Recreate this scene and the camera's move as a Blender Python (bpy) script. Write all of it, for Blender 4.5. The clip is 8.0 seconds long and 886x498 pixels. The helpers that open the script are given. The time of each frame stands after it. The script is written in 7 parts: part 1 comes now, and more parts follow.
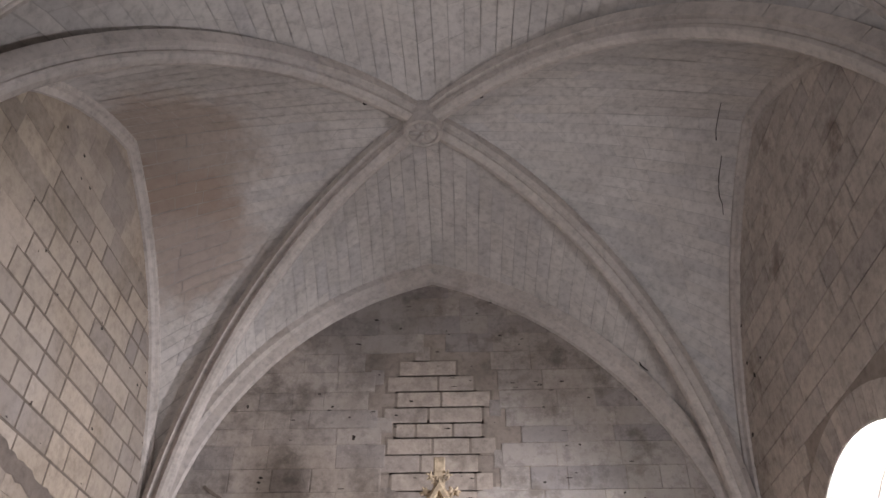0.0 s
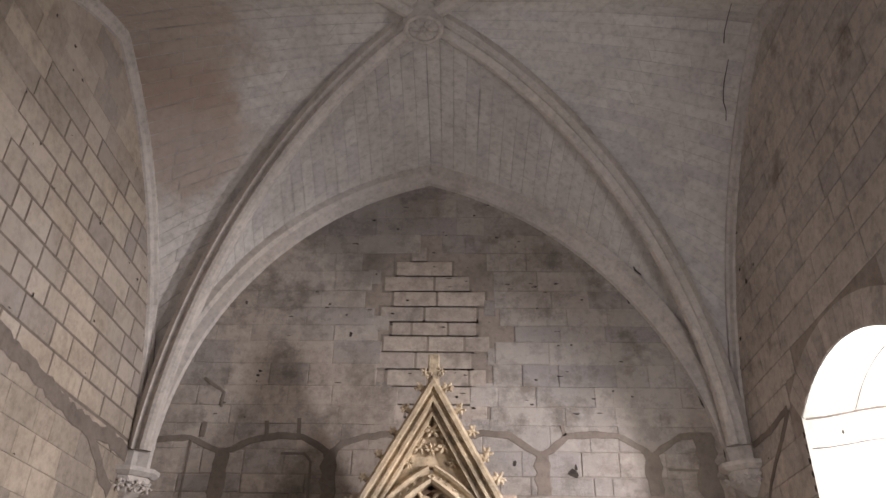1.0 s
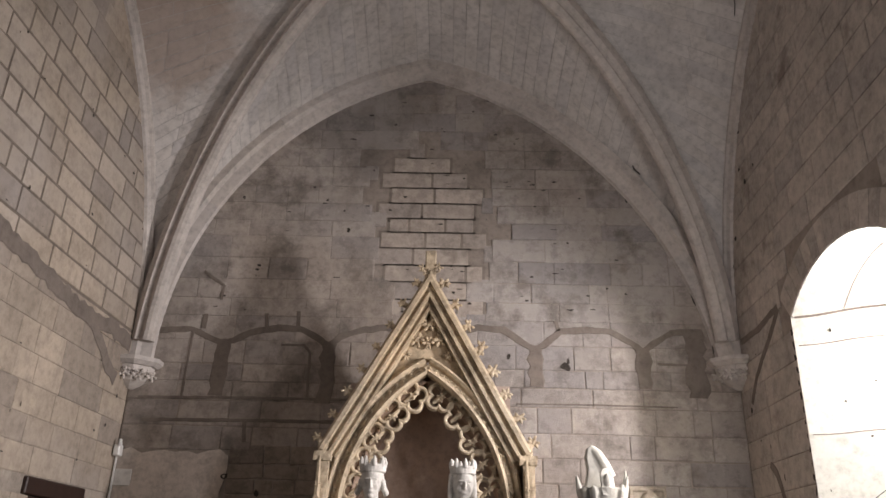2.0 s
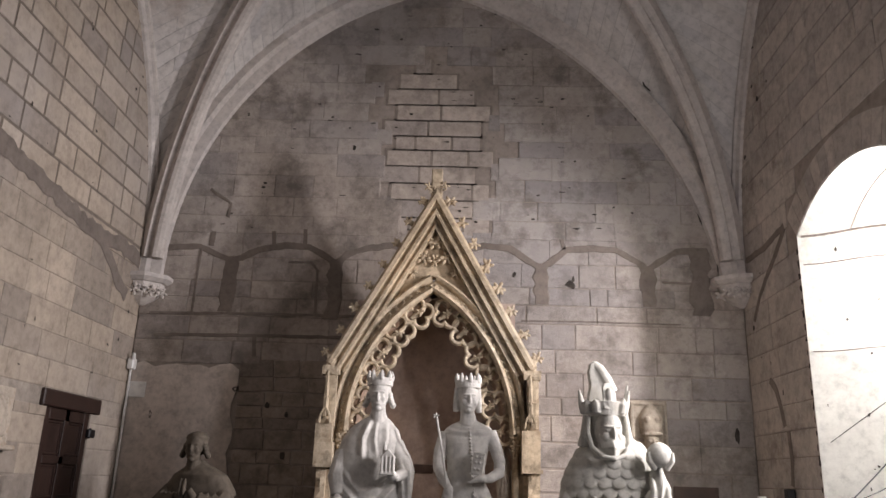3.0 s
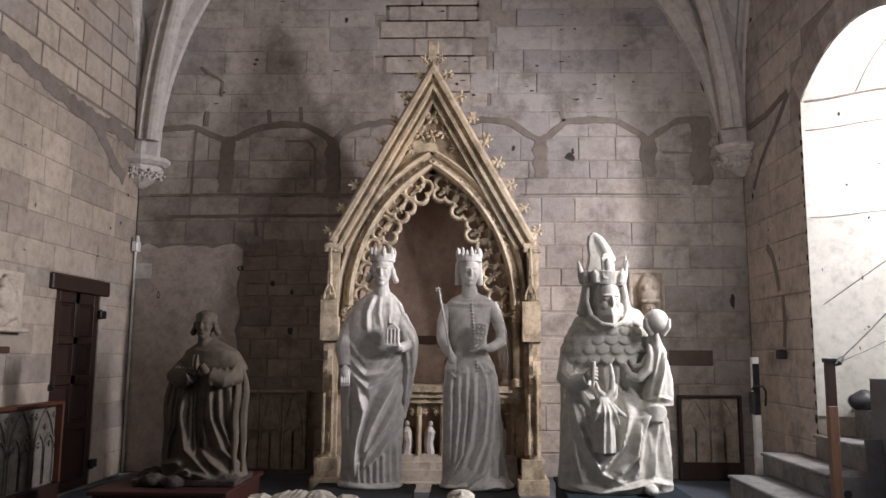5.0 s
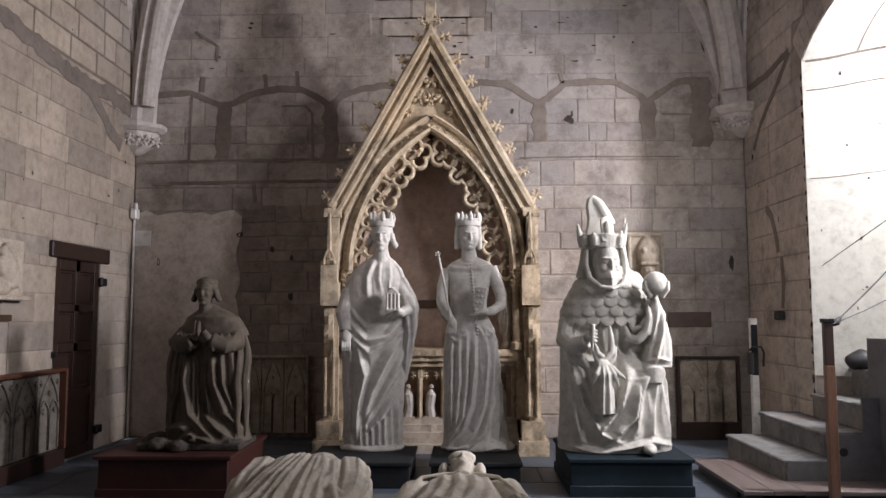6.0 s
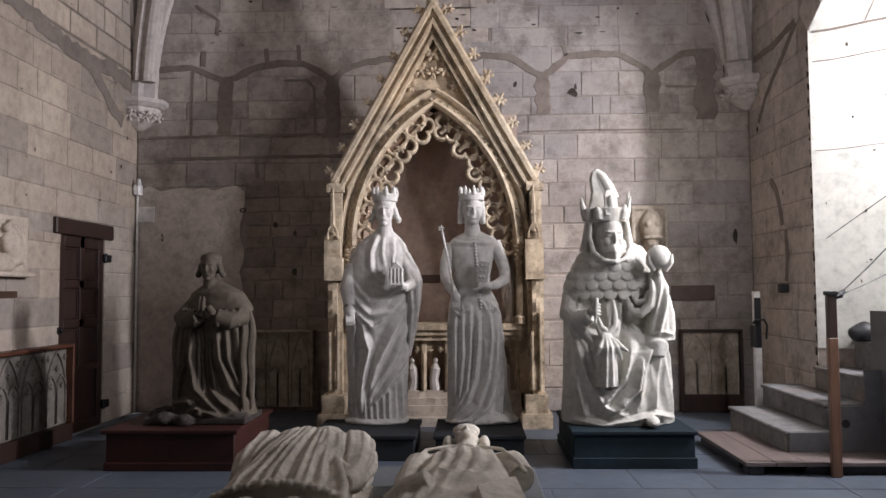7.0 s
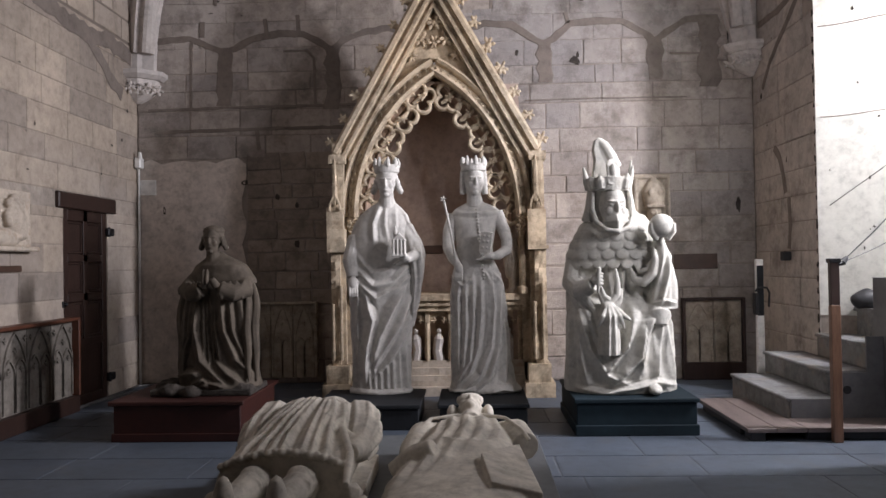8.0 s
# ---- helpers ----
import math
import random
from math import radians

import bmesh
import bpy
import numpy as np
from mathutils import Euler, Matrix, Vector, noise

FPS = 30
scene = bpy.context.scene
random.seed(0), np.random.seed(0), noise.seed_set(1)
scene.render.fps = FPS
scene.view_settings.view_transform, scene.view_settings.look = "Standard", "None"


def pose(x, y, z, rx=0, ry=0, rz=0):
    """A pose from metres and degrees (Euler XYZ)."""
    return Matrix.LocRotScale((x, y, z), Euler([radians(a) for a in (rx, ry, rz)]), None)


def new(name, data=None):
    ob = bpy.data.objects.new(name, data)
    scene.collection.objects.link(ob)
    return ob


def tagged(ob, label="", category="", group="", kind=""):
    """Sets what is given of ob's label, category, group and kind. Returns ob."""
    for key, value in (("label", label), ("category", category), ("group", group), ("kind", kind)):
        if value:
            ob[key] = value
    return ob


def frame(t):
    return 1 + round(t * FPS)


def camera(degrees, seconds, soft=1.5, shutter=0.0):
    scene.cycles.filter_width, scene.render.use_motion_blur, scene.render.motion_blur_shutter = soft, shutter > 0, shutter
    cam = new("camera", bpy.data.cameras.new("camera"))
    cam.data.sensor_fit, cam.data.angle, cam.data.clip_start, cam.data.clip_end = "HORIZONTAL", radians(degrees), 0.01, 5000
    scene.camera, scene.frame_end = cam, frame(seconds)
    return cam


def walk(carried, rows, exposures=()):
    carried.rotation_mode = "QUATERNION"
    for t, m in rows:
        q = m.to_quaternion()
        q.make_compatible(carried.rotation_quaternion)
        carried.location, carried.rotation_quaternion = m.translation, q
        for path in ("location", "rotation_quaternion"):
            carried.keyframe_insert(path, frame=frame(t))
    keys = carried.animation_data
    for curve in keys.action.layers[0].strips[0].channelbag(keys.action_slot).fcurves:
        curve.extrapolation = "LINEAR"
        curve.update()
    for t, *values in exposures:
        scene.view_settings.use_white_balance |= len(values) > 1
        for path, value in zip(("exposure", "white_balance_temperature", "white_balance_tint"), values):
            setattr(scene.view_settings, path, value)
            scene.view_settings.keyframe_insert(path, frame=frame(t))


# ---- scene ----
cam = camera(59.9, 8.0)
EYE = (0.0, 0.0, 1.5)
# seconds, turn to the left, tilt up, lean: the camera stands and tilts down
TILTS = [(0, 2.39, 37.97, -0.25),
        (0.5, 2.29, 34.50, -0.74),
        (1, 2.07, 30.64, -1.20),
        (1.5, 1.80, 26.62, -1.48),
        (2, 1.67, 22.99, -1.65),
        (3.5, 2.06, 14.29, -1.88),
        (4, 2.12, 11.90, -1.61),
        (4.5, 1.96, 9.69, -1.09),
        (5, 1.74, 7.65, -0.40),
        (6.5, 1.76, 4.07, 0.26),
        (7, 1.94, 3.11, 0.41),
        (7.5, 2.11, 2.05, 0.65),
        (8, 2.15, 0.93, 0.92)]
walk(cam, [(t, Matrix.Translation(EYE) @ pose(0, 0, 0, 0, 0, turn) @ pose(0, 0, 0, 90 + tilt) @ pose(0, 0, 0, 0, 0, -lean))
           for t, turn, tilt, lean in TILTS],
     exposures=[(0, 0.22, 6500, 10), (1, 0.10, 6800, 9), (2, -0.03, 6900, 9), (3.3, -0.10, 6600, 10), (4.2, -0.13, 6500, 10), (6, -0.13, 6400, 10), (8, -0.11, 6250, 10)])

# ---- light: daylight through the deep window in the east wall ----
world = bpy.data.worlds.new("world")
scene.world = world
world.use_nodes = True
wn = world.node_tree.nodes
sky = wn.new("ShaderNodeTexSky")
sky.sky_type, sky.sun_disc = "NISHITA", False
sky.sun_elevation, sky.sun_rotation = radians(40), radians(150)
world.node_tree.links.new(sky.outputs[0], wn["Background"].inputs[0])
wn["Background"].inputs[1].default_value = 0.12


def window_or_fill_lamp(name, x, y, z, width, height, power, colour, turn, spread=180, drop=0):
    la = bpy.data.lights.new(name, "AREA")
    la.shape, la.size, la.size_y, la.energy, la.color = "RECTANGLE", width, height, power, colour
    la.spread = radians(spread)
    ob = new(name, la)
    ob.matrix_world = pose(x, y, z, 90 - drop, 0, turn)
    return ob


DAY = (1.0, 0.95, 1.0)
window_or_fill_lamp("window_or_fill_light", 5.02, 5.98, 3.72, 0.24, 1.15, 365, DAY, 86, 150, 12)
# unseen east window, sited by the gable's shadow and shifted to side-light the statues
window_or_fill_lamp("window_or_fill_light", 3.40, 4.75, 3.3, 0.35, 1.7, 92, DAY, 66, 170, -2)
# added fill lamp on the west side, with no known window there
window_or_fill_lamp("window_or_fill_light", -3.72, 0.2, 4.1, 1.0, 2.4, 60, DAY, -44, 150, -36)


# ---- materials ----
def nodes_of(name):
    m = bpy.data.materials.new(name)
    m.use_nodes = True
    nt = m.node_tree
    return m, nt, nt.nodes["Principled BSDF"]


def noise_node(nt, pos, scale, detail=6.0, rough=0.6, stretch=None):
    n = nt.nodes.new("ShaderNodeTexNoise")
    n.inputs["Scale"].default_value, n.inputs["Detail"].default_value, n.inputs["Roughness"].default_value = scale, detail, rough
    if stretch:
        s = nt.nodes.new("ShaderNodeVectorMath")
        s.operation = "MULTIPLY"
        s.inputs[1].default_value = stretch
        nt.links.new(pos, s.inputs[0])
        pos = s.outputs[0]
    nt.links.new(pos, n.inputs["Vector"])
    return n.outputs["Fac"]


def ramp(nt, fac, stops):
    r = nt.nodes.new("ShaderNodeValToRGB")
    while len(r.color_ramp.elements) < len(stops):
        r.color_ramp.elements.new(0.5)
    for e, (p, c) in zip(r.color_ramp.elements, stops):
        e.position, e.color = p, (*c, 1) if len(c) == 3 else c
    nt.links.new(fac, r.inputs[0])
    return r.outputs[0]


def mixed(nt, a, b, fac, kind="MIX"):
    x = nt.nodes.new("ShaderNodeMix")
    x.data_type, x.blend_type = "RGBA", kind
    for s, v in ((6, a), (7, b), (0, fac)):
        if isinstance(v, (int, float)):
            x.inputs[s].default_value = v
        elif isinstance(v, tuple):
            x.inputs[s].default_value = (*v, 1)
        else:
            nt.links.new(v, x.inputs[s])
    return x.outputs[2]


def grey(v):
    return (v, v, v)


def surface(name, base, dark=0.7, light=1.2, big=0.9, fine=11.0, rough=0.85, bump=0.25, random_tone=0.0, island=False, stain=None,
            stain_at=(0.55, 0.7), stain_scale=0.7, metal=0.0, stretch=None, grain=70.0, blot=None, tint=None, bump_size=0.01, scuff=0.0):
    """A worn surface: mottling at a large and a fine scale, relief, a tone of its own for every piece, stains, and
    blots.
    """
    m, nt, b = nodes_of(name)
    pos = nt.nodes.new("ShaderNodeNewGeometry").outputs["Position"]
    large = noise_node(nt, pos, big, 5.0, 0.62, stretch)
    small = noise_node(nt, pos, fine, 7.0, 0.68, stretch)
    lo, hi = tuple(c * dark for c in base), tuple(min(0.95, c * light) for c in base)
    col = ramp(nt, large, [(0.3, lo), (0.5, base), (0.72, hi)])
    col = mixed(nt, col, ramp(nt, small, [(0.3, grey(0.62)), (0.5, grey(0.96)), (0.7, grey(1.12))]), 0.75, "MULTIPLY")
    if tint:
        col = mixed(nt, col, tint, ramp(nt, noise_node(nt, pos, 0.45, 3.0), [(0.42, grey(0)), (0.66, grey(0.65))]))
    if random_tone or island:
        if island:
            r = nt.nodes.new("ShaderNodeNewGeometry").outputs["Random Per Island"]
        else:
            r = nt.nodes.new("ShaderNodeObjectInfo").outputs["Random"]
        k = random_tone
        col = mixed(nt, col, ramp(nt, r, [(0.0, (1 - k, 1 - k, 1 - k * 0.9)), (0.5, (1, 0.985, 0.96)), (1.0, (1 + k * 0.7, 1 + k * 0.62, 1 + k * 0.5))]), 1.0, "MULTIPLY")
    if stain:
        mask = ramp(nt, noise_node(nt, pos, stain_scale, 8.0, 0.66), [(stain_at[0], grey(0)), (stain_at[1], grey(0.85))])
        col = mixed(nt, col, stain, mask)
    for centre, radius, colour, amount in blot or ():
        off = nt.nodes.new("ShaderNodeVectorMath")
        off.operation = "DISTANCE"
        off.inputs[1].default_value = centre
        nt.links.new(pos, off.inputs[0])
        wob = nt.nodes.new("ShaderNodeMath")
        wob.operation = "MULTIPLY_ADD"
        nt.links.new(noise_node(nt, pos, 1.6, 7.0, 0.65), wob.inputs[0])
        wob.inputs[1].default_value = -1.7 * radius
        nt.links.new(off.outputs["Value"], wob.inputs[2])
        mask = ramp(nt, wob.outputs[0], [(0.0, grey(amount)), (max(0.02, min(0.98, 0.42 * radius)), grey(0))])
        col = mixed(nt, col, colour, mask)
    if scuff:
        worn = ramp(nt, noise_node(nt, pos, 4.6, 9.0, 0.74), [(0.50, grey(1)), (0.565, grey(1 - scuff * 0.6)), (0.66, grey(1 - scuff))])
        pale = ramp(nt, noise_node(nt, pos, 7.3, 8.0, 0.7), [(0.56, grey(1)), (0.66, grey(1 + scuff * 0.45))])
        col = mixed(nt, mixed(nt, col, worn, 1.0, "MULTIPLY"), pale, 1.0, "MULTIPLY")
    nt.links.new(col, b.inputs["Base Color"])
    b.inputs["Roughness"].default_value, b.inputs["Metallic"].default_value = rough, metal
    b.inputs["Specular IOR Level"].default_value = 0.25 if rough > 0.7 else 0.5
    bp = nt.nodes.new("ShaderNodeBump")
    bp.inputs["Strength"].default_value, bp.inputs["Distance"].default_value = bump, bump_size
    h = mixed(nt, small, noise_node(nt, pos, grain, 4.0, 0.7), 0.35)
    nt.links.new(h, bp.inputs["Height"])
    nt.links.new(bp.outputs[0], b.inputs["Normal"])
    return m


# blot: darker patches low beside the tomb and high on the end wall
STONE = surface("wall_stone", scuff=0.28, base=(0.40, 0.35, 0.312), dark=0.66, light=1.22, random_tone=0.17, bump=0.9, stain=(0.20, 0.175, 0.155), stain_at=(0.53, 0.66), stain_scale=1.9, tint=(0.36, 0.345, 0.34), bump_size=0.02, blot=[((-2.2, 9.64, 1.5), 0.6, (0.22, 0.185, 0.155), 0.6), ((-1.5, 9.64, 7.6), 0.8, (0.24, 0.22, 0.21), 0.5)])
STONE_NEW = surface("repair_stone", scuff=0.25, base=(0.43, 0.378, 0.336), dark=0.78, light=1.16, random_tone=0.14, bump=0.5, stain=(0.30, 0.26, 0.23), stain_at=(0.56, 0.70), stain_scale=2.4)
RUBBLE = surface("rubble_infill", scuff=0.3, base=(0.32, 0.27, 0.23), dark=0.72, light=1.25, big=1.5, random_tone=0.22, bump=0.7, bump_size=0.025, stain=(0.15, 0.125, 0.105), stain_at=(0.53, 0.68), stain_scale=2.6)
PATCH = surface("wall_plaster_patch", scuff=0.22, base=(0.60, 0.53, 0.47), dark=0.72, light=1.18, big=1.5, bump=0.5, bump_size=0.02, stain=(0.27, 0.225, 0.19), stain_at=(0.56, 0.70), stain_scale=1.5)
STONE_WEST = surface("west_stone", scuff=0.16, base=(0.405, 0.345, 0.285), dark=0.84, light=1.12, random_tone=0.22, bump=0.3, tint=(0.40, 0.365, 0.34))
STONE_EAST = surface("east_stone", scuff=0.2, base=(0.50, 0.45, 0.41), dark=0.78, light=1.15, random_tone=0.13, bump=0.4, stain=(0.22, 0.18, 0.155), stain_at=(0.57, 0.7), stain_scale=1.6)
BED = surface("mortar_bed", (0.32, 0.275, 0.24), 0.55, 1.3, big=0.9, bump=0.5, bump_size=0.02)
BED_WEST = surface("west_mortar", (0.215, 0.18, 0.15), 0.8, 1.2, big=0.7, bump=0.5, bump_size=0.02)
MORTAR = surface("dark_mortar", (0.20, 0.168, 0.145), 0.8, 1.2, big=2.0, bump=0.5, bump_size=0.015)
REPOINT = surface("repointed_joint", (0.24, 0.205, 0.175), 0.85, 1.15, big=2.0, bump=0.4)
RENDER_OLD = surface("old_wall_render", scuff=0.25, base=(0.385, 0.335, 0.285), dark=0.78, light=1.12, big=1.1, bump=0.5, bump_size=0.02, stain=(0.30, 0.26, 0.22), stain_at=(0.56, 0.75), stain_scale=1.3)
VAULT = surface("vault_stone", (0.63, 0.605, 0.585), 0.84, 1.1, big=0.7, bump=0.3, random_tone=0.07, island=True,
                blot=[((-3.75, 6.7, 8.35), 1.0, (0.34, 0.25, 0.18), 0.55), ((-3.85, 7.7, 7.8), 0.9, (0.37, 0.265, 0.20), 0.5)])
VAULT_BED = surface("vault_joint", (0.53, 0.505, 0.485), 0.85, 1.1, big=1.0, bump=0.4)
RIB = surface("rib_stone", (0.56, 0.52, 0.49), 0.82, 1.12, big=1.3, bump=0.3, stain=(0.33, 0.285, 0.25), stain_at=(0.6, 0.75), stain_scale=1.6, random_tone=0.06)
REVEAL = surface("window_reveal_plaster", (0.57, 0.565, 0.515), 0.86, 1.1, big=1.6, bump=0.35, stain=(0.52, 0.47, 0.38), stain_at=(0.64, 0.74), stain_scale=3.0)
TOMB = surface("tomb_limestone", scuff=0.46, base=(0.55, 0.44, 0.305), dark=0.6, light=1.22, big=2.2, fine=18, bump=0.4, stain=(0.30, 0.215, 0.14), stain_at=(0.52, 0.70), stain_scale=3.6, tint=(0.56, 0.485, 0.375), bump_size=0.016)
# darker brown than TOMB, for the niche vault and the chest's recessed back
TOMB_DARK = surface("tomb_darker_stone", (0.40, 0.295, 0.225), 0.7, 1.2, big=1.8, bump=0.35, stain=(0.22, 0.15, 0.11), stain_at=(0.52, 0.7), stain_scale=1.7)
PLASTER = surface("plaster_cast", scuff=0.14, base=(0.52, 0.505, 0.455), dark=0.85, light=1.1, big=2.5, fine=16, rough=0.82, bump=0.4, stain=(0.40, 0.36, 0.29), stain_at=(0.58, 0.78), stain_scale=2.6)
PLASTER_COOL = surface("plaster_cast_cool", (0.62, 0.597, 0.555), 0.87, 1.1, big=2.2, fine=16, rough=0.82, bump=0.35, stain=(0.45, 0.43, 0.39), stain_at=(0.60, 0.80), stain_scale=2.4)
PLASTER_BROWN = surface("brown_cast", scuff=0.3, base=(0.105, 0.086, 0.066), dark=0.72, light=1.25, big=2.6, fine=16, rough=0.82, bump=0.25, stain=(0.075, 0.06, 0.045), stain_at=(0.52, 0.7), stain_scale=3.0)
PLASTER_OLD = surface("yellowed_cast", scuff=0.22, base=(0.60, 0.555, 0.475), dark=0.74, light=1.15, big=2.6, fine=15, rough=0.82, bump=0.25, stain=(0.36, 0.315, 0.25), stain_at=(0.54, 0.72), stain_scale=3.2)
# the rock mound, and the dark put into wall pits, cracks and vault holes
ROCK_AND_HOLLOW = surface("dark_rock_and_hollow_shade", (0.055, 0.047, 0.04), 0.6, 1.5, big=6, fine=24, bump=0.8, bump_size=0.03)
SLATE = surface("floor_slab", (0.078, 0.096, 0.124), 0.8, 1.18, big=1.4, fine=9, rough=0.5, bump=0.22, random_tone=0.1, stain=(0.09, 0.095, 0.105), stain_at=(0.55, 0.72), stain_scale=2.2)
FLOOR_JOINT = surface("floor_joint", (0.155, 0.165, 0.18), 0.8, 1.2, big=3, bump=0.4)
DOOR = surface("dark_door_wood", (0.030, 0.014, 0.010), 0.7, 1.4, big=3, fine=20, rough=0.5, bump=0.3, stretch=(6, 6, 0.6))
IRON = surface("black_iron", (0.02, 0.02, 0.022), 0.7, 1.3, big=5, rough=0.45, bump=0.2, metal=0.6)
RED = surface("red_painted_board", (0.038, 0.008, 0.005), 0.7, 1.3, big=2.2, fine=14, rough=0.55, bump=0.15)
NAVY = surface("navy_painted_board", (0.009, 0.019, 0.026), 0.75, 1.3, big=2.2, fine=14, rough=0.72, bump=0.12)
CHARCOAL = surface("charcoal_painted_board", (0.016, 0.018, 0.021), 0.75, 1.3, big=2.2, fine=14, rough=0.72, bump=0.12)
SLAB_PAINT = surface("grey_painted_slab", (0.10, 0.108, 0.115), 0.82, 1.2, big=1.6, fine=14, rough=0.5, bump=0.12)
WOOD = surface("brown_wood", (0.17, 0.09, 0.055), 0.7, 1.25, big=4, fine=22, rough=0.5, bump=0.25, stretch=(5, 5, 0.7))
WOOD_RED = surface("reddish_frame_wood", (0.11, 0.04, 0.022), 0.7, 1.25, big=4, fine=22, rough=0.45, bump=0.25)
PALLET = surface("pinkish_board", (0.14, 0.11, 0.10), 0.8, 1.15, big=3, fine=20, rough=0.55, bump=0.2, stretch=(5, 0.8, 5))
STEP = surface("worn_step_stone", scuff=0.3, base=(0.19, 0.19, 0.19), dark=0.62, light=1.3, big=2.4, fine=14, bump=0.35, stain=(0.24, 0.20, 0.165), stain_at=(0.52, 0.72), stain_scale=3.0)
STEP_PAINT = surface("grey_step_board", (0.13, 0.13, 0.135), 0.82, 1.15, big=2.0, rough=0.6, bump=0.15)
PANEL = surface("carved_panel_stone", scuff=0.3, base=(0.40, 0.345, 0.275), dark=0.7, light=1.2, big=3, fine=18, bump=0.35, stain=(0.19, 0.14, 0.10), stain_at=(0.52, 0.72), stain_scale=3.6)
PANEL_GREY = surface("grey_panel_stone", scuff=0.3, base=(0.20, 0.18, 0.155), dark=0.7, light=1.25, big=3, fine=18, bump=0.35, stain=(0.10, 0.08, 0.062), stain_at=(0.52, 0.72), stain_scale=3.6)
RELIEF = surface("relief_stone", (0.52, 0.45, 0.37), 0.75, 1.15, big=3, fine=18, bump=0.3, stain=(0.33, 0.23, 0.155), stain_at=(0.55, 0.72), stain_scale=4)
WHITE = surface("white_enamel", (0.72, 0.71, 0.68), 0.92, 1.05, big=3, rough=0.4, bump=0.05)
PLAQUE = surface("brown_plaque", (0.075, 0.042, 0.028), 0.8, 1.2, big=4, rough=0.5, bump=0.15)
BLACK = surface("black_rubber_and_hole_shade", (0.018, 0.018, 0.02), 0.8, 1.3, big=5, rough=0.55, bump=0.2)
CABLE = surface("grey_cable", (0.10, 0.10, 0.10), 0.8, 1.2, big=5, rough=0.5, bump=0.1)
NICHE = surface("niche_stone", (0.50, 0.395, 0.33), 0.75, 1.2, big=1.6, bump=0.4, stain=(0.27, 0.20, 0.165), stain_at=(0.54, 0.72), stain_scale=1.5)


# ---- building tools ----
def mesh_of(name, bm, material, smooth=False):
    bmesh.ops.recalc_face_normals(bm, faces=bm.faces)
    me = bpy.data.meshes.new(name)
    bm.to_mesh(me)
    bm.free()
    me.materials.append(material)
    if smooth:
        me.shade_smooth()
    return me


def part(name, bm, material, parent, label="", smooth=False):
    ob = new(name, mesh_of(name, bm, material, smooth))
    ob.parent = parent
    return tagged(ob, label)


def thing(name, label, category, group="", kind="", at=(0, 0, 0)):
    ob = new(name)
    ob.empty_display_size = 0.1
    ob.location = at
    return tagged(ob, label, category, group, kind)


def single(name, bm, material, label, category, group="", kind="", smooth=False):
    return tagged(new(name, mesh_of(name, bm, material, smooth)), label, category, group, kind)


def add_box(bm, x0, x1, y0, y1, z0, z1, bevel=0.0, m=None):
    vs = [bm.verts.new((x, y, z)) for x in (x0, x1) for y in (y0, y1) for z in (z0, z1)]
    fs = [bm.faces.new([vs[i] for i in f]) for f in ((0, 1, 3, 2), (4, 6, 7, 5), (0, 4, 5, 1), (2, 3, 7, 6), (0, 2, 6, 4), (1, 5, 7, 3))]
    if bevel:
        es = list({e for f in fs for e in f.edges})
        r = bmesh.ops.bevel(bm, geom=es, offset=bevel, segments=1, affect="EDGES")
        vs = list({v for f in r["faces"] for v in f.verts} | {v for v in vs if v.is_valid})
    if m:
        bmesh.ops.transform(bm, matrix=m, verts=[v for v in vs if v.is_valid])
    return vs


def rough_box(bm, x0, x1, y0, y1, z0, z1, cell=0.05, amp=0.008):
    """A worn block: its faces and edges eaten unevenly."""
    n = [max(1, min(40, round(d / cell))) for d in (x1 - x0, y1 - y0, z1 - z0)]
    made = {}

    def vert(i, j, k):
        if (i, j, k) not in made:
            p = Vector((x0 + (x1 - x0) * i / n[0], y0 + (y1 - y0) * j / n[1], z0 + (z1 - z0) * k / n[2]))
            edge = sum((i in (0, n[0]), j in (0, n[1]), k in (0, n[2])))
            c = Vector(((x0 + x1) / 2, (y0 + y1) / 2, p.z))
            eat = amp * (0.5 + 0.8 * noise.noise(p * 9.0) + 0.6 * noise.noise(p * 23.0)) * (1.0 if edge == 1 else 1.9)
            p = p + (c - p).normalized() * max(0.0, eat) if (c - p).length > 1e-4 else p
            made[(i, j, k)] = bm.verts.new(p)
        return made[(i, j, k)]
    for i in range(n[0]):
        for j in range(n[1]):
            for k in (0, n[2]):
                bm.faces.new((vert(i, j, k), vert(i + 1, j, k), vert(i + 1, j + 1, k), vert(i, j + 1, k)))
    for i in range(n[0]):
        for k in range(n[2]):
            for j in (0, n[1]):
                bm.faces.new((vert(i, j, k), vert(i + 1, j, k), vert(i + 1, j, k + 1), vert(i, j, k + 1)))
    for j in range(n[1]):
        for k in range(n[2]):
            for i in (0, n[0]):
                bm.faces.new((vert(i, j, k), vert(i, j + 1, k), vert(i, j + 1, k + 1), vert(i, j, k + 1)))


def add_ball(bm, c, r, m=None, fine=2):
    r = (r, r, r) if isinstance(r, (int, float)) else r
    mat = Matrix.Translation(c) @ (m or Matrix()) @ Matrix.Diagonal((*r, 1))
    return bmesh.ops.create_icosphere(bm, subdivisions=fine, radius=1, matrix=mat)["verts"]


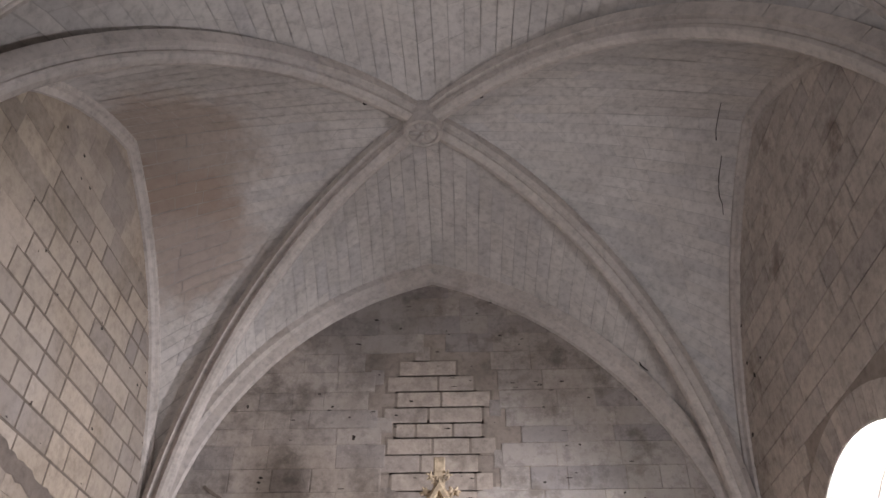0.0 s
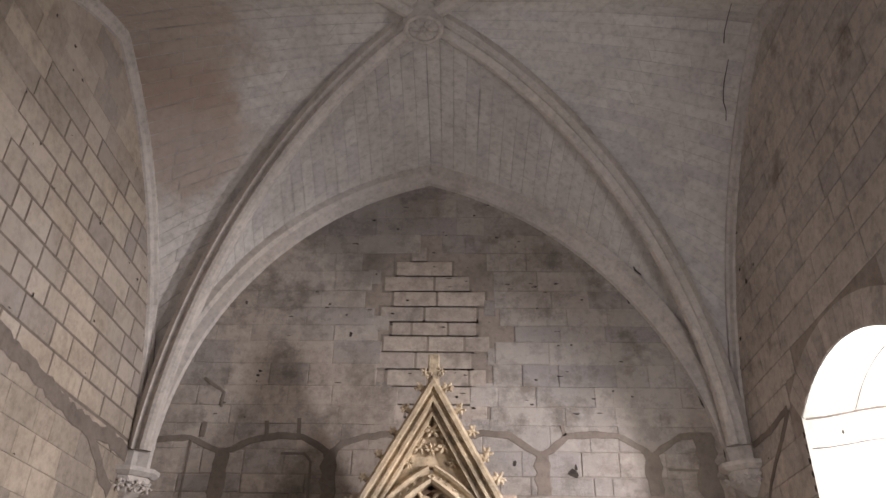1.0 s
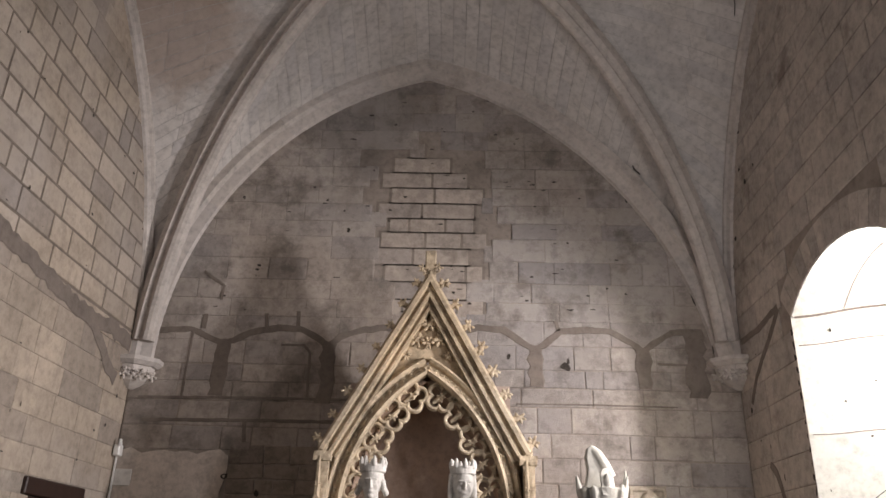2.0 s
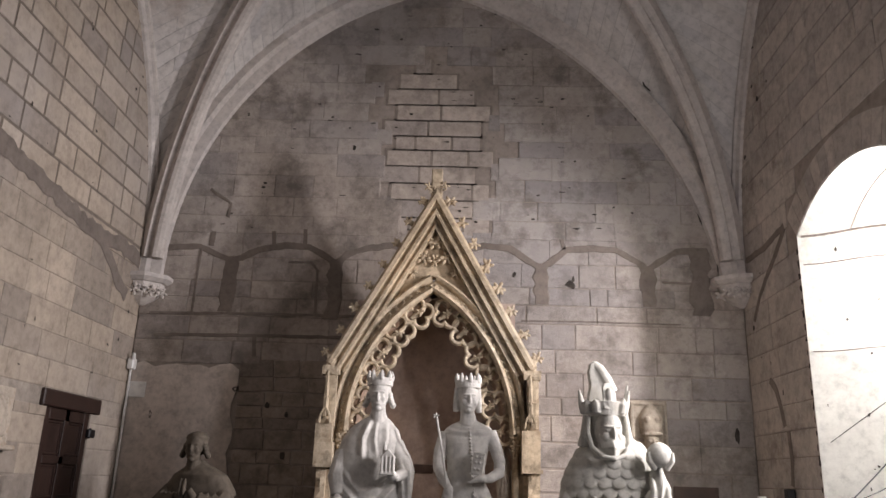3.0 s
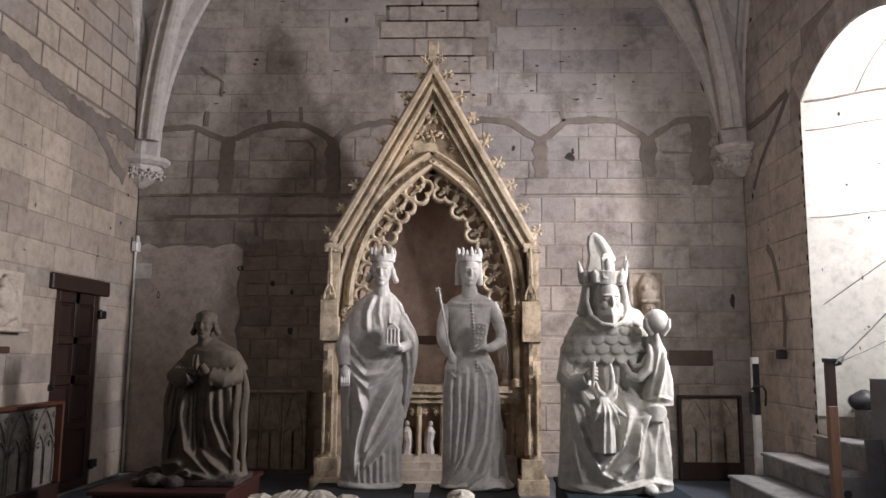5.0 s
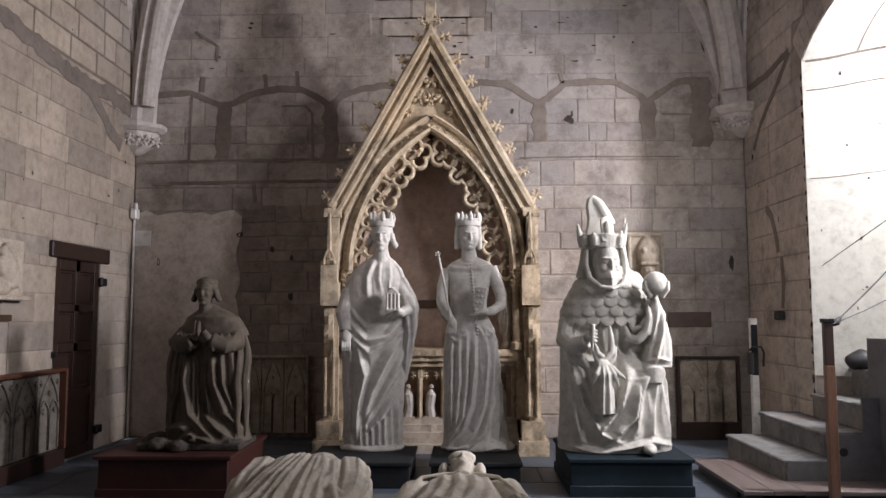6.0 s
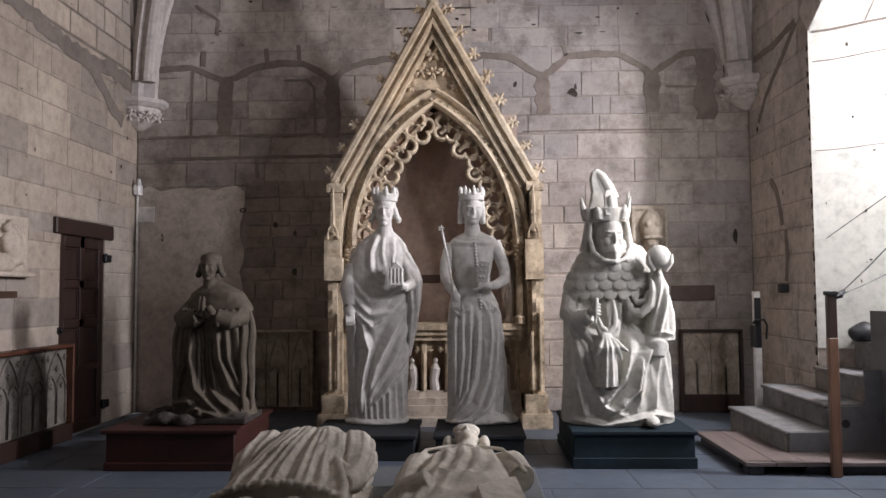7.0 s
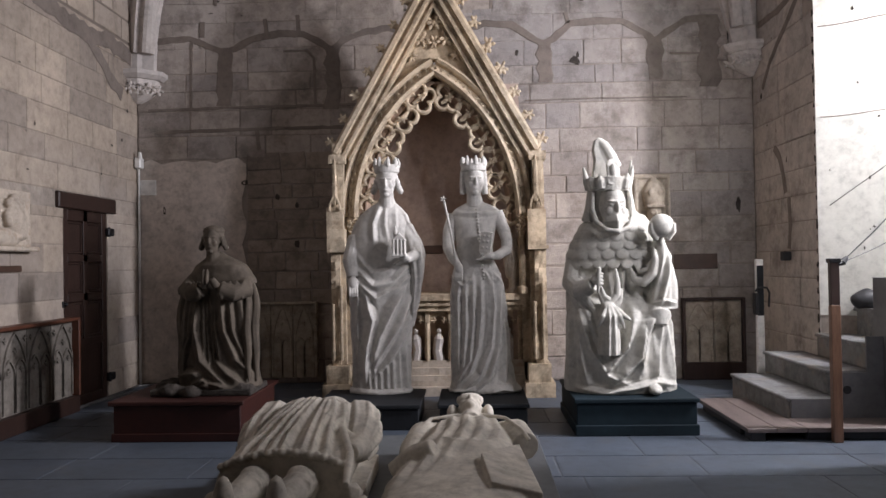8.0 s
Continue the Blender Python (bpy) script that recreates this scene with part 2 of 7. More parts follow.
def add_tube(bm, pts, radii, sides=8):
    """A round tapering limb through the points, closed at both ends."""
    pts = [Vector(p) for p in pts]
    radii = [radii] * len(pts) if isinstance(radii, (int, float)) else radii
    rings, up = [], None
    for i, p in enumerate(pts):
        t = (pts[min(i + 1, len(pts) - 1)] - pts[max(i - 1, 0)]).normalized()
        if up is None:
            up = t.orthogonal().normalized()
        up = (up - t * up.dot(t)).normalized()
        s = t.cross(up)
        rings.append([bm.verts.new(p + radii[i] * (math.cos(a) * up + math.sin(a) * s)) for a in (k * math.tau / sides for k in range(sides))])
    for a, b in zip(rings, rings[1:]):
        for k in range(sides):
            bm.faces.new((a[k], a[(k + 1) % sides], b[(k + 1) % sides], b[k]))
    bm.faces.new(rings[0][::-1])
    bm.faces.new(rings[-1])


def sweep(bm, pts, normal, profile, closed=False):
    """Moves a profile of (across, out) along a flat curve: out goes along normal, across to the curve's side."""
    pts, n = [Vector(p) for p in pts], Vector(normal).normalized()
    rings = []
    last = len(pts) - 1
    for i, p in enumerate(pts):
        a = (p - pts[i - 1]).normalized() if i or closed else None
        b = (pts[(i + 1) % len(pts)] - p).normalized() if i < last or closed else None
        t = ((a or b) + (b or a)).normalized()
        s = n.cross(t).normalized()
        k = 1 / max(0.35, s.dot(n.cross(a or b).normalized()))
        rings.append([bm.verts.new(p + s * (u * k) + n * v) for u, v in profile])
    m = len(profile)
    for a, b in zip(rings, rings[1:] + rings[:1] if closed else rings[1:]):
        for k in range(m):
            bm.faces.new((a[k], a[(k + 1) % m], b[(k + 1) % m], b[k]))
    if not closed:
        bm.faces.new(rings[0][::-1])
        bm.faces.new(rings[-1])


def prism(bm, outline, n, depth):
    """A flat outline (a list of points) given thickness along n."""
    d = Vector(n) * depth
    a = [bm.verts.new(p) for p in outline]
    b = [bm.verts.new(Vector(p) + d) for p in outline]
    bm.faces.new(a)
    bm.faces.new(b[::-1])
    for i in range(len(a)):
        bm.faces.new((a[i], b[i], b[(i + 1) % len(a)], a[(i + 1) % len(a)]))


def leaf_clump(bm, c, r, count, rng, out=(0, -1, 0)):
    """A carved leaf: small lobes curling about a centre."""
    add_ball(bm, c, r * 0.5, fine=1)
    for i in range(count):
        a = math.tau * i / count + rng.uniform(-0.3, 0.3)
        d = Vector((math.cos(a), 0, math.sin(a))) * r * 0.62 + Vector(out) * r * rng.uniform(0.1, 0.5)
        turn = Euler((rng.uniform(-0.6, 0.6), -a, rng.uniform(-0.6, 0.6))).to_matrix().to_4x4()
        add_ball(bm, Vector(c) + d, (r * 0.42, r * 0.26, r * 0.24), turn, fine=1)


def half_arch(p0, p1, n=28, flat=0.0):
    """Half a pointed arch: upright at p0, of the radius that reaches p1; flat straightens it towards its chord."""
    h = math.hypot(p1[0] - p0[0], p1[1] - p0[1])
    dx, dy, z = (p1[0] - p0[0]) / h, (p1[1] - p0[1]) / h, p1[2] - p0[2]
    r = (h * h + z * z) / (2 * h)
    end = math.atan2(z, r - h)
    out = []
    for i in range(n + 1):
        a = end * i / n
        s = r * (1 - math.cos(a))
        p = Vector((p0[0] + dx * s, p0[1] + dy * s, p0[2] + r * math.sin(a)))
        out.append(p.lerp(Vector(p0).lerp(Vector(p1), i / n), flat))
    return out


# ---- the room: two vaulted bays, seen from the southern one ----
XL, XR, YB, YF, YS, TOP = -4.24, 3.51, 9.64, 3.20, -2.84, 9.3
SPRING = 3.95
CROWN_X = -0.56
BED_BACK = 0.012          # the mortar lies this far behind the stones' faces

# floor
bm = bmesh.new()
add_box(bm, XL - 0.6, 5.6, YS - 0.6, YB + 0.6, -0.3, -0.006)
floor = single("floor", bm, FLOOR_JOINT, "grey slate slab floor with pale joints", "floor", kind="structure")

# north wall
bm = bmesh.new()
add_box(bm, XL - 0.6, 5.6, YB + BED_BACK, YB + 0.6, 0, TOP)
wall_north = single("wall_north", bm, BED, "weathered limestone ashlar end wall with old arcade scars", "wall", kind="structure")

# west wall with a door opening
DOOR_Y0, DOOR_Y1, DOOR_H = 7.84, 8.81, 2.12
bm = bmesh.new()
W0, W1 = XL - 0.6, XL - BED_BACK
add_box(bm, W0, W1, YS - 0.6, DOOR_Y0, 0, 4.25)
add_box(bm, W0, W1, DOOR_Y1, YB + BED_BACK, 0, 4.25)
add_box(bm, W0, W1, DOOR_Y0, DOOR_Y1, DOOR_H, 4.25)
wall_west = single("wall_west", bm, RENDER_OLD, "pale limestone side wall with a dark plank door", "wall", kind="structure")
bm = bmesh.new()
add_box(bm, W0, W1, YS - 0.6, YB + BED_BACK, 4.25, TOP)
part("upper_wall", bm, BED_WEST, wall_west)

# east wall, thick, with a deep splayed window opening
E0, E1 = XR + BED_BACK, 4.95
FAR0, FAR1, NEAR0, NEAR1 = 7.93, 7.0, 5.72, 5.80
SILL = 1.48


def arch_line(x, n=14):
    """The segmental arch of the window opening at depth x: from its near to its far springing."""
    k = (x - XR) / (E1 - XR)
    y0, y1 = NEAR0 + (NEAR1 - NEAR0) * k, FAR0 + (FAR1 - FAR0) * k
    h, rise = (y1 - y0) / 2, 0.38 * (1 - 0.25 * k)
    r = (h * h + rise * rise) / (2 * rise)
    a = math.asin(h / r)
    return [Vector((x, (y0 + y1) / 2 + r * math.sin(-a + 2 * a * i / n), 4.15 - (r - rise) + r * math.cos(-a + 2 * a * i / n))) for i in range(n + 1)]


bm = bmesh.new()
for plan in ([(E0, YS - 0.6), (E0, NEAR0), (E1, NEAR1), (E1, YS - 0.6)], [(E0, FAR0), (E0, YB + 0.01), (E1, YB + 0.01), (E1, FAR1)]):
    prism(bm, [(x, y, 0) for x, y in plan], (0, 0, 1), TOP)
a0, a1 = arch_line(E0), arch_line(E1)
for i in range(len(a0) - 1):
    lo = [a0[i], a0[i + 1], a1[i + 1], a1[i]]
    va = [bm.verts.new(p) for p in lo]
    vb = [bm.verts.new((p.x, p.y, TOP)) for p in lo]
    for f in (va, vb[::-1], (va[0], vb[0], vb[1], va[1]), (va[1], vb[1], vb[2], va[2]), (va[2], vb[2], vb[3], va[3]), (va[3], vb[3], vb[0], va[0])):
        bm.faces.new(f)
prism(bm, [(4.3, 6.0, 0), (4.3, 7.55, 0), (E1, FAR1, 0), (E1, NEAR1, 0)], (0, 0, 1), SILL - 0.02)
wall_east = single("wall_east", bm, BED, "thick shaded ashlar wall pierced by a deep window", "wall", kind="structure")

# plastered lining of the opening
bm = bmesh.new()
G = 0.006
prism(bm, [(XR, FAR0 - 0.001, 0.9), (E1, FAR1 - 0.001, 0.9), (E1, FAR1 - G, 0.9), (XR + 0.0, FAR0 - G, 0.9)], (0, 0, 1), 4.15 - 0.9 + 0.004)
prism(bm, [(XR, NEAR0 + 0.001, 0.9), (E1, NEAR1 + 0.001, 0.9), (E1, NEAR1 + G, 0.9), (XR, NEAR0 + G, 0.9)], (0, 0, 1), 4.15 - 0.9)
reveal = part("window_reveal", bm, REVEAL, wall_east, "whitewashed window reveal in bright daylight", smooth=False)
bm = bmesh.new()
depths = [XR + (E1 - XR) * k for k in (0.0, 0.3, 0.62, 1.0)]
for j in range(3):
    b0, b1 = arch_line(depths[j] + 0.004), arch_line(depths[j + 1] - 0.004)
    for i in range(len(b0) - 1):
        p, q, r, s = b0[i], b0[i + 1], b1[i + 1], b1[i]
        c = (p + q + r + s) / 4
        quad = [c + (v - c) * 0.985 + Vector((0, 0, -0.012)) for v in (p, q, r, s)]
        prism(bm, quad, (0, 0, 1), 0.016)
part("window_soffit", bm, REVEAL, wall_east, "pale stone courses of the window arch")

# the window: frame and panes at the outer face
win = thing("window_1", "narrow leaded window in a deep whitewashed opening", "window", kind="structure")
bm = bmesh.new()
for y in (NEAR1, (NEAR1 + FAR1) / 2 - 0.025, FAR1 - 0.05):
    add_box(bm, 5.06, 5.12, y, y + 0.05, SILL, 4.4, 0.005)
for k in range(5):
    z = SILL + k * 0.66
    add_box(bm, 5.065, 5.115, NEAR1 + 0.05, FAR1 - 0.05, z, z + 0.05, 0.005)
part("window_frame", bm, IRON, win)
bm = bmesh.new()
add_box(bm, 4.3, 5.2, NEAR1 - 0.2, FAR1 + 0.2, SILL - 0.02, SILL, 0)
part("window_sill", bm, STEP, win)
glass, gnt, gb = nodes_of("window_glass")
gb.inputs["Transmission Weight"].default_value, gb.inputs["Roughness"].default_value, gb.inputs["IOR"].default_value = 1.0, 0.15, 1.1
for k in range(4):
    for y in (NEAR1 + 0.05, (NEAR1 + FAR1) / 2 + 0.025):
        bm = bmesh.new()
        z = SILL + k * 0.66
        add_box(bm, 5.085, 5.093, y, y + (FAR1 - NEAR1) / 2 - 0.075, z + 0.05, z + 0.66)
        part("pane", bm, glass, win).visible_shadow = False

# frames for lamps beside and behind the camera: east assumed, west added, both unseen
for name, x, y, z, n, h in (("unseen_window_2", XR, 4.75, 2.4, -1, 1.8), ("added_window_3", XL, 0.3, 2.85, 1, 2.5)):
    win = thing(name, "unseen tall plain window, added high in the side wall", "window", kind="structure")
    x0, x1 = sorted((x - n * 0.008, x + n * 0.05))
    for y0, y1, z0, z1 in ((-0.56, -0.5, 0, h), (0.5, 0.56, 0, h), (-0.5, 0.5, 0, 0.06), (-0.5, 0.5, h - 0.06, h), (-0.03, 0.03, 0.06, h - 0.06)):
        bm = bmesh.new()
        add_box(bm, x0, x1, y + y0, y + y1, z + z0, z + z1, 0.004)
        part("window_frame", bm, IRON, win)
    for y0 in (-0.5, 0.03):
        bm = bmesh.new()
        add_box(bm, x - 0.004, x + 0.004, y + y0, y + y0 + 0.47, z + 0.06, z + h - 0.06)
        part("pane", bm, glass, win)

# south wall behind the camera
bm = bmesh.new()
add_box(bm, XL - 0.6, 5.6, YS - 0.6, YS, 0, TOP)
single("wall_south", bm, RENDER_OLD, "plain pale rendered wall closing the room", "wall", kind="structure")

# ---- vaults ----
RNG = random.Random(11)


def web(bm, bed, wall_curve, rib_curve, courses):
    """One half of a vault cell: courses of stones between the wall arch and the diagonal rib, before a bed of mortar."""
    n = len(wall_curve) - 1

    def at(curve, u):
        i = min(int(u * n), n - 1)
        return curve[i].lerp(curve[i + 1], u * n - i)

    def point(u, v):
        a, r = at(wall_curve, u), at(rib_curve, u)
        p = a.lerp(r, v)
        p.z += 0.16 * u * 4 * v * (1 - v) * 0.6
        return p

    rows = 40
    grid = [[bed.verts.new(point(i / rows, j / 6) + Vector((0, 0, 0.012))) for j in range(7)] for i in range(rows + 1)]
    high = [[bed.verts.new(point(i / rows, j / 6) + Vector((0, 0, 0.26))) for j in range(7)] for i in range(rows + 1)]
    for i in range(1, rows):
        for j in range(6):
            bed.faces.new((grid[i][j], grid[i + 1][j], grid[i + 1][j + 1], grid[i][j + 1]))
            bed.faces.new((high[i][j], high[i + 1][j], high[i + 1][j + 1], high[i][j + 1]))
    for c in range(courses):
        u0, u1 = c / courses + 0.0009, (c + 1) / courses - 0.0009
        length = (at(wall_curve, u0) - at(rib_curve, u0)).length
        if length < 0.08:
            continue
        cuts, v = [0.0], RNG.uniform(0.25, 0.7) / length
        while v < 1 - 0.15 / length:
            cuts.append(v)
            v += RNG.uniform(0.35, 0.75) / length
        cuts.append(1.0)
        for v0, v1 in zip(cuts, cuts[1:]):
            lift = RNG.uniform(0.0, 0.007)
            steps = max(1, int((v1 - v0) * length / 0.3))
            g = 0.004 / length
            low, top = [], []
            for s in range(steps + 1):
                vv = v0 + g + (v1 - v0 - 2 * g) * s / steps
                for u, side in ((u0, low), (u1, top)):
                    side.append(bm.verts.new(point(u, vv) + Vector((0, 0, lift))))
            for s in range(steps):
                bm.faces.new((low[s], low[s + 1], top[s + 1], top[s]))


RIB_PROFILE = [(-0.06, -0.145), (0.07, -0.145), (0.085, -0.09), (0.115, -0.062), (0.14, -0.085), (0.175, -0.085), (0.205, -0.05), (0.22, 0.0),
               (0.205, 0.05), (0.175, 0.085), (0.14, 0.085), (0.115, 0.062), (0.085, 0.09), (0.07, 0.145), (-0.06, 0.145)]
WALL_RIB = [(-0.05, -0.02), (-0.05, 0.16), (0.07, 0.16), (0.11, 0.10), (0.16, 0.085), (0.24, 0.06), (0.26, -0.02)]


def rib(parent, name, curve, profile, normal, label="", cut=0):
    """A moulded rib, in its single arch stones with open joints."""
    n, k = len(curve) - 1, cut
    while k < n:
        end = min(n, k + 4)
        seg = [Vector(p) for p in curve[k:end + 1]]
        t = (seg[-1] - seg[0]).normalized() * 0.0025
        seg[0] += t
        seg[-1] -= t
        bm = bmesh.new()
        sweep(bm, seg, normal, profile)
        part("arch_stone", bm, RIB, parent)
        k = end



def flat_rib(c):
    """How far a diagonal rib from corner c falls short of a true arc."""
    return (0.23 if c.x < 0 else 0.10) if c.y == YB else 0.06


def bay(y0, y1, boss):
    def sunk(c, i):
        """The end wall's arch has settled on its east side."""
        return 0.25 if i == 0 and c.x > 0 and y1 == YB else 0.0

    corners = [Vector((XL, y1, SPRING)), Vector((XR, y1, SPRING + 0.14)), Vector((XR, y0, SPRING + 0.14)), Vector((XL, y0, SPRING))]
    ym = (y0 + y1) / 2 + 0.25
    peaks = [Vector((CROWN_X, y1, 8.60)), Vector((XR, ym, 8.62)), Vector((CROWN_X, y0, 8.60)), Vector((XL, ym, 8.52))]
    stones, bed = bmesh.new(), bmesh.new()
    for i in range(4):
        for c in (corners[i], corners[(i + 1) % 4]):
            web(stones, bed, half_arch(c, peaks[i], 48, sunk(c, i)), half_arch(c, boss, 48, flat_rib(c)), 34)
    ceiling = single("ceiling", stones, VAULT, "grey stone rib vault with brown damp stains", "vault", kind="structure")
    part("vault_bed", bed, VAULT_BED, ceiling)
    ribs = thing("vault_ribs", "moulded pale stone ribs crossing under a grey vault", "vault ribs", kind="structure")
    for c in corners:
        inner = c + (boss - c).to_2d().to_3d().normalized() * 0.12
        line = half_arch(inner, boss, 32, flat_rib(c))
        d = (boss - c).to_2d().normalized()
        side = Vector((-d.y, d.x, 0))
        prof = RIB_PROFILE if side.cross(line[1] - line[0]).dot(Vector((d.x, d.y, 0))) > 0 else [(-u, v) for u, v in RIB_PROFILE]
        rib(ribs, "rib", line, prof, side, cut=1)
    for i in range(4):
        out = [Vector((0, -1, 0)), Vector((-1, 0, 0)), Vector((0, 1, 0)), Vector((1, 0, 0))][i]
        for c in (corners[i], corners[(i + 1) % 4]):
            line = half_arch(c, peaks[i], 32, sunk(c, i))
            d = (peaks[i] - c).to_2d().normalized().to_3d()
            s = 1 if out.cross(line[1] - line[0]).dot(d) > 0 else -1
            k = 1.0 if i % 2 == 0 else 0.55
            rib(ribs, "wall_rib", line, [(s * u * k, v * k) for u, v in WALL_RIB], out)
    return ribs, ceiling


BOSS = Vector((-0.52, 6.50, 8.66))
ribs_north, ceiling_north = bay(YF, YB, BOSS)
bay(YS, YF, Vector((-0.5, 0.2, 8.64)))

# boss where the ribs meet: a disc with a carved rosette
boss = thing("vault_boss", "round carved rosette boss where the vault ribs meet", "boss", kind="structure")
bm = bmesh.new()
z = BOSS.z - 0.28
bmesh.ops.create_cone(bm, cap_ends=True, segments=32, radius1=0.235, radius2=0.26, depth=0.30, matrix=pose(BOSS.x, BOSS.y, z + 0.15))
part("disc", bm, RIB, boss)
bm = bmesh.new()
sweep(bm, [(BOSS.x + 0.205 * math.cos(k * math.tau / 32), BOSS.y + 0.205 * math.sin(k * math.tau / 32), z) for k in range(32)], (0, 0, -1),
      [(-0.03, -0.01), (-0.025, 0.02), (0, 0.03), (0.025, 0.02), (0.03, -0.01)], closed=True)
part("rim", bm, RIB, boss)
for k in range(7):
    bm = bmesh.new()
    a = k * math.tau / 6
    r = 0.11 if k < 6 else 0
    add_ball(bm, (BOSS.x + r * math.cos(a), BOSS.y + r * math.sin(a), z), (0.065, 0.04, 0.035) if k < 6 else (0.045, 0.045, 0.045), pose(0, 0, 0, 0, 0, math.degrees(a)))
    part("petal", bm, RIB, boss)

# corbels that carry the ribs in the two far corners
def corbel(x, z, sx):
    th = thing("corbel", "carved foliage corbel under the vault ribs", "corbel", "corbels of the vault")
    o = Vector((x, YB, z))

    def ring(r, h):
        """A five-sided corbel plan of reach r at height h."""
        return [o + Vector((sx * u, -v, h)) for u, v in ((0, 0), (r, 0), (r, r * 0.45), (r * 0.45, r), (0, r))]

    def solid(name, levels):
        b = bmesh.new()
        rings = [[b.verts.new(p) for p in ring(r, h)] for r, h in levels]
        for p, q in zip(rings, rings[1:]):
            for k in range(5):
                b.faces.new((p[k], p[(k + 1) % 5], q[(k + 1) % 5], q[k]))
        b.faces.new(rings[0])
        b.faces.new(rings[-1][::-1])
        part(name, b, RIB, th)

    solid("abacus", [(0.34, 0.34), (0.40, 0.33), (0.40, 0.28), (0.34, 0.235), (0.30, 0.235)])
    solid("bell", [(0.30, 0.235), (0.28, 0.15), (0.22, 0.06), (0.12, 0.0), (0.05, -0.03)])
    rng = random.Random(4)
    for k in range(5):
        b = bmesh.new()
        a = radians(8 + 18.5 * k)
        leaf_clump(b, o + Vector((sx * 0.29 * math.cos(a), -0.29 * math.sin(a), 0.12 + 0.03 * (k % 2))), 0.085, 5, rng)
        part("leaf", b, RIB, th)
    return th


corbel(XL, 3.60, 1)
corbel(XR, 3.76, -1)


# ---- the gabled wall tomb ----
TX, TY = -0.39, 8.62        # its middle and its front
tomb = thing("canopy_tomb", "gabled gothic wall tomb of golden limestone with crockets", "tomb", at=(0, 0, 0))
APEX, FOOT, HALF = 4.86, 2.76, 1.17
HALF_ARCH, ARCH_Z, ARCH_TOP = 0.99, 2.02, 3.62
F = Vector((0, -1, 0))


def tomb_arch(half, top, y, n=20):
    left = half_arch((TX - half, y, ARCH_Z), (TX, y, top), n)
    return left, [Vector((2 * TX - p.x, p.y, p.z)) for p in left]


# raking mouldings of the gable, one a side, of three members each
rake_profile = [(0.0, -0.10), (0.0, 0.07), (-0.03, 0.10), (-0.075, 0.10), (-0.085, 0.045), (-0.12, 0.045), (-0.135, 0.085), (-0.165, 0.085),
                (-0.175, 0.02), (-0.205, 0.015), (-0.215, 0.045), (-0.245, 0.045), (-0.25, -0.10)]
for sx in (-1, 1):
    bm = bmesh.new()
    line = [(TX + sx * HALF, TY, FOOT), (TX, TY, APEX)]
    prof = rake_profile if sx < 0 else [(-u, v) for u, v in rake_profile]
    sweep(bm, line, F, prof)
    # mitre at the top
    for v in bm.verts:
        if (v.co.x - TX) * sx < 0:
            k = (v.co.x - TX)
            v.co.z -= abs(k) * (APEX - FOOT) / HALF
            v.co.x = TX
    part("gable_moulding", bm, TOMB, tomb)

# pointed arch below it: an outer roll, a hollow with small leaves, an inner roll
arch_profile = [(-0.10, -0.12), (-0.10, 0.05), (-0.07, 0.08), (-0.04, 0.05), (-0.03, 0.0), (0.02, -0.02), (0.04, 0.03), (0.07, 0.05), (0.095, 0.02), (0.10, -0.12)]
for line in tomb_arch(HALF_ARCH, ARCH_TOP + 0.1, TY + 0.02):
    bm = bmesh.new()
    s = 1 if line[0].x < TX else -1
    sweep(bm, line, F, [(s * u, v) for u, v in arch_profile])
    part("arch_moulding", bm, TOMB, tomb)
rng = random.Random(3)
for line in tomb_arch(HALF_ARCH - 0.02, ARCH_TOP + 0.075, TY - 0.005):
    for k in range(1, 20):
        p = line[k]
        bm = bmesh.new()
        leaf_clump(bm, p, 0.036, 3, rng)
        part("arch_leaf", bm, TOMB, tomb)

# tympanum between arch and gable
bm = bmesh.new()
outer = tomb_arch(HALF_ARCH + 0.06, ARCH_TOP + 0.17, TY + 0.07, 24)
for line in outer:
    for p, q in zip(line, line[1:]):
        tops = []
        for v in (p, q):
            z = APEX - 0.30 - abs(v.x - TX) * (APEX - FOOT) / HALF
            tops.append(Vector((v.x, v.y, max(z, v.z))))
        if tops[0].z > p.z + 1e-4 or tops[1].z > q.z + 1e-4:
            prism(bm, [p, q, tops[1], tops[0]], (0, 1, 0), 0.1)
part("tympanum", bm, TOMB, tomb)
# trefoil frame and leaves in the tympanum
tri = [(TX - 0.30, TY + 0.05, 3.93), (TX, TY + 0.05, 4.42), (TX + 0.30, TY + 0.05, 3.93)]
bm = bmesh.new()
sweep(bm, tri, F, [(-0.03, -0.04), (-0.02, 0.03), (0.02, 0.03), (0.03, -0.04)])
part("tympanum_moulding", bm, TOMB, tomb)
for x, z, r in ((0, 4.2, 0.10), (-0.14, 4.02, 0.10), (0.14, 4.02, 0.10), (0, 3.98, 0.08), (-0.25, 3.83, 0.07), (0.25, 3.83, 0.07)):
    bm = bmesh.new()
    leaf_clump(bm, (TX + x, TY + 0.04, z), r, 6, rng)
    part("tympanum_leaf", bm, TOMB, tomb)

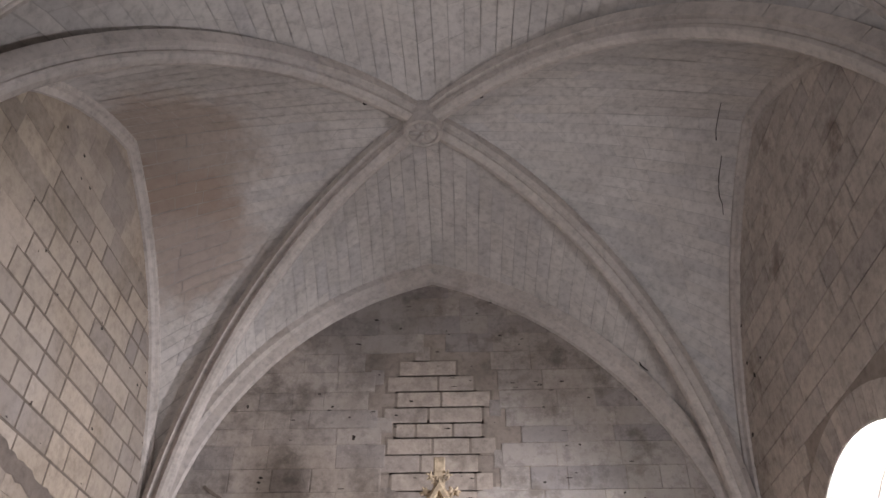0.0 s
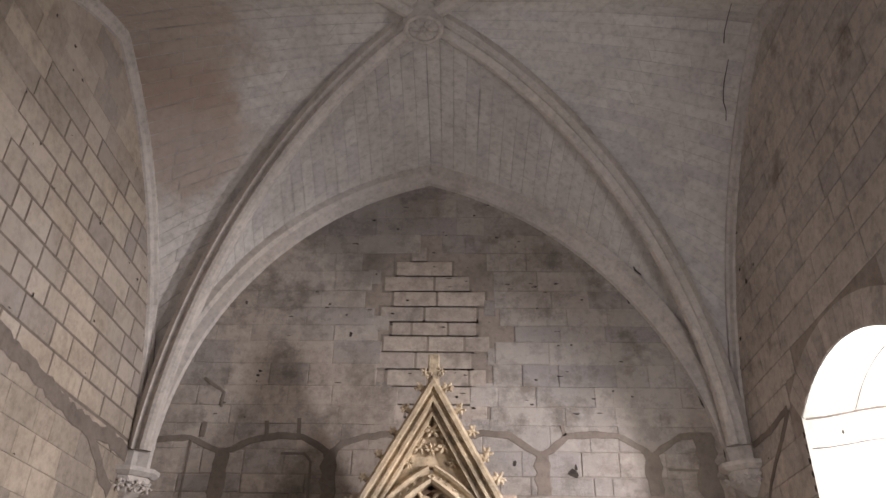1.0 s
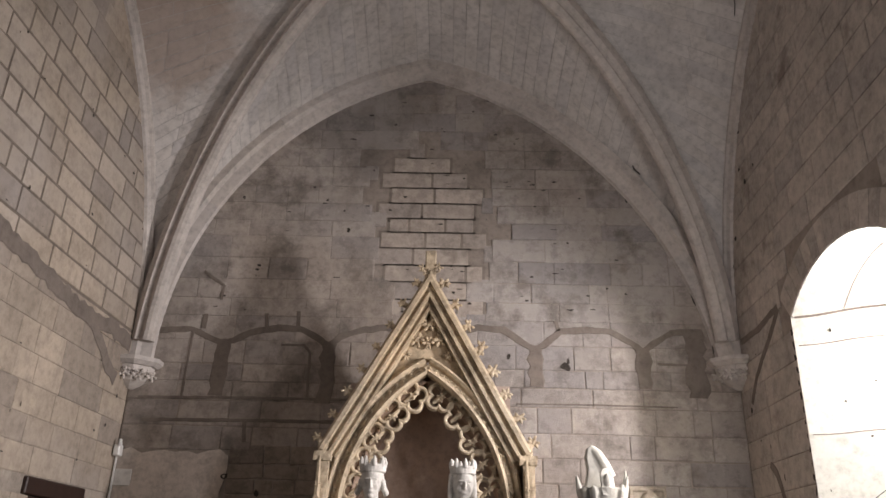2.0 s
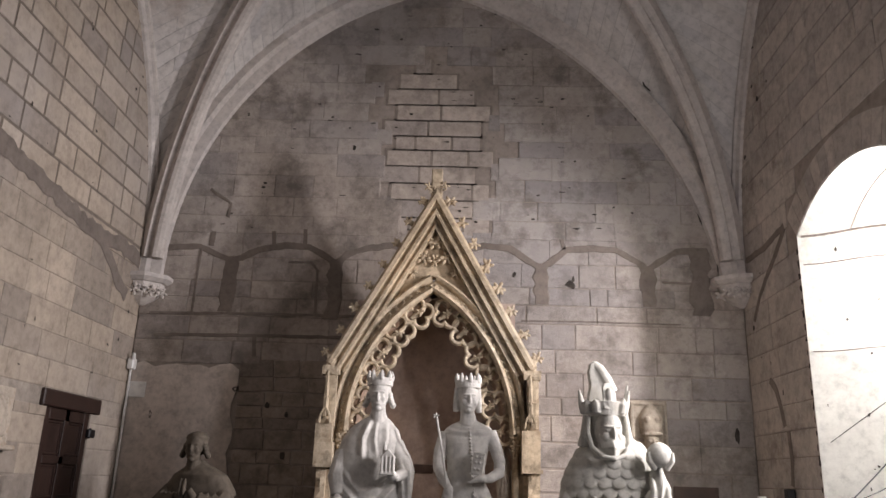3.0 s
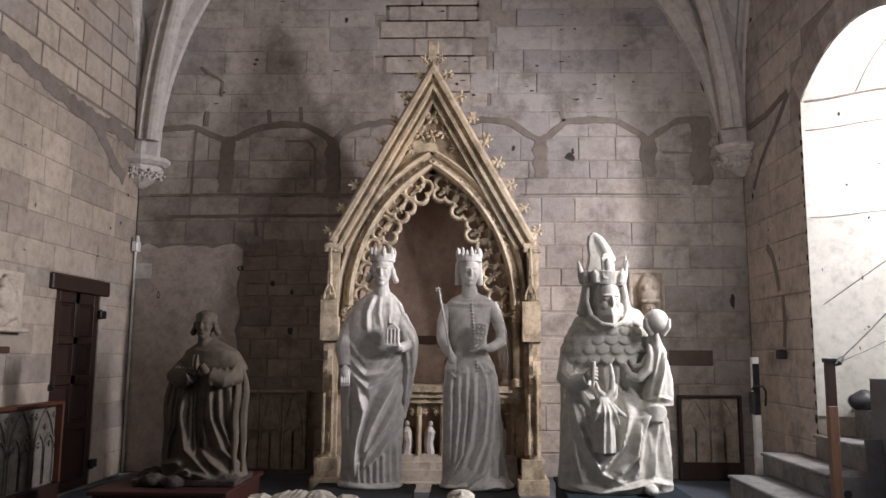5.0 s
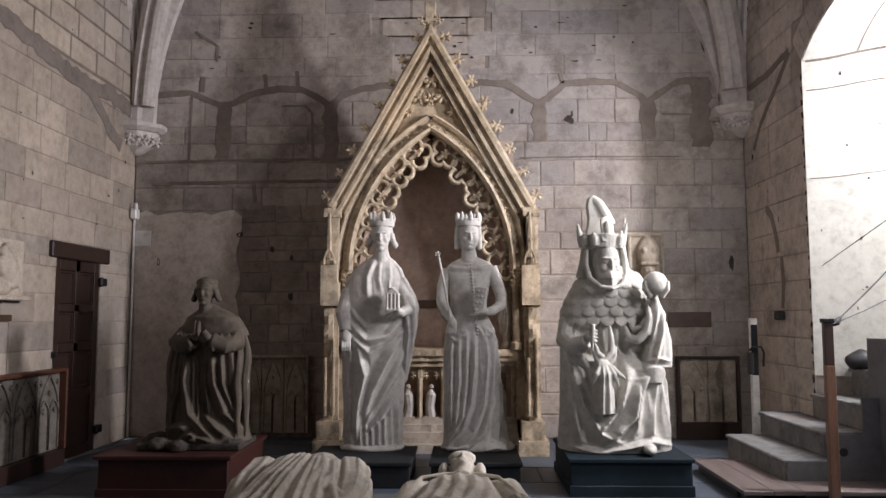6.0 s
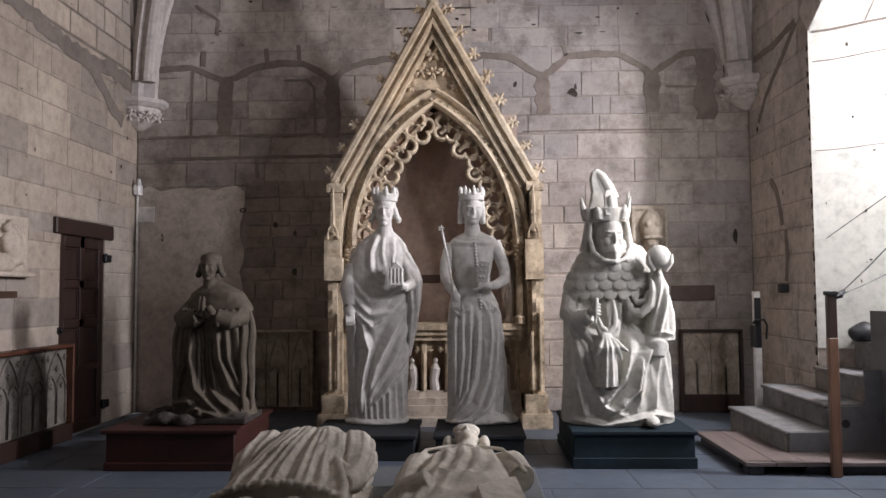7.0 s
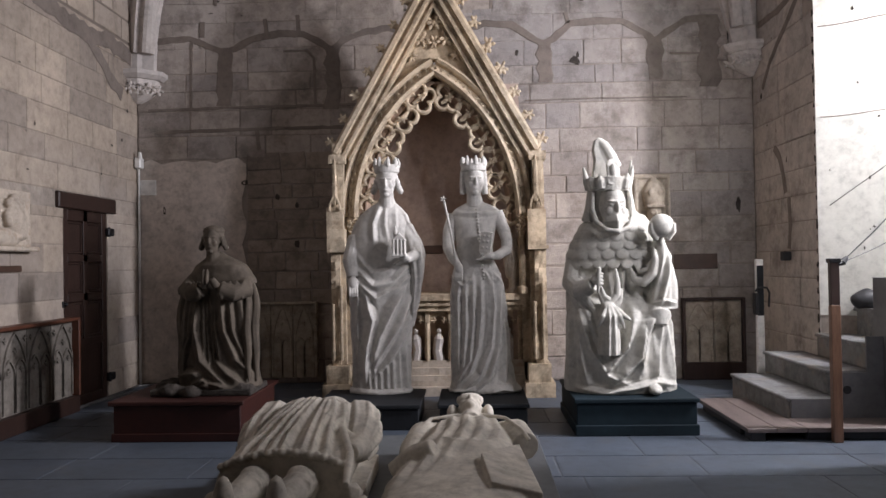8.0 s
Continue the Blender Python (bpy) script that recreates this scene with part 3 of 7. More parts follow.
# crockets up both slopes, and the broken finial
slope = Vector((HALF, 0, APEX - FOOT)).normalized()
for sx in (-1, 1):
    for k in range(8):
        f = 0.035 + k * 0.125
        p = Vector((TX + sx * HALF * (1 - f), TY, FOOT + (APEX - FOOT) * f)) + Vector((sx * slope.z, 0, slope.x)) * 0.07
        bm = bmesh.new()
        size = rng.uniform(0.066, 0.088) * (1.2 if sx > 0 else 0.9)
        leaf_clump(bm, p, size, 6, rng)
        add_tube(bm, [p - Vector((sx * slope.z, 0, slope.x)) * 0.09, p], [0.04, 0.03], 6)
        ob = part("crocket", bm, TOMB, tomb)
        mod = ob.modifiers.new("join", "REMESH")
        mod.mode, mod.voxel_size = "VOXEL", 0.009
bm = bmesh.new()
add_box(bm, TX - 0.065, TX + 0.065, TY - 0.07, TY + 0.06, APEX - 0.12, APEX + 0.25, 0.012)
part("finial", bm, TOMB, tomb, "broken square finial stub")
for x, z in ((-0.10, 0.02), (0.10, 0.03), (-0.04, -0.04), (0.05, -0.03)):
    bm = bmesh.new()
    leaf_clump(bm, (TX + x, TY - 0.05, APEX + z), 0.06, 5, rng)
    part("finial_leaf", bm, TOMB, tomb)

# hanging tracery: a row of quatrefoils with little carved beasts
for dx, z in ((0.16, 3.36), (0.37, 3.15), (0.53, 2.89), (0.64, 2.62), (0.72, 2.34), (0.78, 2.06)):
    for sx in (-1, 1):
        if sx > 0 and z < 2.0:
            continue
        c = Vector((TX + sx * dx, TY + 0.10, z))
        turn = rng.uniform(0, 0.5) + (0.4 if sx > 0 else 0)
        ring = []
        for k in range(40):
            a = math.tau * k / 40
            r = 0.166 * (0.64 + 0.36 * abs(math.cos(2 * a)) ** 0.7)
            ring.append(c + Vector((r * math.cos(a + turn), 0, r * math.sin(a + turn))))
        bm = bmesh.new()
        sweep(bm, ring, F, [(-0.022, -0.04), (-0.024, 0.02), (-0.008, 0.045), (0.008, 0.045), (0.024, 0.02), (0.022, -0.04)], closed=True)
        q = part("quatrefoil", bm, TOMB, tomb)
        bm = bmesh.new()
        d = Vector((rng.uniform(-0.03, 0.03), 0, rng.uniform(-0.03, 0.03)))
        leaf_clump(bm, c + d + Vector((0, -0.01, 0)), 0.06, 5, rng)
        add_tube(bm, [c + Vector((-0.09, 0, -0.06)), c + d, c + Vector((0.07, 0, 0.08))], [0.02, 0.035, 0.018], 7)
        part("carved_beast", bm, TOMB, q)

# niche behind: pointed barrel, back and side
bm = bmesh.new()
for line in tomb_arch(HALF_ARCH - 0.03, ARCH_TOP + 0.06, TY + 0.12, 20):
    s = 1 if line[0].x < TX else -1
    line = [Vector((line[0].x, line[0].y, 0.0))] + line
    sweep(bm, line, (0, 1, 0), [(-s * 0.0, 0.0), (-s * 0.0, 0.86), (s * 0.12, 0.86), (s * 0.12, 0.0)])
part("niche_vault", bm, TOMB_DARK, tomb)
bm = bmesh.new()
add_box(bm, TX - 1.0, TX + 1.0, 9.56, 9.60, 0.9, 3.7)
part("niche_back", bm, NICHE, tomb, "pinkish brown stone back of the niche")
bm = bmesh.new()
add_box(bm, -0.78, -0.36, 9.53, 9.56, 1.60, 1.70, 0.004)
part("iron_bar", bm, PLAQUE, tomb)


# side piers, stage on stage, worn and with their pinnacles broken off
def pier(x0, x1, sx):
    def stage(name, a, b, z0, z1, front=0.0, amp=0.008, back=9.62):
        bm = bmesh.new()
        rough_box(bm, a, b, TY - 0.14 + front, back, z0, z1, 0.035 if z1 - z0 < 1 else 0.05, amp)
        return part(name, bm, TOMB, tomb)
    w = x1 - x0
    inner = x1 if sx < 0 else x0
    stage("pier_base", x0 - 0.07, x1 + 0.07, 0.0, 0.16, -0.07)
    stage("pier_base", x0 - 0.03, x1 + 0.03, 0.16, 0.36, -0.03)
    stage("pier_shaft", x0 + (0.03 if sx < 0 else 0.06), x1 - (0.06 if sx < 0 else 0.0), 0.36, 1.66, 0.02, 0.02)
    stage("pier_shaft", x0 + 0.015, x1 - 0.01, 0.36, 1.60, 0.10, 0.006)
    stage("pier_string", x0 - 0.01, x1 + 0.025, 1.62, 1.66, -0.012, 0.006)
    stage("pier_block", x0 - 0.01, x1 + 0.0, 1.66, 2.06 if sx > 0 else 1.88, 0.0, 0.005)
    if sx < 0:
        stage("pier_block", x0 - 0.015, x1 - 0.02, 1.88, 2.12, 0.02, 0.004)
    stage("pier_shaft", x0 + 0.05, x1 - 0.01, 2.05, 2.70, 0.05, 0.012)
    bm = bmesh.new()
    zc = 2.64
    rough_box(bm, x0 + 0.01, x1 + 0.02, TY - 0.12, TY + 0.3, zc - 0.03, zc + 0.07, 0.03, 0.014)
    rough_box(bm, x0 + 0.05, x1 - 0.03, TY - 0.09, TY + 0.26, zc + 0.06, zc + 0.2, 0.03, 0.022)
    part("pier_top", bm, TOMB, tomb, "broken stump of a pinnacle")
    # remains of a small pinnacle and its gablet
    c = (x0 + x1) / 2 - 0.01
    bm = bmesh.new()
    add_tube(bm, [(c, TY - 0.12, 2.15), (c, TY - 0.12, 2.34), (c, TY - 0.12, 2.48), (c, TY - 0.12, 2.66)], [0.035, 0.03, 0.024, 0.008], 6)
    leaf_clump(bm, (c, TY - 0.13, 2.36), 0.04, 5, rng)
    part("pinnacle", bm, TOMB, tomb)
    for s in (-1, 1):
        bm = bmesh.new()
        sweep(bm, half_arch((c + s * 0.06, TY - 0.14, 2.08), (c, TY - 0.14, 2.25), 6), F, [(-0.012, -0.02), (-0.008, 0.015), (0.008, 0.015), (0.012, -0.02)])
        part("gablet", bm, TOMB, tomb)
    for x in (x0 + 0.05, x1 - 0.05):
        bm = bmesh.new()
        add_tube(bm, [(x, TY - 0.125, 0.42), (x, TY - 0.125, 1.05 + 0.2 * (x > c))], 0.02, 8)
        part("colonnette", bm, TOMB, tomb)


pier(-1.60, -1.41, -1)
pier(0.63, 0.82, 1)

# inner shafts with capitals
for a, b in ((-1.43, -1.335), (0.555, 0.65)):
    bm = bmesh.new()
    rough_box(bm, a, b, TY + 0.04, 9.6, 0.36, 2.72, 0.05, 0.006)
    part("jamb", bm, TOMB, tomb)
for x in (TX - HALF_ARCH + 0.05, TX + HALF_ARCH - 0.04):
    bm = bmesh.new()
    add_tube(bm, [(x, TY + 0.02, 1.13), (x, TY + 0.02, 1.2), (x, TY + 0.02, 1.22), (x, TY + 0.02, 1.9)], [0.06, 0.06, 0.038, 0.038], 12)
    sh = part("shaft", bm, TOMB, tomb, smooth=False)
    for k in range(3):
        bm = bmesh.new()
        leaf_clump(bm, (x, TY, 1.84 + 0.07 * k), 0.06 + 0.008 * k, 6, rng)
        part("capital_leaf", bm, TOMB, sh)

# the tomb chest: slab, mouldings, arcade with small mourners, base
L, R = -1.36, 0.58
for a, b, y, z0, z1, name in ((L, R, TY + 0.0, 1.06, 1.13, "chest_slab"), (L, R, TY + 0.03, 1.0, 1.06, "chest_moulding"), (L, R, TY + 0.06, 0.94, 1.0, "chest_moulding"),
                              (L, R, TY + 0.1, 0.30, 0.38, "chest_moulding"), (L, R, TY + 0.06, 0.22, 0.30, "chest_moulding"), (L, R, TY + 0.02, 0.10, 0.22, "chest_base"),
                              (L, R, TY - 0.06, 0.0, 0.10, "chest_base")):
    bm = bmesh.new()
    rough_box(bm, a, b, y, 9.62, z0, z1, 0.06, 0.007)
    part(name, bm, TOMB if z0 > 0.9 else RELIEF, tomb)
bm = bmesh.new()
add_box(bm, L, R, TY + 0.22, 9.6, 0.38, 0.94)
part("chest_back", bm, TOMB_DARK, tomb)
bays = 7
for k in range(bays + 1):
    x = L + 0.05 + k * (R - L - 0.1) / bays
    bm = bmesh.new()
    add_box(bm, x - 0.028, x + 0.028, TY + 0.11, TY + 0.23, 0.38, 0.94, 0.008)
    add_tube(bm, [(x, TY + 0.10, 0.38), (x, TY + 0.10, 0.80)], 0.018, 8)
    part("chest_pillar", bm, TOMB, tomb)
for k in range(bays):
    x = L + 0.05 + (k + 0.5) * (R - L - 0.1) / bays
    w = (R - L - 0.1) / bays / 2
    bm = bmesh.new()
    arc = half_arch((x - w + 0.02, TY + 0.13, 0.72), (x, TY + 0.13, 0.88), 8)
    for side in (arc, [Vector((2 * x - p.x, p.y, p.z)) for p in arc]):
        for p, q in zip(side, side[1:]):
            prism(bm, [p, q, Vector((q.x, q.y, 0.94)), Vector((p.x, p.y, 0.94))], (0, 1, 0), 0.06)
    for s in (-1, 1):
        leaf_clump(bm, (x + s * w * 0.45, TY + 0.13, 0.83), 0.035, 4, rng)
    part("chest_arch", bm, TOMB, tomb)
    bm = bmesh.new()
    lean = 0.02 * (-1) ** k
    add_tube(bm, [(x, TY + 0.17, 0.38), (x + lean, TY + 0.16, 0.5), (x, TY + 0.15, 0.62), (x, TY + 0.17, 0.68)], [0.065, 0.055, 0.06, 0.025], 9)
    add_ball(bm, (x, TY + 0.15, 0.71), 0.032, fine=1)
    part("mourner", bm, RIB, tomb, "small worn carved mourner figure")


# ---- statues: plain shapes, one mesh each ----
def folds(count, seed, height=(0.012, 0.035), width=(0.06, 0.13), drift=0.35, front=0.0):
    rng = random.Random(seed)
    return [(rng.uniform(0, math.tau) if rng.random() > front else rng.uniform(math.pi * 1.1, math.pi * 1.9), rng.uniform(-drift, drift),
             rng.uniform(*width), rng.uniform(*height), rng.uniform(0.0, 0.35), rng.uniform(0.6, 1.05)) for _ in range(count)]


def robe(bm, sections, ridges=(), sides=150, rows=90, m=None):
    """A draped body: ellipses (height, x, y, half width, half depth) up an axis, with ridged folds running down it. The front faces -y."""
    zs = [s[0] for s in sections]
    cols = np.array(sections, float)
    rings = []
    for i in range(rows + 1):
        f = i / rows
        z = zs[0] + (zs[-1] - zs[0]) * f
        _, cx, cy, a, b = [np.interp(z, cols[:, 0], cols[:, k]) for k in range(5)]
        ring = []
        for k in range(sides):
            th = math.tau * k / sides
            out = 0.0
            q = Vector((1.4 * math.cos(th), 1.4 * math.sin(th), 2.4 * z + cx))
            warp = 0.20 * noise.noise(q) + 0.07 * noise.noise(q * 2.7) if ridges else 0.0
            for t0, dr, w, h, lo, hi in ridges:
                d = (th + warp - t0 - dr * (f - 0.5) + math.pi) % math.tau - math.pi
                fade = max(0.0, min(1.0, (f - lo + 0.2) / 0.2)) * max(0.0, min(1.0, (hi - f) / 0.25))
                wide = w * (1.35 if d < 0 else 0.55)
                out = max(out, h * fade * math.exp(-(abs(d) / wide) ** 1.35))
            out += (0.012 * noise.noise(q * 2.2) + 0.006 * noise.noise(q * 5.0) - 0.018) if ridges else 0.0
            ring.append(bm.verts.new((cx + (a + out) * math.cos(th), cy + (b + out) * math.sin(th), z)))
        rings.append(ring)
    for p, q in zip(rings, rings[1:]):
        for k in range(sides):
            bm.faces.new((p[k], p[(k + 1) % sides], q[(k + 1) % sides], q[k]))
    bm.faces.new(rings[0][::-1])
    bm.faces.new(rings[-1])
    if m:
        bmesh.ops.transform(bm, matrix=m, verts=[v for r in rings for v in r])


def head(bm, x, y, z, k=1.0, hair="bob", look_turn=0.0):
    """A plain head: skull, jaw, a ridge of nose, brow, and hair to the jaw."""
    m = pose(x, y, z, 0, 0, look_turn)

    def ball(c, r, fine=3):
        add_ball(bm, m @ (Vector(c) * k), tuple(v * k for v in r), pose(0, 0, 0, 0, 0, look_turn), fine)
    ball((0, 0, 0.02), (0.084, 0.105, 0.125))
    ball((0, -0.028, -0.05), (0.066, 0.08, 0.085))
    for s in (-1, 1):
        ball((s * 0.032, -0.088, 0.012), (0.017, 0.012, 0.010), 2)
    for s in (-1, 1):
        ball((s * 0.04, -0.078, -0.028), (0.028, 0.022, 0.03), 2)
    ball((0, -0.105, -0.005), (0.014, 0.028, 0.038), 2)
    ball((0, -0.088, 0.035), (0.065, 0.022, 0.012), 2)
    ball((0, -0.098, -0.065), (0.026, 0.014, 0.010), 2)
    ball((0, -0.085, -0.105), (0.03, 0.025, 0.022), 2)
    add_tube(bm, [m @ (Vector((0, 0.01, -0.22)) * k), m @ (Vector((0, 0, -0.06)) * k)], [0.07 * k, 0.06 * k], 14)
    if hair == "bob":
        ball((0, 0.035, 0.04), (0.104, 0.108, 0.12))
        for s in (-1, 1):
            for i in range(4):
                ball((s * (0.092 + (0.0, 0.006, 0.016, 0.03)[i]), 0.015 + 0.012 * (i % 2), 0.02 - 0.028 * i), (0.027, 0.055, 0.032), 2)
    elif hair == "veil":
        ball((0, 0.045, 0.02), (0.108, 0.11, 0.15))
        for s in (-1, 1):
            add_tube(bm, [m @ (Vector((s * 0.098, 0.02, 0.10)) * k), m @ (Vector((s * 0.102, 0.01, -0.02)) * k), m @ (Vector((s * 0.104, 0.01, -0.11)) * k)], [0.024 * k, 0.028 * k, 0.026 * k], 10)


def crown(bm, x, y, z, r, h, points=8):
    ring = [Vector((x + r * math.cos(a), y + r * math.sin(a), z)) for a in (k * math.tau / 24 for k in range(24))]
    sweep(bm, ring, (0, 0, 1), [(-0.016, 0), (-0.016, h * 0.55), (0.016, h * 0.55), (0.016, 0)], closed=True)
    for k in range(points):
        a = k * math.tau / points + 0.2
        p = Vector((x + r * 1.04 * math.cos(a), y + r * 1.04 * math.sin(a), z))
        add_tube(bm, [p + Vector((0, 0, h * 0.4)), p + Vector((0, 0, h * 0.75)), p + Vector((0, 0, h * 1.1))], [0.024, 0.026, 0.008], 7)
        add_ball(bm, p + Vector((0, 0, h * 0.25)), 0.018, fine=1)


def palm(bm, c, m=None, k=1.0):
    """A plain carved mitten with four finger ridges."""
    m = Matrix.Translation(c) @ (m or Matrix())
    add_ball(bm, m @ Vector((0, 0, 0)), (0.045 * k, 0.03 * k, 0.055 * k), m.to_3x3().to_4x4())
    for i in range(4):
        x = (-0.03 + 0.02 * i) * k
        add_tube(bm, [m @ Vector((x, -0.005, -0.03 * k)), m @ Vector((x, -0.018 * k, -0.085 * k)), m @ Vector((x, -0.01 * k, -0.12 * k))], [0.013 * k, 0.012 * k, 0.008 * k], 6)


def drape(bm, pts, r):
    """A swag of cloth as a raised fold."""
    pts = [Vector(p) for p in pts]
    fine = []
    for p, q in zip(pts, pts[1:]):
        fine += [p.lerp(q, k / 4) for k in range(4)]
    fine.append(pts[-1])
    n = len(fine) - 1
    bent = [p + 0.016 * Vector((noise.noise(p * 5), noise.noise(p * 5 + Vector((7, 0, 0))), 0)) for p in fine]
    bent = [p + Vector((0, 0.55 * r, 0)) for p in bent]
    add_tube(bm, bent, [1.22 * r * (0.12 + 0.88 * math.sin(math.pi * i / n) ** 0.6) for i in range(n + 1)], 8)


def statue(bm, material, label, m=None, voxel=0.012, smooth=3, name="statue", group=""):
    if m:
        bmesh.ops.transform(bm, matrix=m, verts=bm.verts)
    ob = single(name, bm, material, label, "statue", group, smooth=True)
    mod = ob.modifiers.new("join", "REMESH")
    mod.mode, mod.voxel_size, mod.use_smooth_shade = "VOXEL", voxel, True
    if smooth:
        s = ob.modifiers.new("soften", "SMOOTH")
        s.factor, s.iterations = 0.5, smooth
    return ob


def relief(x, z, strokes):
    """Height of carved folds over the front of a robe: each stroke is (width, height, a line across it)."""
    up, down = np.zeros_like(x), np.zeros_like(x)
    for w, h, line in strokes:
        pts = np.array(line, float)
        seg = np.diff(pts, axis=0)
        size = np.hypot(seg[:, 0], seg[:, 1])
        total, done = size.sum(), 0.0
        best, along, side = np.full_like(x, 9.0), np.zeros_like(x), np.ones_like(x)
        for (px, pz), (dx, dz), n in zip(pts, seg, size):
            k = np.clip(((x - px) * dx + (z - pz) * dz) / n ** 2, 0, 1)
            ex, ez = x - px - k * dx, z - pz - k * dz
            dist = np.hypot(ex, ez)
            near = dist < best
            best = np.where(near, dist, best)
            along = np.where(near, (done + k * n) / total, along)
            side = np.where(near, np.sign(dx * ez - dz * ex), side)
            done += n
        fade = np.clip(np.minimum((along + 0.06) / 0.24, (1.10 - along) / 0.24), 0, 1)
        q = best / (w * np.where(side > 0, 0.75, 1.45))
        up = np.maximum(up, max(h, 0) * fade * np.exp(-q ** 1.35))
        down = np.minimum(down, (min(h, 0) - 0.28 * max(h, 0) * (q > 1)) * fade * np.exp(-(q if h < 0 else (q - 2.1) * 1.2) ** 2))
    return up + down


def cloth(bm, x0, y0, sections, strokes=(), sides=230, rows=230, seed=0, rough=0.006):
    """A draped body before which folds are carved: sections are (height, left, right, front, back)."""
    sec = np.array(sorted(sections), float)
    z = np.linspace(sec[0, 0], sec[-1, 0], rows + 1)
    left, right, front, back = (np.interp(z, sec[:, 0], sec[:, k])[:, None] for k in range(1, 5))
    th = np.linspace(0, math.tau, sides, endpoint=False)[None, :]
    cs, sn = np.cos(th), np.sin(th)
    wide = np.sign(cs) * np.abs(cs) ** 0.88
    deep = np.sign(sn) * np.abs(sn) ** 0.88
    x = (left + right) / 2 + (right - left) / 2 * wide
    y = np.where(sn < 0, front, back) * deep
    zz = np.repeat(z[:, None], sides, 1)
    lift = relief(x, zz, strokes) * np.clip(0.25 - 1.7 * sn, 0, 1) if strokes else np.zeros_like(x)
    x = x0 + x + lift * wide * 0.45
    y = y0 + y + lift * deep
    rings = []
    for i in range(rows + 1):
        ring = []
        for k in range(sides):
            p = Vector((x[i, k], y[i, k], z[i]))
            n = rough * (noise.noise(p * 6 + Vector((seed, 0, 0))) + 0.6 * noise.noise(p * 17))
            ring.append(bm.verts.new(p + Vector((cs[0, k] * n, sn[0, k] * n, 0))))
        rings.append(ring)
    for p, q in zip(rings, rings[1:]):
        for k in range(sides):
            bm.faces.new((p[k], p[(k + 1) % sides], q[(k + 1) % sides], q[k]))
    bm.faces.new(rings[0][::-1])
    bm.faces.new(rings[-1])


def king():
    bm = bmesh.new()
    x, y = -0.90, 7.61
    # mantle wrapped over a pleated tunic
    fold = [(0.022, 0.028, [(0.01, 2.05), (-0.05, 1.88), (-0.04, 1.68)]), (0.016, 0.014, [(0.07, 2.05), (0.06, 1.87), (0.09, 1.73)]), (0.016, 0.012, [(0.16, 2.03), (0.17, 1.87), (0.15, 1.76)]),
            (0.03, 0.035, [(-0.25, 1.49), (-0.06, 1.27), (0.13, 1.31), (0.30, 1.48)]), (0.03, 0.045, [(-0.27, 1.38), (-0.03, 1.15), (0.17, 1.25), (0.34, 1.42)]), (0.02, 0.02, [(-0.22, 1.58), (-0.07, 1.40), (0.10, 1.42)]),
            (0.036, 0.07, [(0.27, 1.29), (0.12, 1.01), (0.01, 0.78), (-0.08, 0.50)]), (0.026, 0.055, [(0.32, 1.21), (0.20, 0.90), (0.05, 0.67), (-0.08, 0.44)]), (0.034, 0.075, [(-0.14, 1.21), (-0.06, 0.94), (-0.12, 0.67), (-0.14, 0.35)]),
            (0.018, 0.05, [(0.36, 1.16), (0.27, 0.83), (0.09, 0.54), (-0.10, 0.35)]), (0.022, 0.04, [(-0.28, 1.32), (-0.28, 0.78), (-0.26, 0.28)]), (0.022, 0.04, [(-0.21, 1.22), (-0.22, 0.78), (-0.20, 0.28)]),
            (0.05, -0.03, [(0.20, 0.60), (0.20, 0.27)])]
    fold += [(0.018, 0.04, [(u, 0.50 + max(0, u) * 0.8), (u + 0.01, 0.25)]) for u in (-0.11, -0.055, 0.0, 0.06, 0.115, 0.175, 0.235)]
    cloth(bm, x, y, [(0.235, -0.30, 0.28, 0.18, 0.16), (0.62, -0.30, 0.29, 0.18, 0.16), (0.92, -0.31, 0.30, 0.19, 0.17), (1.16, -0.33, 0.32, 0.20, 0.17), (1.38, -0.35, 0.33, 0.21, 0.17), (1.65, -0.34, 0.34, 0.21, 0.17),
                     (1.87, -0.27, 0.30, 0.18, 0.16), (1.97, -0.20, 0.27, 0.155, 0.15), (2.04, -0.12, 0.21, 0.12, 0.12), (2.09, -0.03, 0.15, 0.085, 0.09), (2.16, 0.0, 0.13, 0.06, 0.07)], fold, seed=3)
    # the end of the mantle hanging from the forearm
    cloth(bm, x, y - 0.02, [(0.86, 0.27, 0.32, 0.03, 0.05), (1.16, 0.27, 0.385, 0.08, 0.09), (1.38, 0.27, 0.42, 0.12, 0.10), (1.60, 0.25, 0.44, 0.17, 0.11), (1.70, 0.22, 0.41, 0.15, 0.12), (1.88, 0.12, 0.31, 0.08, 0.11)],
          [(0.02, 0.04, [(0.39, 1.75), (0.41, 1.45), (0.34, 1.0)]), (0.018, 0.035, [(0.33, 1.6), (0.345, 1.32), (0.31, 0.95)])], sides=90, rows=90, seed=5)
    head(bm, x + 0.07, y - 0.06, 2.275, 1.1)
    crown(bm, x + 0.07, y - 0.03, 2.385, 0.108, 0.135)
    c = Vector((x + 0.21, y - 0.31, 1.66))
    add_box(bm, c.x - 0.06, c.x + 0.06, c.y - 0.055, c.y + 0.06, c.z - 0.09, c.z + 0.05)
    prism(bm, [(c.x - 0.07, c.y - 0.065, c.z + 0.045), (c.x + 0.07, c.y - 0.065, c.z + 0.045), (c.x, c.y - 0.065, c.z + 0.12)], (0, 1, 0), 0.13)
    for s in (-1, -0.3, 0.4, 1):
        add_tube(bm, [c + Vector((s * 0.052, -0.06, -0.09)), c + Vector((s * 0.052, -0.06, 0.05))], 0.012, 6)
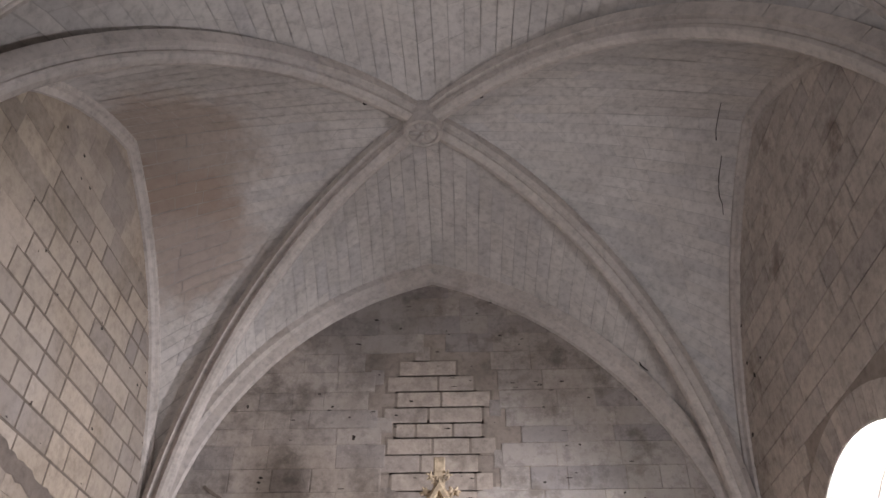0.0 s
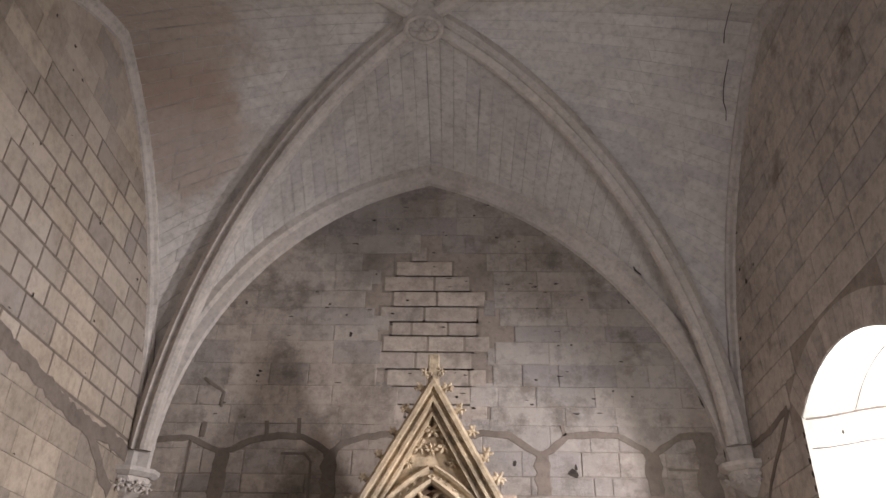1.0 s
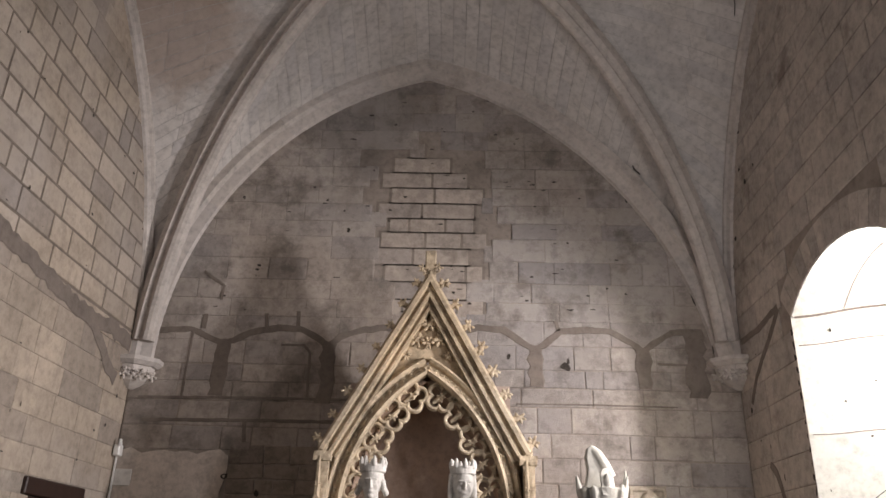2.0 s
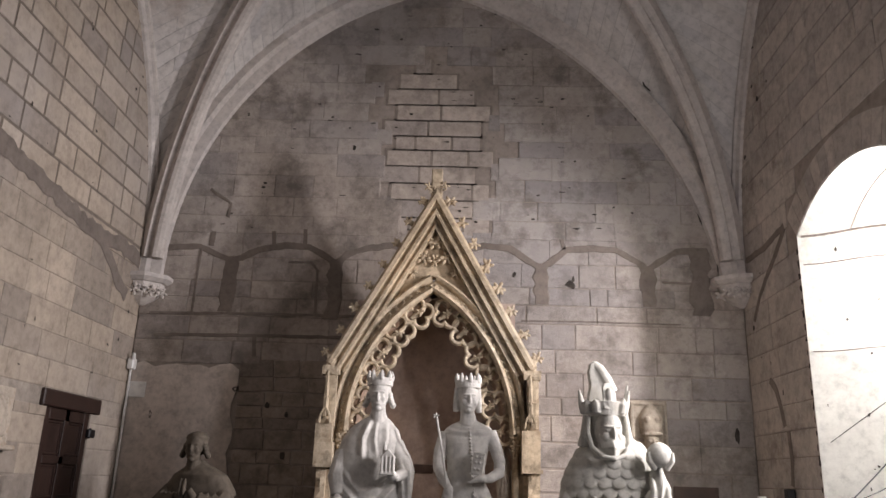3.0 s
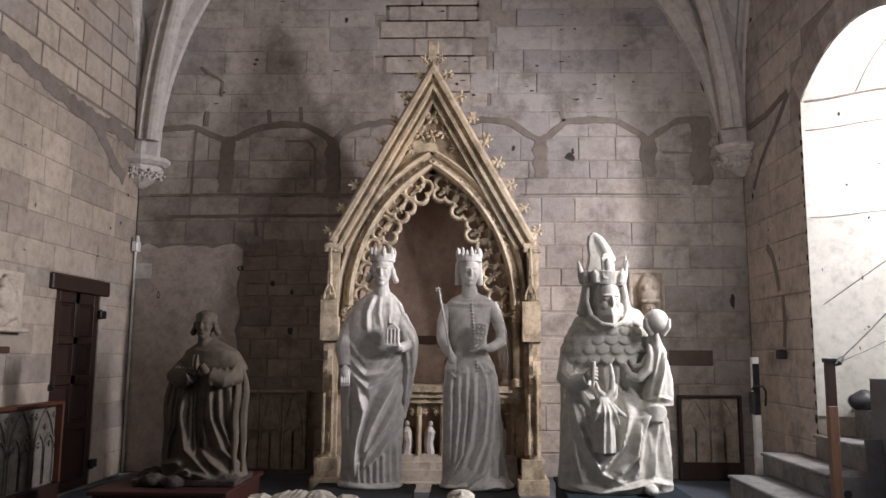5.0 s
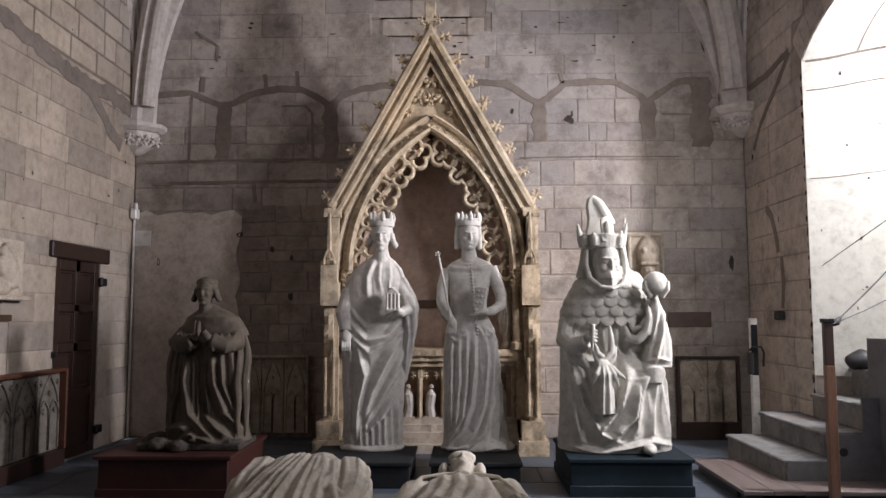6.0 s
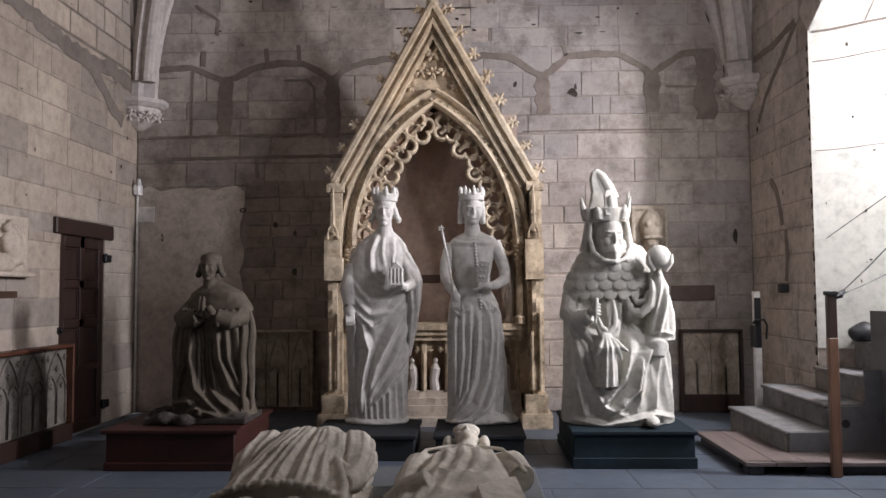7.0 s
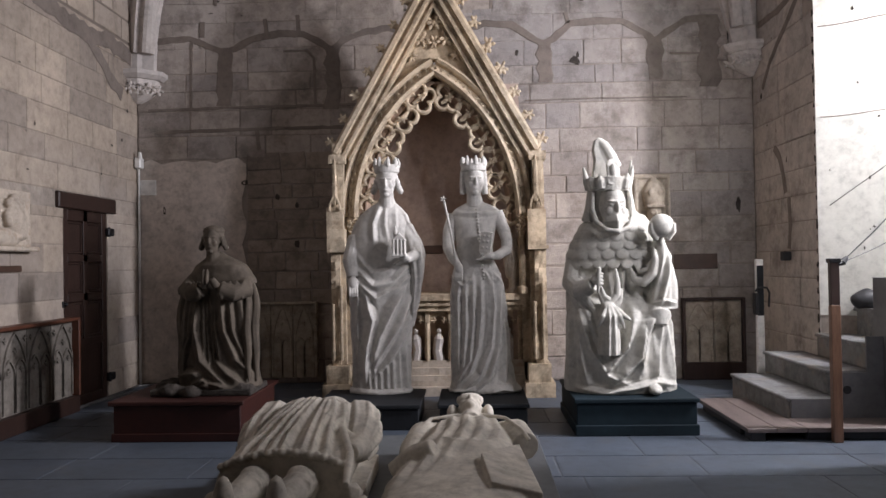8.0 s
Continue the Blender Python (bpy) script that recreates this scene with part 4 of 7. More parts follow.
    add_tube(bm, [c + Vector((-0.035, -0.02, 0.06)), c + Vector((-0.035, -0.02, 0.14)), c + Vector((-0.035, -0.02, 0.19))], [0.02, 0.018, 0.005], 7)
    add_box(bm, c.x - 0.07, c.x + 0.07, c.y - 0.07, c.y + 0.06, c.z - 0.11, c.z - 0.085)
    palm(bm, c + Vector((0.05, -0.01, -0.125)), pose(0, 0, 0, 70, 0, 60), 1.1)
    add_tube(bm, [(x + 0.29, y - 0.06, 1.72), (x + 0.34, y - 0.16, 1.56), (x + 0.27, y - 0.29, 1.53)], [0.07, 0.065, 0.042], 14)
    palm(bm, (x - 0.25, y - 0.22, 1.31), pose(0, 0, 0, 8, 0, 10), 1.15)
    add_tube(bm, [(x - 0.24, y - 0.06, 1.75), (x - 0.285, y - 0.13, 1.52), (x - 0.26, y - 0.19, 1.36)], [0.08, 0.085, 0.055], 14)
    robe(bm, [(0.226, x - 0.02, y - 0.01, 0.33, 0.24), (0.255, x - 0.02, y - 0.01, 0.33, 0.24), (0.275, x - 0.02, y - 0.01, 0.31, 0.22)], folds(9, 4, (0.01, 0.03), (0.2, 0.4)), rows=6)
    return statue(bm, PLASTER_COOL, "white plaster cast of a standing crowned king on a dark plinth", None, 0.006, 1, group="standing crowned statues")


def queen():
    bm = bmesh.new()
    x, y = 0.05, 7.61
    fold = [(0.018, 0.045, [(-0.245, 1.32), (-0.25, 0.91), (-0.25, 0.34)]), (0.018, 0.045, [(-0.18, 1.31), (-0.185, 0.89), (-0.19, 0.36)]), (0.018, 0.05, [(-0.11, 1.32), (-0.11, 0.89), (-0.15, 0.40)]),
            (0.02, 0.05, [(-0.04, 1.34), (-0.04, 0.94), (-0.08, 0.54), (-0.23, 0.28)]), (0.02, 0.055, [(0.04, 1.32), (0.03, 0.99), (0.0, 0.67), (-0.08, 0.43), (-0.24, 0.26)]),
            (0.024, 0.07, [(0.14, 1.37), (0.15, 1.05), (0.12, 0.67), (0.02, 0.40), (-0.17, 0.23)]), (0.024, 0.065, [(0.23, 1.34), (0.20, 0.99), (0.20, 0.67), (0.10, 0.38), (-0.06, 0.23)]),
            (0.02, 0.05, [(0.27, 1.21), (0.31, 0.91), (0.29, 0.56), (0.37, 0.26)]), (0.02, 0.05, [(0.25, 0.94), (0.26, 0.62), (0.24, 0.28)]), (0.02, 0.05, [(0.15, 1.39), (0.25, 1.26), (0.26, 1.02)]),
            (0.014, 0.025, [(-0.26, 1.37), (-0.15, 1.26), (-0.04, 1.33)]), (0.014, 0.022, [(-0.28, 2.02), (-0.15, 1.975), (-0.02, 1.965), (0.14, 1.975), (0.28, 2.02)]), (0.016, 0.03, [(0.07, 1.40), (0.13, 1.30), (0.25, 1.38)]),
            (0.012, 0.02, [(-0.075, 1.30), (-0.08, 0.9), (-0.10, 0.55)]), (0.012, 0.02, [(0.09, 1.3), (0.09, 0.9), (0.05, 0.6)])]
    cloth(bm, x, y, [(0.235, -0.29, 0.38, 0.22, 0.18), (0.38, -0.27, 0.34, 0.19, 0.17), (0.62, -0.27, 0.31, 0.18, 0.16), (0.91, -0.27, 0.29, 0.17, 0.15), (1.16, -0.27, 0.27, 0.165, 0.15), (1.37, -0.25, 0.23, 0.155, 0.14),
                     (1.51, -0.21, 0.165, 0.14, 0.13), (1.65, -0.20, 0.155, 0.145, 0.13), (1.86, -0.23, 0.20, 0.155, 0.14), (1.96, -0.26, 0.25, 0.14, 0.13), (2.03, -0.19, 0.19, 0.11, 0.11), (2.08, -0.09, 0.07, 0.08, 0.08), (2.16, -0.07, 0.05, 0.06, 0.065)], fold, seed=13)
    cloth(bm, x, y, [(0.228, -0.30, 0.42, 0.25, 0.2), (0.25, -0.30, 0.42, 0.25, 0.2), (0.30, -0.1, 0.37, 0.22, 0.18), (0.36, 0.0, 0.33, 0.16, 0.15)], [(0.03, 0.05, [(0.36, 0.24), (0.22, 0.27), (0.10, 0.24)]), (0.02, 0.04, [(0.0, 0.28), (-0.14, 0.26), (-0.24, 0.24)])], rows=40, seed=15)
    head(bm, x - 0.02, y - 0.06, 2.275, 1.08, "veil", 10)
    crown(bm, x - 0.02, y - 0.03, 2.385, 0.108, 0.13)
    add_tube(bm, [(x - 0.215, y, 1.95), (x - 0.275, y - 0.03, 1.78), (x - 0.28, y - 0.08, 1.64), (x - 0.235, y - 0.16, 1.53), (x - 0.185, y - 0.21, 1.46)], [0.075, 0.062, 0.058, 0.05, 0.034], 14)
    palm(bm, (x - 0.18, y - 0.215, 1.435), pose(0, 0, 0, 5, 0, -10), 1.05)
    add_tube(bm, [(x - 0.19, y - 0.225, 1.42), (x - 0.25, y - 0.21, 1.78), (x - 0.31, y - 0.19, 2.08)], 0.012, 8)
    leaf_clump(bm, (x - 0.318, y - 0.19, 2.10), 0.036, 5, random.Random(2))
    add_tube(bm, [(x + 0.19, y, 1.97), (x + 0.255, y - 0.02, 1.83), (x + 0.295, y - 0.05, 1.70), (x + 0.285, y - 0.10, 1.60), (x + 0.20, y - 0.20, 1.55), (x + 0.13, y - 0.24, 1.54)], [0.075, 0.062, 0.056, 0.055, 0.045, 0.034], 14)
    palm(bm, (x + 0.11, y - 0.25, 1.545), pose(0, 0, 0, 80, 0, 80), 1.05)
    book = pose(x + 0.09, y - 0.25, 1.68, 8, 10, -14)
    add_box(bm, -0.055, 0.055, -0.028, 0.028, -0.10, 0.10, 0, book)
    for u, w in ((-0.02, -0.05), (0.02, -0.05), (-0.02, 0.01), (0.02, 0.01), (-0.02, 0.06), (0.02, 0.06)):
        add_ball(bm, book @ Vector((u, -0.028, w)), 0.012, fine=1)
    for k in range(22):
        add_ball(bm, (x + 0.0 + 0.003 * k, y - 0.155 - 0.002 * min(k, 6), 2.0 - 0.032 * k), (0.012, 0.016, 0.013), fine=1)
    return statue(bm, PLASTER_COOL, "white plaster cast of a standing crowned queen holding a book", None, 0.006, 1, group="standing crowned statues")


def pope():
    bm = bmesh.new()
    x, y = 1.40, 7.14
    # lap and skirts, with the folds that sweep down from the knees
    fold = [(0.03, 0.06, [(-0.46, 1.09), (-0.36, 0.72), (-0.22, 0.48), (-0.05, 0.40)]), (0.022, 0.045, [(-0.42, 1.13), (-0.31, 0.80), (-0.18, 0.58)]), (0.03, 0.05, [(-0.52, 1.14), (-0.52, 0.91), (-0.53, 0.40)]), (0.03, 0.05, [(-0.48, 1.0), (-0.44, 0.68), (-0.39, 0.38)]),
            (0.032, 0.08, [(0.01, 0.98), (-0.06, 0.72), (-0.26, 0.47)]), (0.032, 0.08, [(0.11, 0.92), (0.05, 0.63), (-0.17, 0.40)]), (0.03, 0.07, [(0.22, 1.06), (0.11, 0.80), (0.06, 0.50)]), (0.03, 0.075, [(0.26, 1.06), (0.32, 0.76), (0.39, 0.42)]),
            (0.026, 0.05, [(0.27, 1.04), (0.24, 0.76), (0.20, 0.42)]), (0.024, 0.05, [(0.30, 1.06), (0.37, 0.90), (0.42, 0.55)]), (0.07, -0.10, [(-0.06, 1.12), (-0.07, 0.90), (-0.16, 0.62)]), (0.05, -0.05, [(-0.36, 1.08), (-0.30, 0.70)]),
            (0.025, 0.05, [(-0.5, 0.36), (-0.25, 0.33), (0.0, 0.37), (0.2, 0.42), (0.42, 0.36)])]
    cloth(bm, x, y, [(0.315, -0.57, 0.44, 0.37, 0.40), (0.42, -0.56, 0.435, 0.36, 0.38), (0.80, -0.54, 0.41, 0.35, 0.36), (0.95, -0.54, 0.40, 0.345, 0.36), (1.03, -0.53, 0.40, 0.31, 0.36), (1.10, -0.52, 0.38, 0.24, 0.36), (1.16, -0.50, 0.37, 0.15, 0.35), (1.22, -0.48, 0.36, 0.10, 0.33)], fold, seed=31)
    for kx, kz in ((x - 0.20, 0.99), (x + 0.24, 1.01)):
        add_tube(bm, [(kx, y + 0.05, kz + 0.04), (kx, y - 0.16, kz + 0.02), (kx, y - 0.27, kz - 0.03), (kx, y - 0.28, kz - 0.10)], [0.13, 0.125, 0.11, 0.07], 20)
    # a pleated cloth end hanging over one knee
    cloth(bm, x - 0.20, y - 0.29, [(0.66, -0.105, 0.085, 0.15, 0.05), (0.86, -0.085, 0.075, 0.15, 0.05), (1.0, -0.075, 0.07, 0.145, 0.05), (1.08, -0.07, 0.06, 0.08, 0.05), (1.13, -0.04, 0.04, 0.03, 0.04)],
          [(0.016, 0.03, [(0.4 * u, 1.1), (0.8 * u, 0.9), (u, 0.64)]) for u in (-0.09, -0.03, 0.03, 0.08)], sides=90, rows=70, seed=35)
    for u, v in ((-0.5, 0.1), (-0.2, 0.16), (0.15, 0.16), (0.5, 0.12), (0.8, 0.04)):
        drape(bm, [(x - 0.20 + 0.05 * u, y - 0.36, 1.09), (x - 0.20 + 0.14 * u, y - 0.425, 1.0), (x - 0.20 + 0.22 * u, y - 0.40, 1.0 - v)], 0.018)
    # trunk and wide sleeves
    cloth(bm, x, y + 0.06, [(1.02, -0.53, 0.38, 0.20, 0.30), (1.2, -0.53, 0.37, 0.20, 0.29), (1.41, -0.53, 0.36, 0.22, 0.28), (1.6, -0.47, 0.30, 0.21, 0.26), (1.80, -0.38, 0.22, 0.18, 0.20), (1.90, -0.28, 0.14, 0.14, 0.16), (1.97, -0.22, 0.06, 0.10, 0.12)],
          [(0.025, 0.05, [(-0.50, 1.46), (-0.47, 1.2), (-0.44, 1.03)]), (0.02, 0.04, [(-0.42, 1.42), (-0.37, 1.2), (-0.33, 1.05)]), (0.022, 0.03, [(-0.18, 1.42), (-0.15, 1.2), (-0.12, 1.06)]), (0.022, 0.03, [(-0.06, 1.42), (-0.04, 1.2), (0.0, 1.06)]),
           (0.05, -0.07, [(-0.28, 1.46), (-0.26, 1.25), (-0.24, 1.12)]), (0.04, -0.05, [(0.12, 1.46), (0.12, 1.36)])], seed=37)
    # cape of flat overlapping scales
    cape = [(1.45, -0.52, 0.30, 0.26, 0.30), (1.55, -0.51, 0.33, 0.27, 0.29), (1.67, -0.46, 0.32, 0.26, 0.27), (1.82, -0.37, 0.26, 0.22, 0.22), (1.90, -0.29, 0.17, 0.175, 0.18), (1.97, -0.23, 0.08, 0.12, 0.14)]
    cloth(bm, x, y + 0.06, cape, (), 120, 50, 39, 0.004)
    for row, z in enumerate((1.46, 1.545, 1.63, 1.71, 1.79, 1.86)):
        l, r, f = (float(np.interp(z, [c[0] for c in cape], [c[k] for c in cape])) for k in (1, 2, 3))
        count = max(7, round((r - l) * 1.55 / 0.115))
        for k in range(count):
            a = math.pi + math.pi * (k + 0.5 * (row % 2)) / (count - 0.5)
            add_ball(bm, (x + (l + r) / 2 + (r - l) / 2 * math.cos(a), y + 0.06 + f * math.sin(a), z), (0.062, 0.016, 0.058), pose(0, 0, 0, 0, 0, math.degrees(math.atan2(math.sin(a) * (r - l) / 2, math.cos(a) * f)) + 90) @ pose(0, 0, 0, -14 - 4 * row), fine=2)
    # head in its hood, with beard and a broken tiara
    hx, hy, hz = x - 0.13, y - 0.06, 1.965
    head(bm, hx + 0.01, hy - 0.06, hz, 1.36, "none", 8)
    for sx in (-1, 1):
        add_tube(bm, [(hx + sx * 0.165, hy + 0.01, hz + 0.18), (hx + sx * 0.185, hy + 0.02, hz), (hx + sx * 0.20, hy + 0.03, hz - 0.12)], [0.035, 0.045, 0.06], 10)
    robe(bm, [(hz - 0.2, hx, hy + 0.10, 0.22, 0.13), (hz, hx, hy + 0.08, 0.20, 0.12), (hz + 0.14, hx, hy + 0.06, 0.18, 0.13), (hz + 0.2, hx, hy + 0.05, 0.15, 0.12)], rows=20, sides=50)
    for k in range(11):
        u = (k - 5) / 5
        w = 1 - abs(u)
        add_tube(bm, [(hx + 0.02 + 0.10 * u, hy - 0.13 - 0.06 * w, hz - 0.07 + 0.05 * abs(u)), (hx + 0.025 + 0.085 * u, hy - 0.15 - 0.075 * w, hz - 0.13), (hx + 0.03 + 0.05 * u, hy - 0.15 - 0.06 * w, hz - 0.175 - 0.05 * w)], [0.016, 0.02, 0.010], 7)
    # the hood's rim round the face and its collar
    add_tube(bm, [(hx - 0.16, hy - 0.05, hz + 0.17), (hx - 0.175, hy - 0.075, hz), (hx - 0.15, hy - 0.13, hz - 0.13), (hx - 0.07, hy - 0.20, hz - 0.205), (hx + 0.03, hy - 0.225, hz - 0.225), (hx + 0.12, hy - 0.19, hz - 0.19), (hx + 0.175, hy - 0.11, hz - 0.10), (hx + 0.18, hy - 0.06, hz + 0.02), (hx + 0.16, hy - 0.04, hz + 0.17)], [0.018, 0.022, 0.024, 0.022, 0.02, 0.022, 0.024, 0.022, 0.018], 10)
    ring = [Vector((hx - 0.01 + 0.165 * math.cos(a), hy + 0.02 + 0.165 * math.sin(a), hz + 0.15)) for a in (k * math.tau / 32 for k in range(32))]
    sweep(bm, ring, (0, 0, 1), [(-0.02, 0), (-0.045, 0.12), (-0.015, 0.12), (0.02, 0)], closed=True)
    for a, h, w in ((183, 0.13, 0.036), (214, 0.03, 0.045), (240, 0.03, 0.04), (312, 0.05, 0.04), (340, 0.13, 0.03), (10, 0.19, 0.026)):
        ca, sa = math.cos(radians(a)), math.sin(radians(a))
        add_tube(bm, [(hx - 0.01 + 0.18 * ca, hy + 0.02 + 0.18 * sa, hz + 0.17), (hx - 0.01 + 0.20 * ca, hy + 0.02 + 0.20 * sa, hz + 0.25), (hx - 0.01 + 0.225 * ca, hy + 0.02 + 0.215 * sa, hz + 0.25 + h)], [w, w, 0.010], 8)
    plate = pose(hx + 0.005, hy - 0.165, hz + 0.315, -6, 0, 12)
    prism(bm, [plate @ Vector((0.06 * u, 0, 0.115 * v)) for u, v in ((-0.9, -1), (0.9, -1), (1, 0.6), (0.65, 0.95), (0, 1.05), (-0.65, 0.95), (-1, 0.6))], (0, 1, 0), 0.04)
    add_ball(bm, (hx + 0.005, hy - 0.172, hz + 0.32), (0.034, 0.022, 0.065))
    # the shell of the crown's cap, split open at its side
    prism(bm, [(hx - 0.17, hy + 0.02, hz + 0.2), (hx - 0.125, hy + 0.02, hz + 0.44), (hx - 0.14, hy + 0.02, hz + 0.55), (hx - 0.125, hy + 0.02, hz + 0.625), (hx - 0.09, hy + 0.02, hz + 0.655),
               (hx - 0.055, hy + 0.02, hz + 0.635), (hx - 0.005, hy + 0.02, hz + 0.56), (hx + 0.05, hy + 0.02, hz + 0.455), (hx + 0.10, hy + 0.02, hz + 0.36), (hx + 0.11, hy + 0.02, hz + 0.2)], (0, 1, 0), 0.11)
    add_tube(bm, [(hx - 0.09, hy + 0.06, hz + 0.625), (hx - 0.04, hy + 0.06, hz + 0.58), (hx + 0.02, hy + 0.06, hz + 0.48), (hx + 0.07, hy + 0.06, hz + 0.37)], [0.04, 0.055, 0.06, 0.06], 12)
    # one arm in a wide sleeve, a short staff end in its grip, stole loops below
    add_tube(bm, [(x - 0.42, y + 0.05, 1.48), (x - 0.47, y - 0.04, 1.28), (x - 0.42, y - 0.18, 1.22), (x - 0.33, y - 0.29, 1.28)], [0.11, 0.11, 0.10, 0.06], 16)
    for k in range(3):
        drape(bm, [(x - 0.50 + 0.03 * k, y - 0.06 - 0.05 * k, 1.36), (x - 0.49 + 0.05 * k, y - 0.16 - 0.04 * k, 1.16), (x - 0.44 + 0.07 * k, y - 0.20 - 0.03 * k, 1.02)], 0.03)
    add_ball(bm, (x - 0.31, y - 0.31, 1.32), (0.05, 0.045, 0.05))
    for k in range(4):
        add_ball(bm, (x - 0.285, y - 0.345, 1.28 + 0.03 * k), (0.04, 0.022, 0.014), fine=2)
    add_tube(bm, [(x - 0.30, y - 0.34, 1.20), (x - 0.295, y - 0.35, 1.30), (x - 0.29, y - 0.35, 1.43)], [0.012, 0.02, 0.022], 8)
    for pts, r in (([(-0.26, 1.27), (-0.235, 1.17), (-0.18, 1.12), (-0.13, 1.18), (-0.12, 1.30), (-0.13, 1.42)], 0.028), ([(-0.28, 1.22), (-0.24, 1.10), (-0.17, 1.06), (-0.11, 1.12), (-0.08, 1.24)], 0.026)):
        drape(bm, [(x + u, y - 0.30, v) for u, v in pts], r)
    for pts in ([(-0.03, 1.21), (0.03, 1.08), (0.06, 0.98)], [(-0.09, 1.19), (-0.01, 1.04), (0.01, 0.95)], [(0.06, 1.20), (0.10, 1.10), (0.15, 1.06)]):
        drape(bm, [(x + u, y - 0.14 - 0.4 * (1.2 - v), v) for u, v in pts], 0.03)
    # the other lifts a ball; its sleeve widens to the lap
    cloth(bm, x, y - 0.15, [(1.05, 0.17, 0.425, 0.17, 0.16), (1.12, 0.17, 0.42, 0.17, 0.16), (1.28, 0.21, 0.41, 0.15, 0.14), (1.45, 0.22, 0.385, 0.13, 0.12), (1.60, 0.22, 0.345, 0.12, 0.07), (1.69, 0.235, 0.315, 0.11, 0.0)],
          [(0.018, 0.04, [(0.37, 1.6), (0.33, 1.35), (0.25, 1.08)]), (0.018, 0.035, [(0.31, 1.6), (0.26, 1.35), (0.19, 1.1)]), (0.016, 0.035, [(0.40, 1.5), (0.40, 1.3), (0.40, 1.06)]), (0.014, 0.03, [(0.16, 1.09), (0.28, 1.13), (0.41, 1.10)])], sides=110, rows=110, seed=41)
    drape(bm, [(x - 0.0, y - 0.17, 1.46), (x + 0.05, y - 0.24, 1.31), (x + 0.13, y - 0.27, 1.285), (x + 0.20, y - 0.28, 1.36), (x + 0.225, y - 0.28, 1.48), (x + 0.22, y - 0.27, 1.60)], 0.035)
    drape(bm, [(x + 0.05, y - 0.17, 1.46), (x + 0.10, y - 0.22, 1.38), (x + 0.16, y - 0.24, 1.40), (x + 0.19, y - 0.25, 1.5)], 0.022)
    o = Vector((x + 0.275, y - 0.285, 1.785))
    add_ball(bm, o, 0.107, fine=3)
    for a in (172, 200, 330, 358):
        d = Vector((math.cos(radians(a)), math.sin(radians(a)) * 0.6 - 0.3, 0))
        add_tube(bm, [o + d * 0.05 + Vector((0, 0, -0.12)), o + d * 0.105 + Vector((0, 0, -0.05)), o + d * 0.112 + Vector((0, 0, 0.02))], [0.026, 0.02, 0.008], 7)
    add_ball(bm, (x + 0.17, y - 0.40, 0.36), (0.06, 0.12, 0.045), pose(0, 0, 0, 0, 0, -12))
    return statue(bm, PLASTER, "white plaster cast of a seated pope lifting an orb", None, 0.0062, 1)


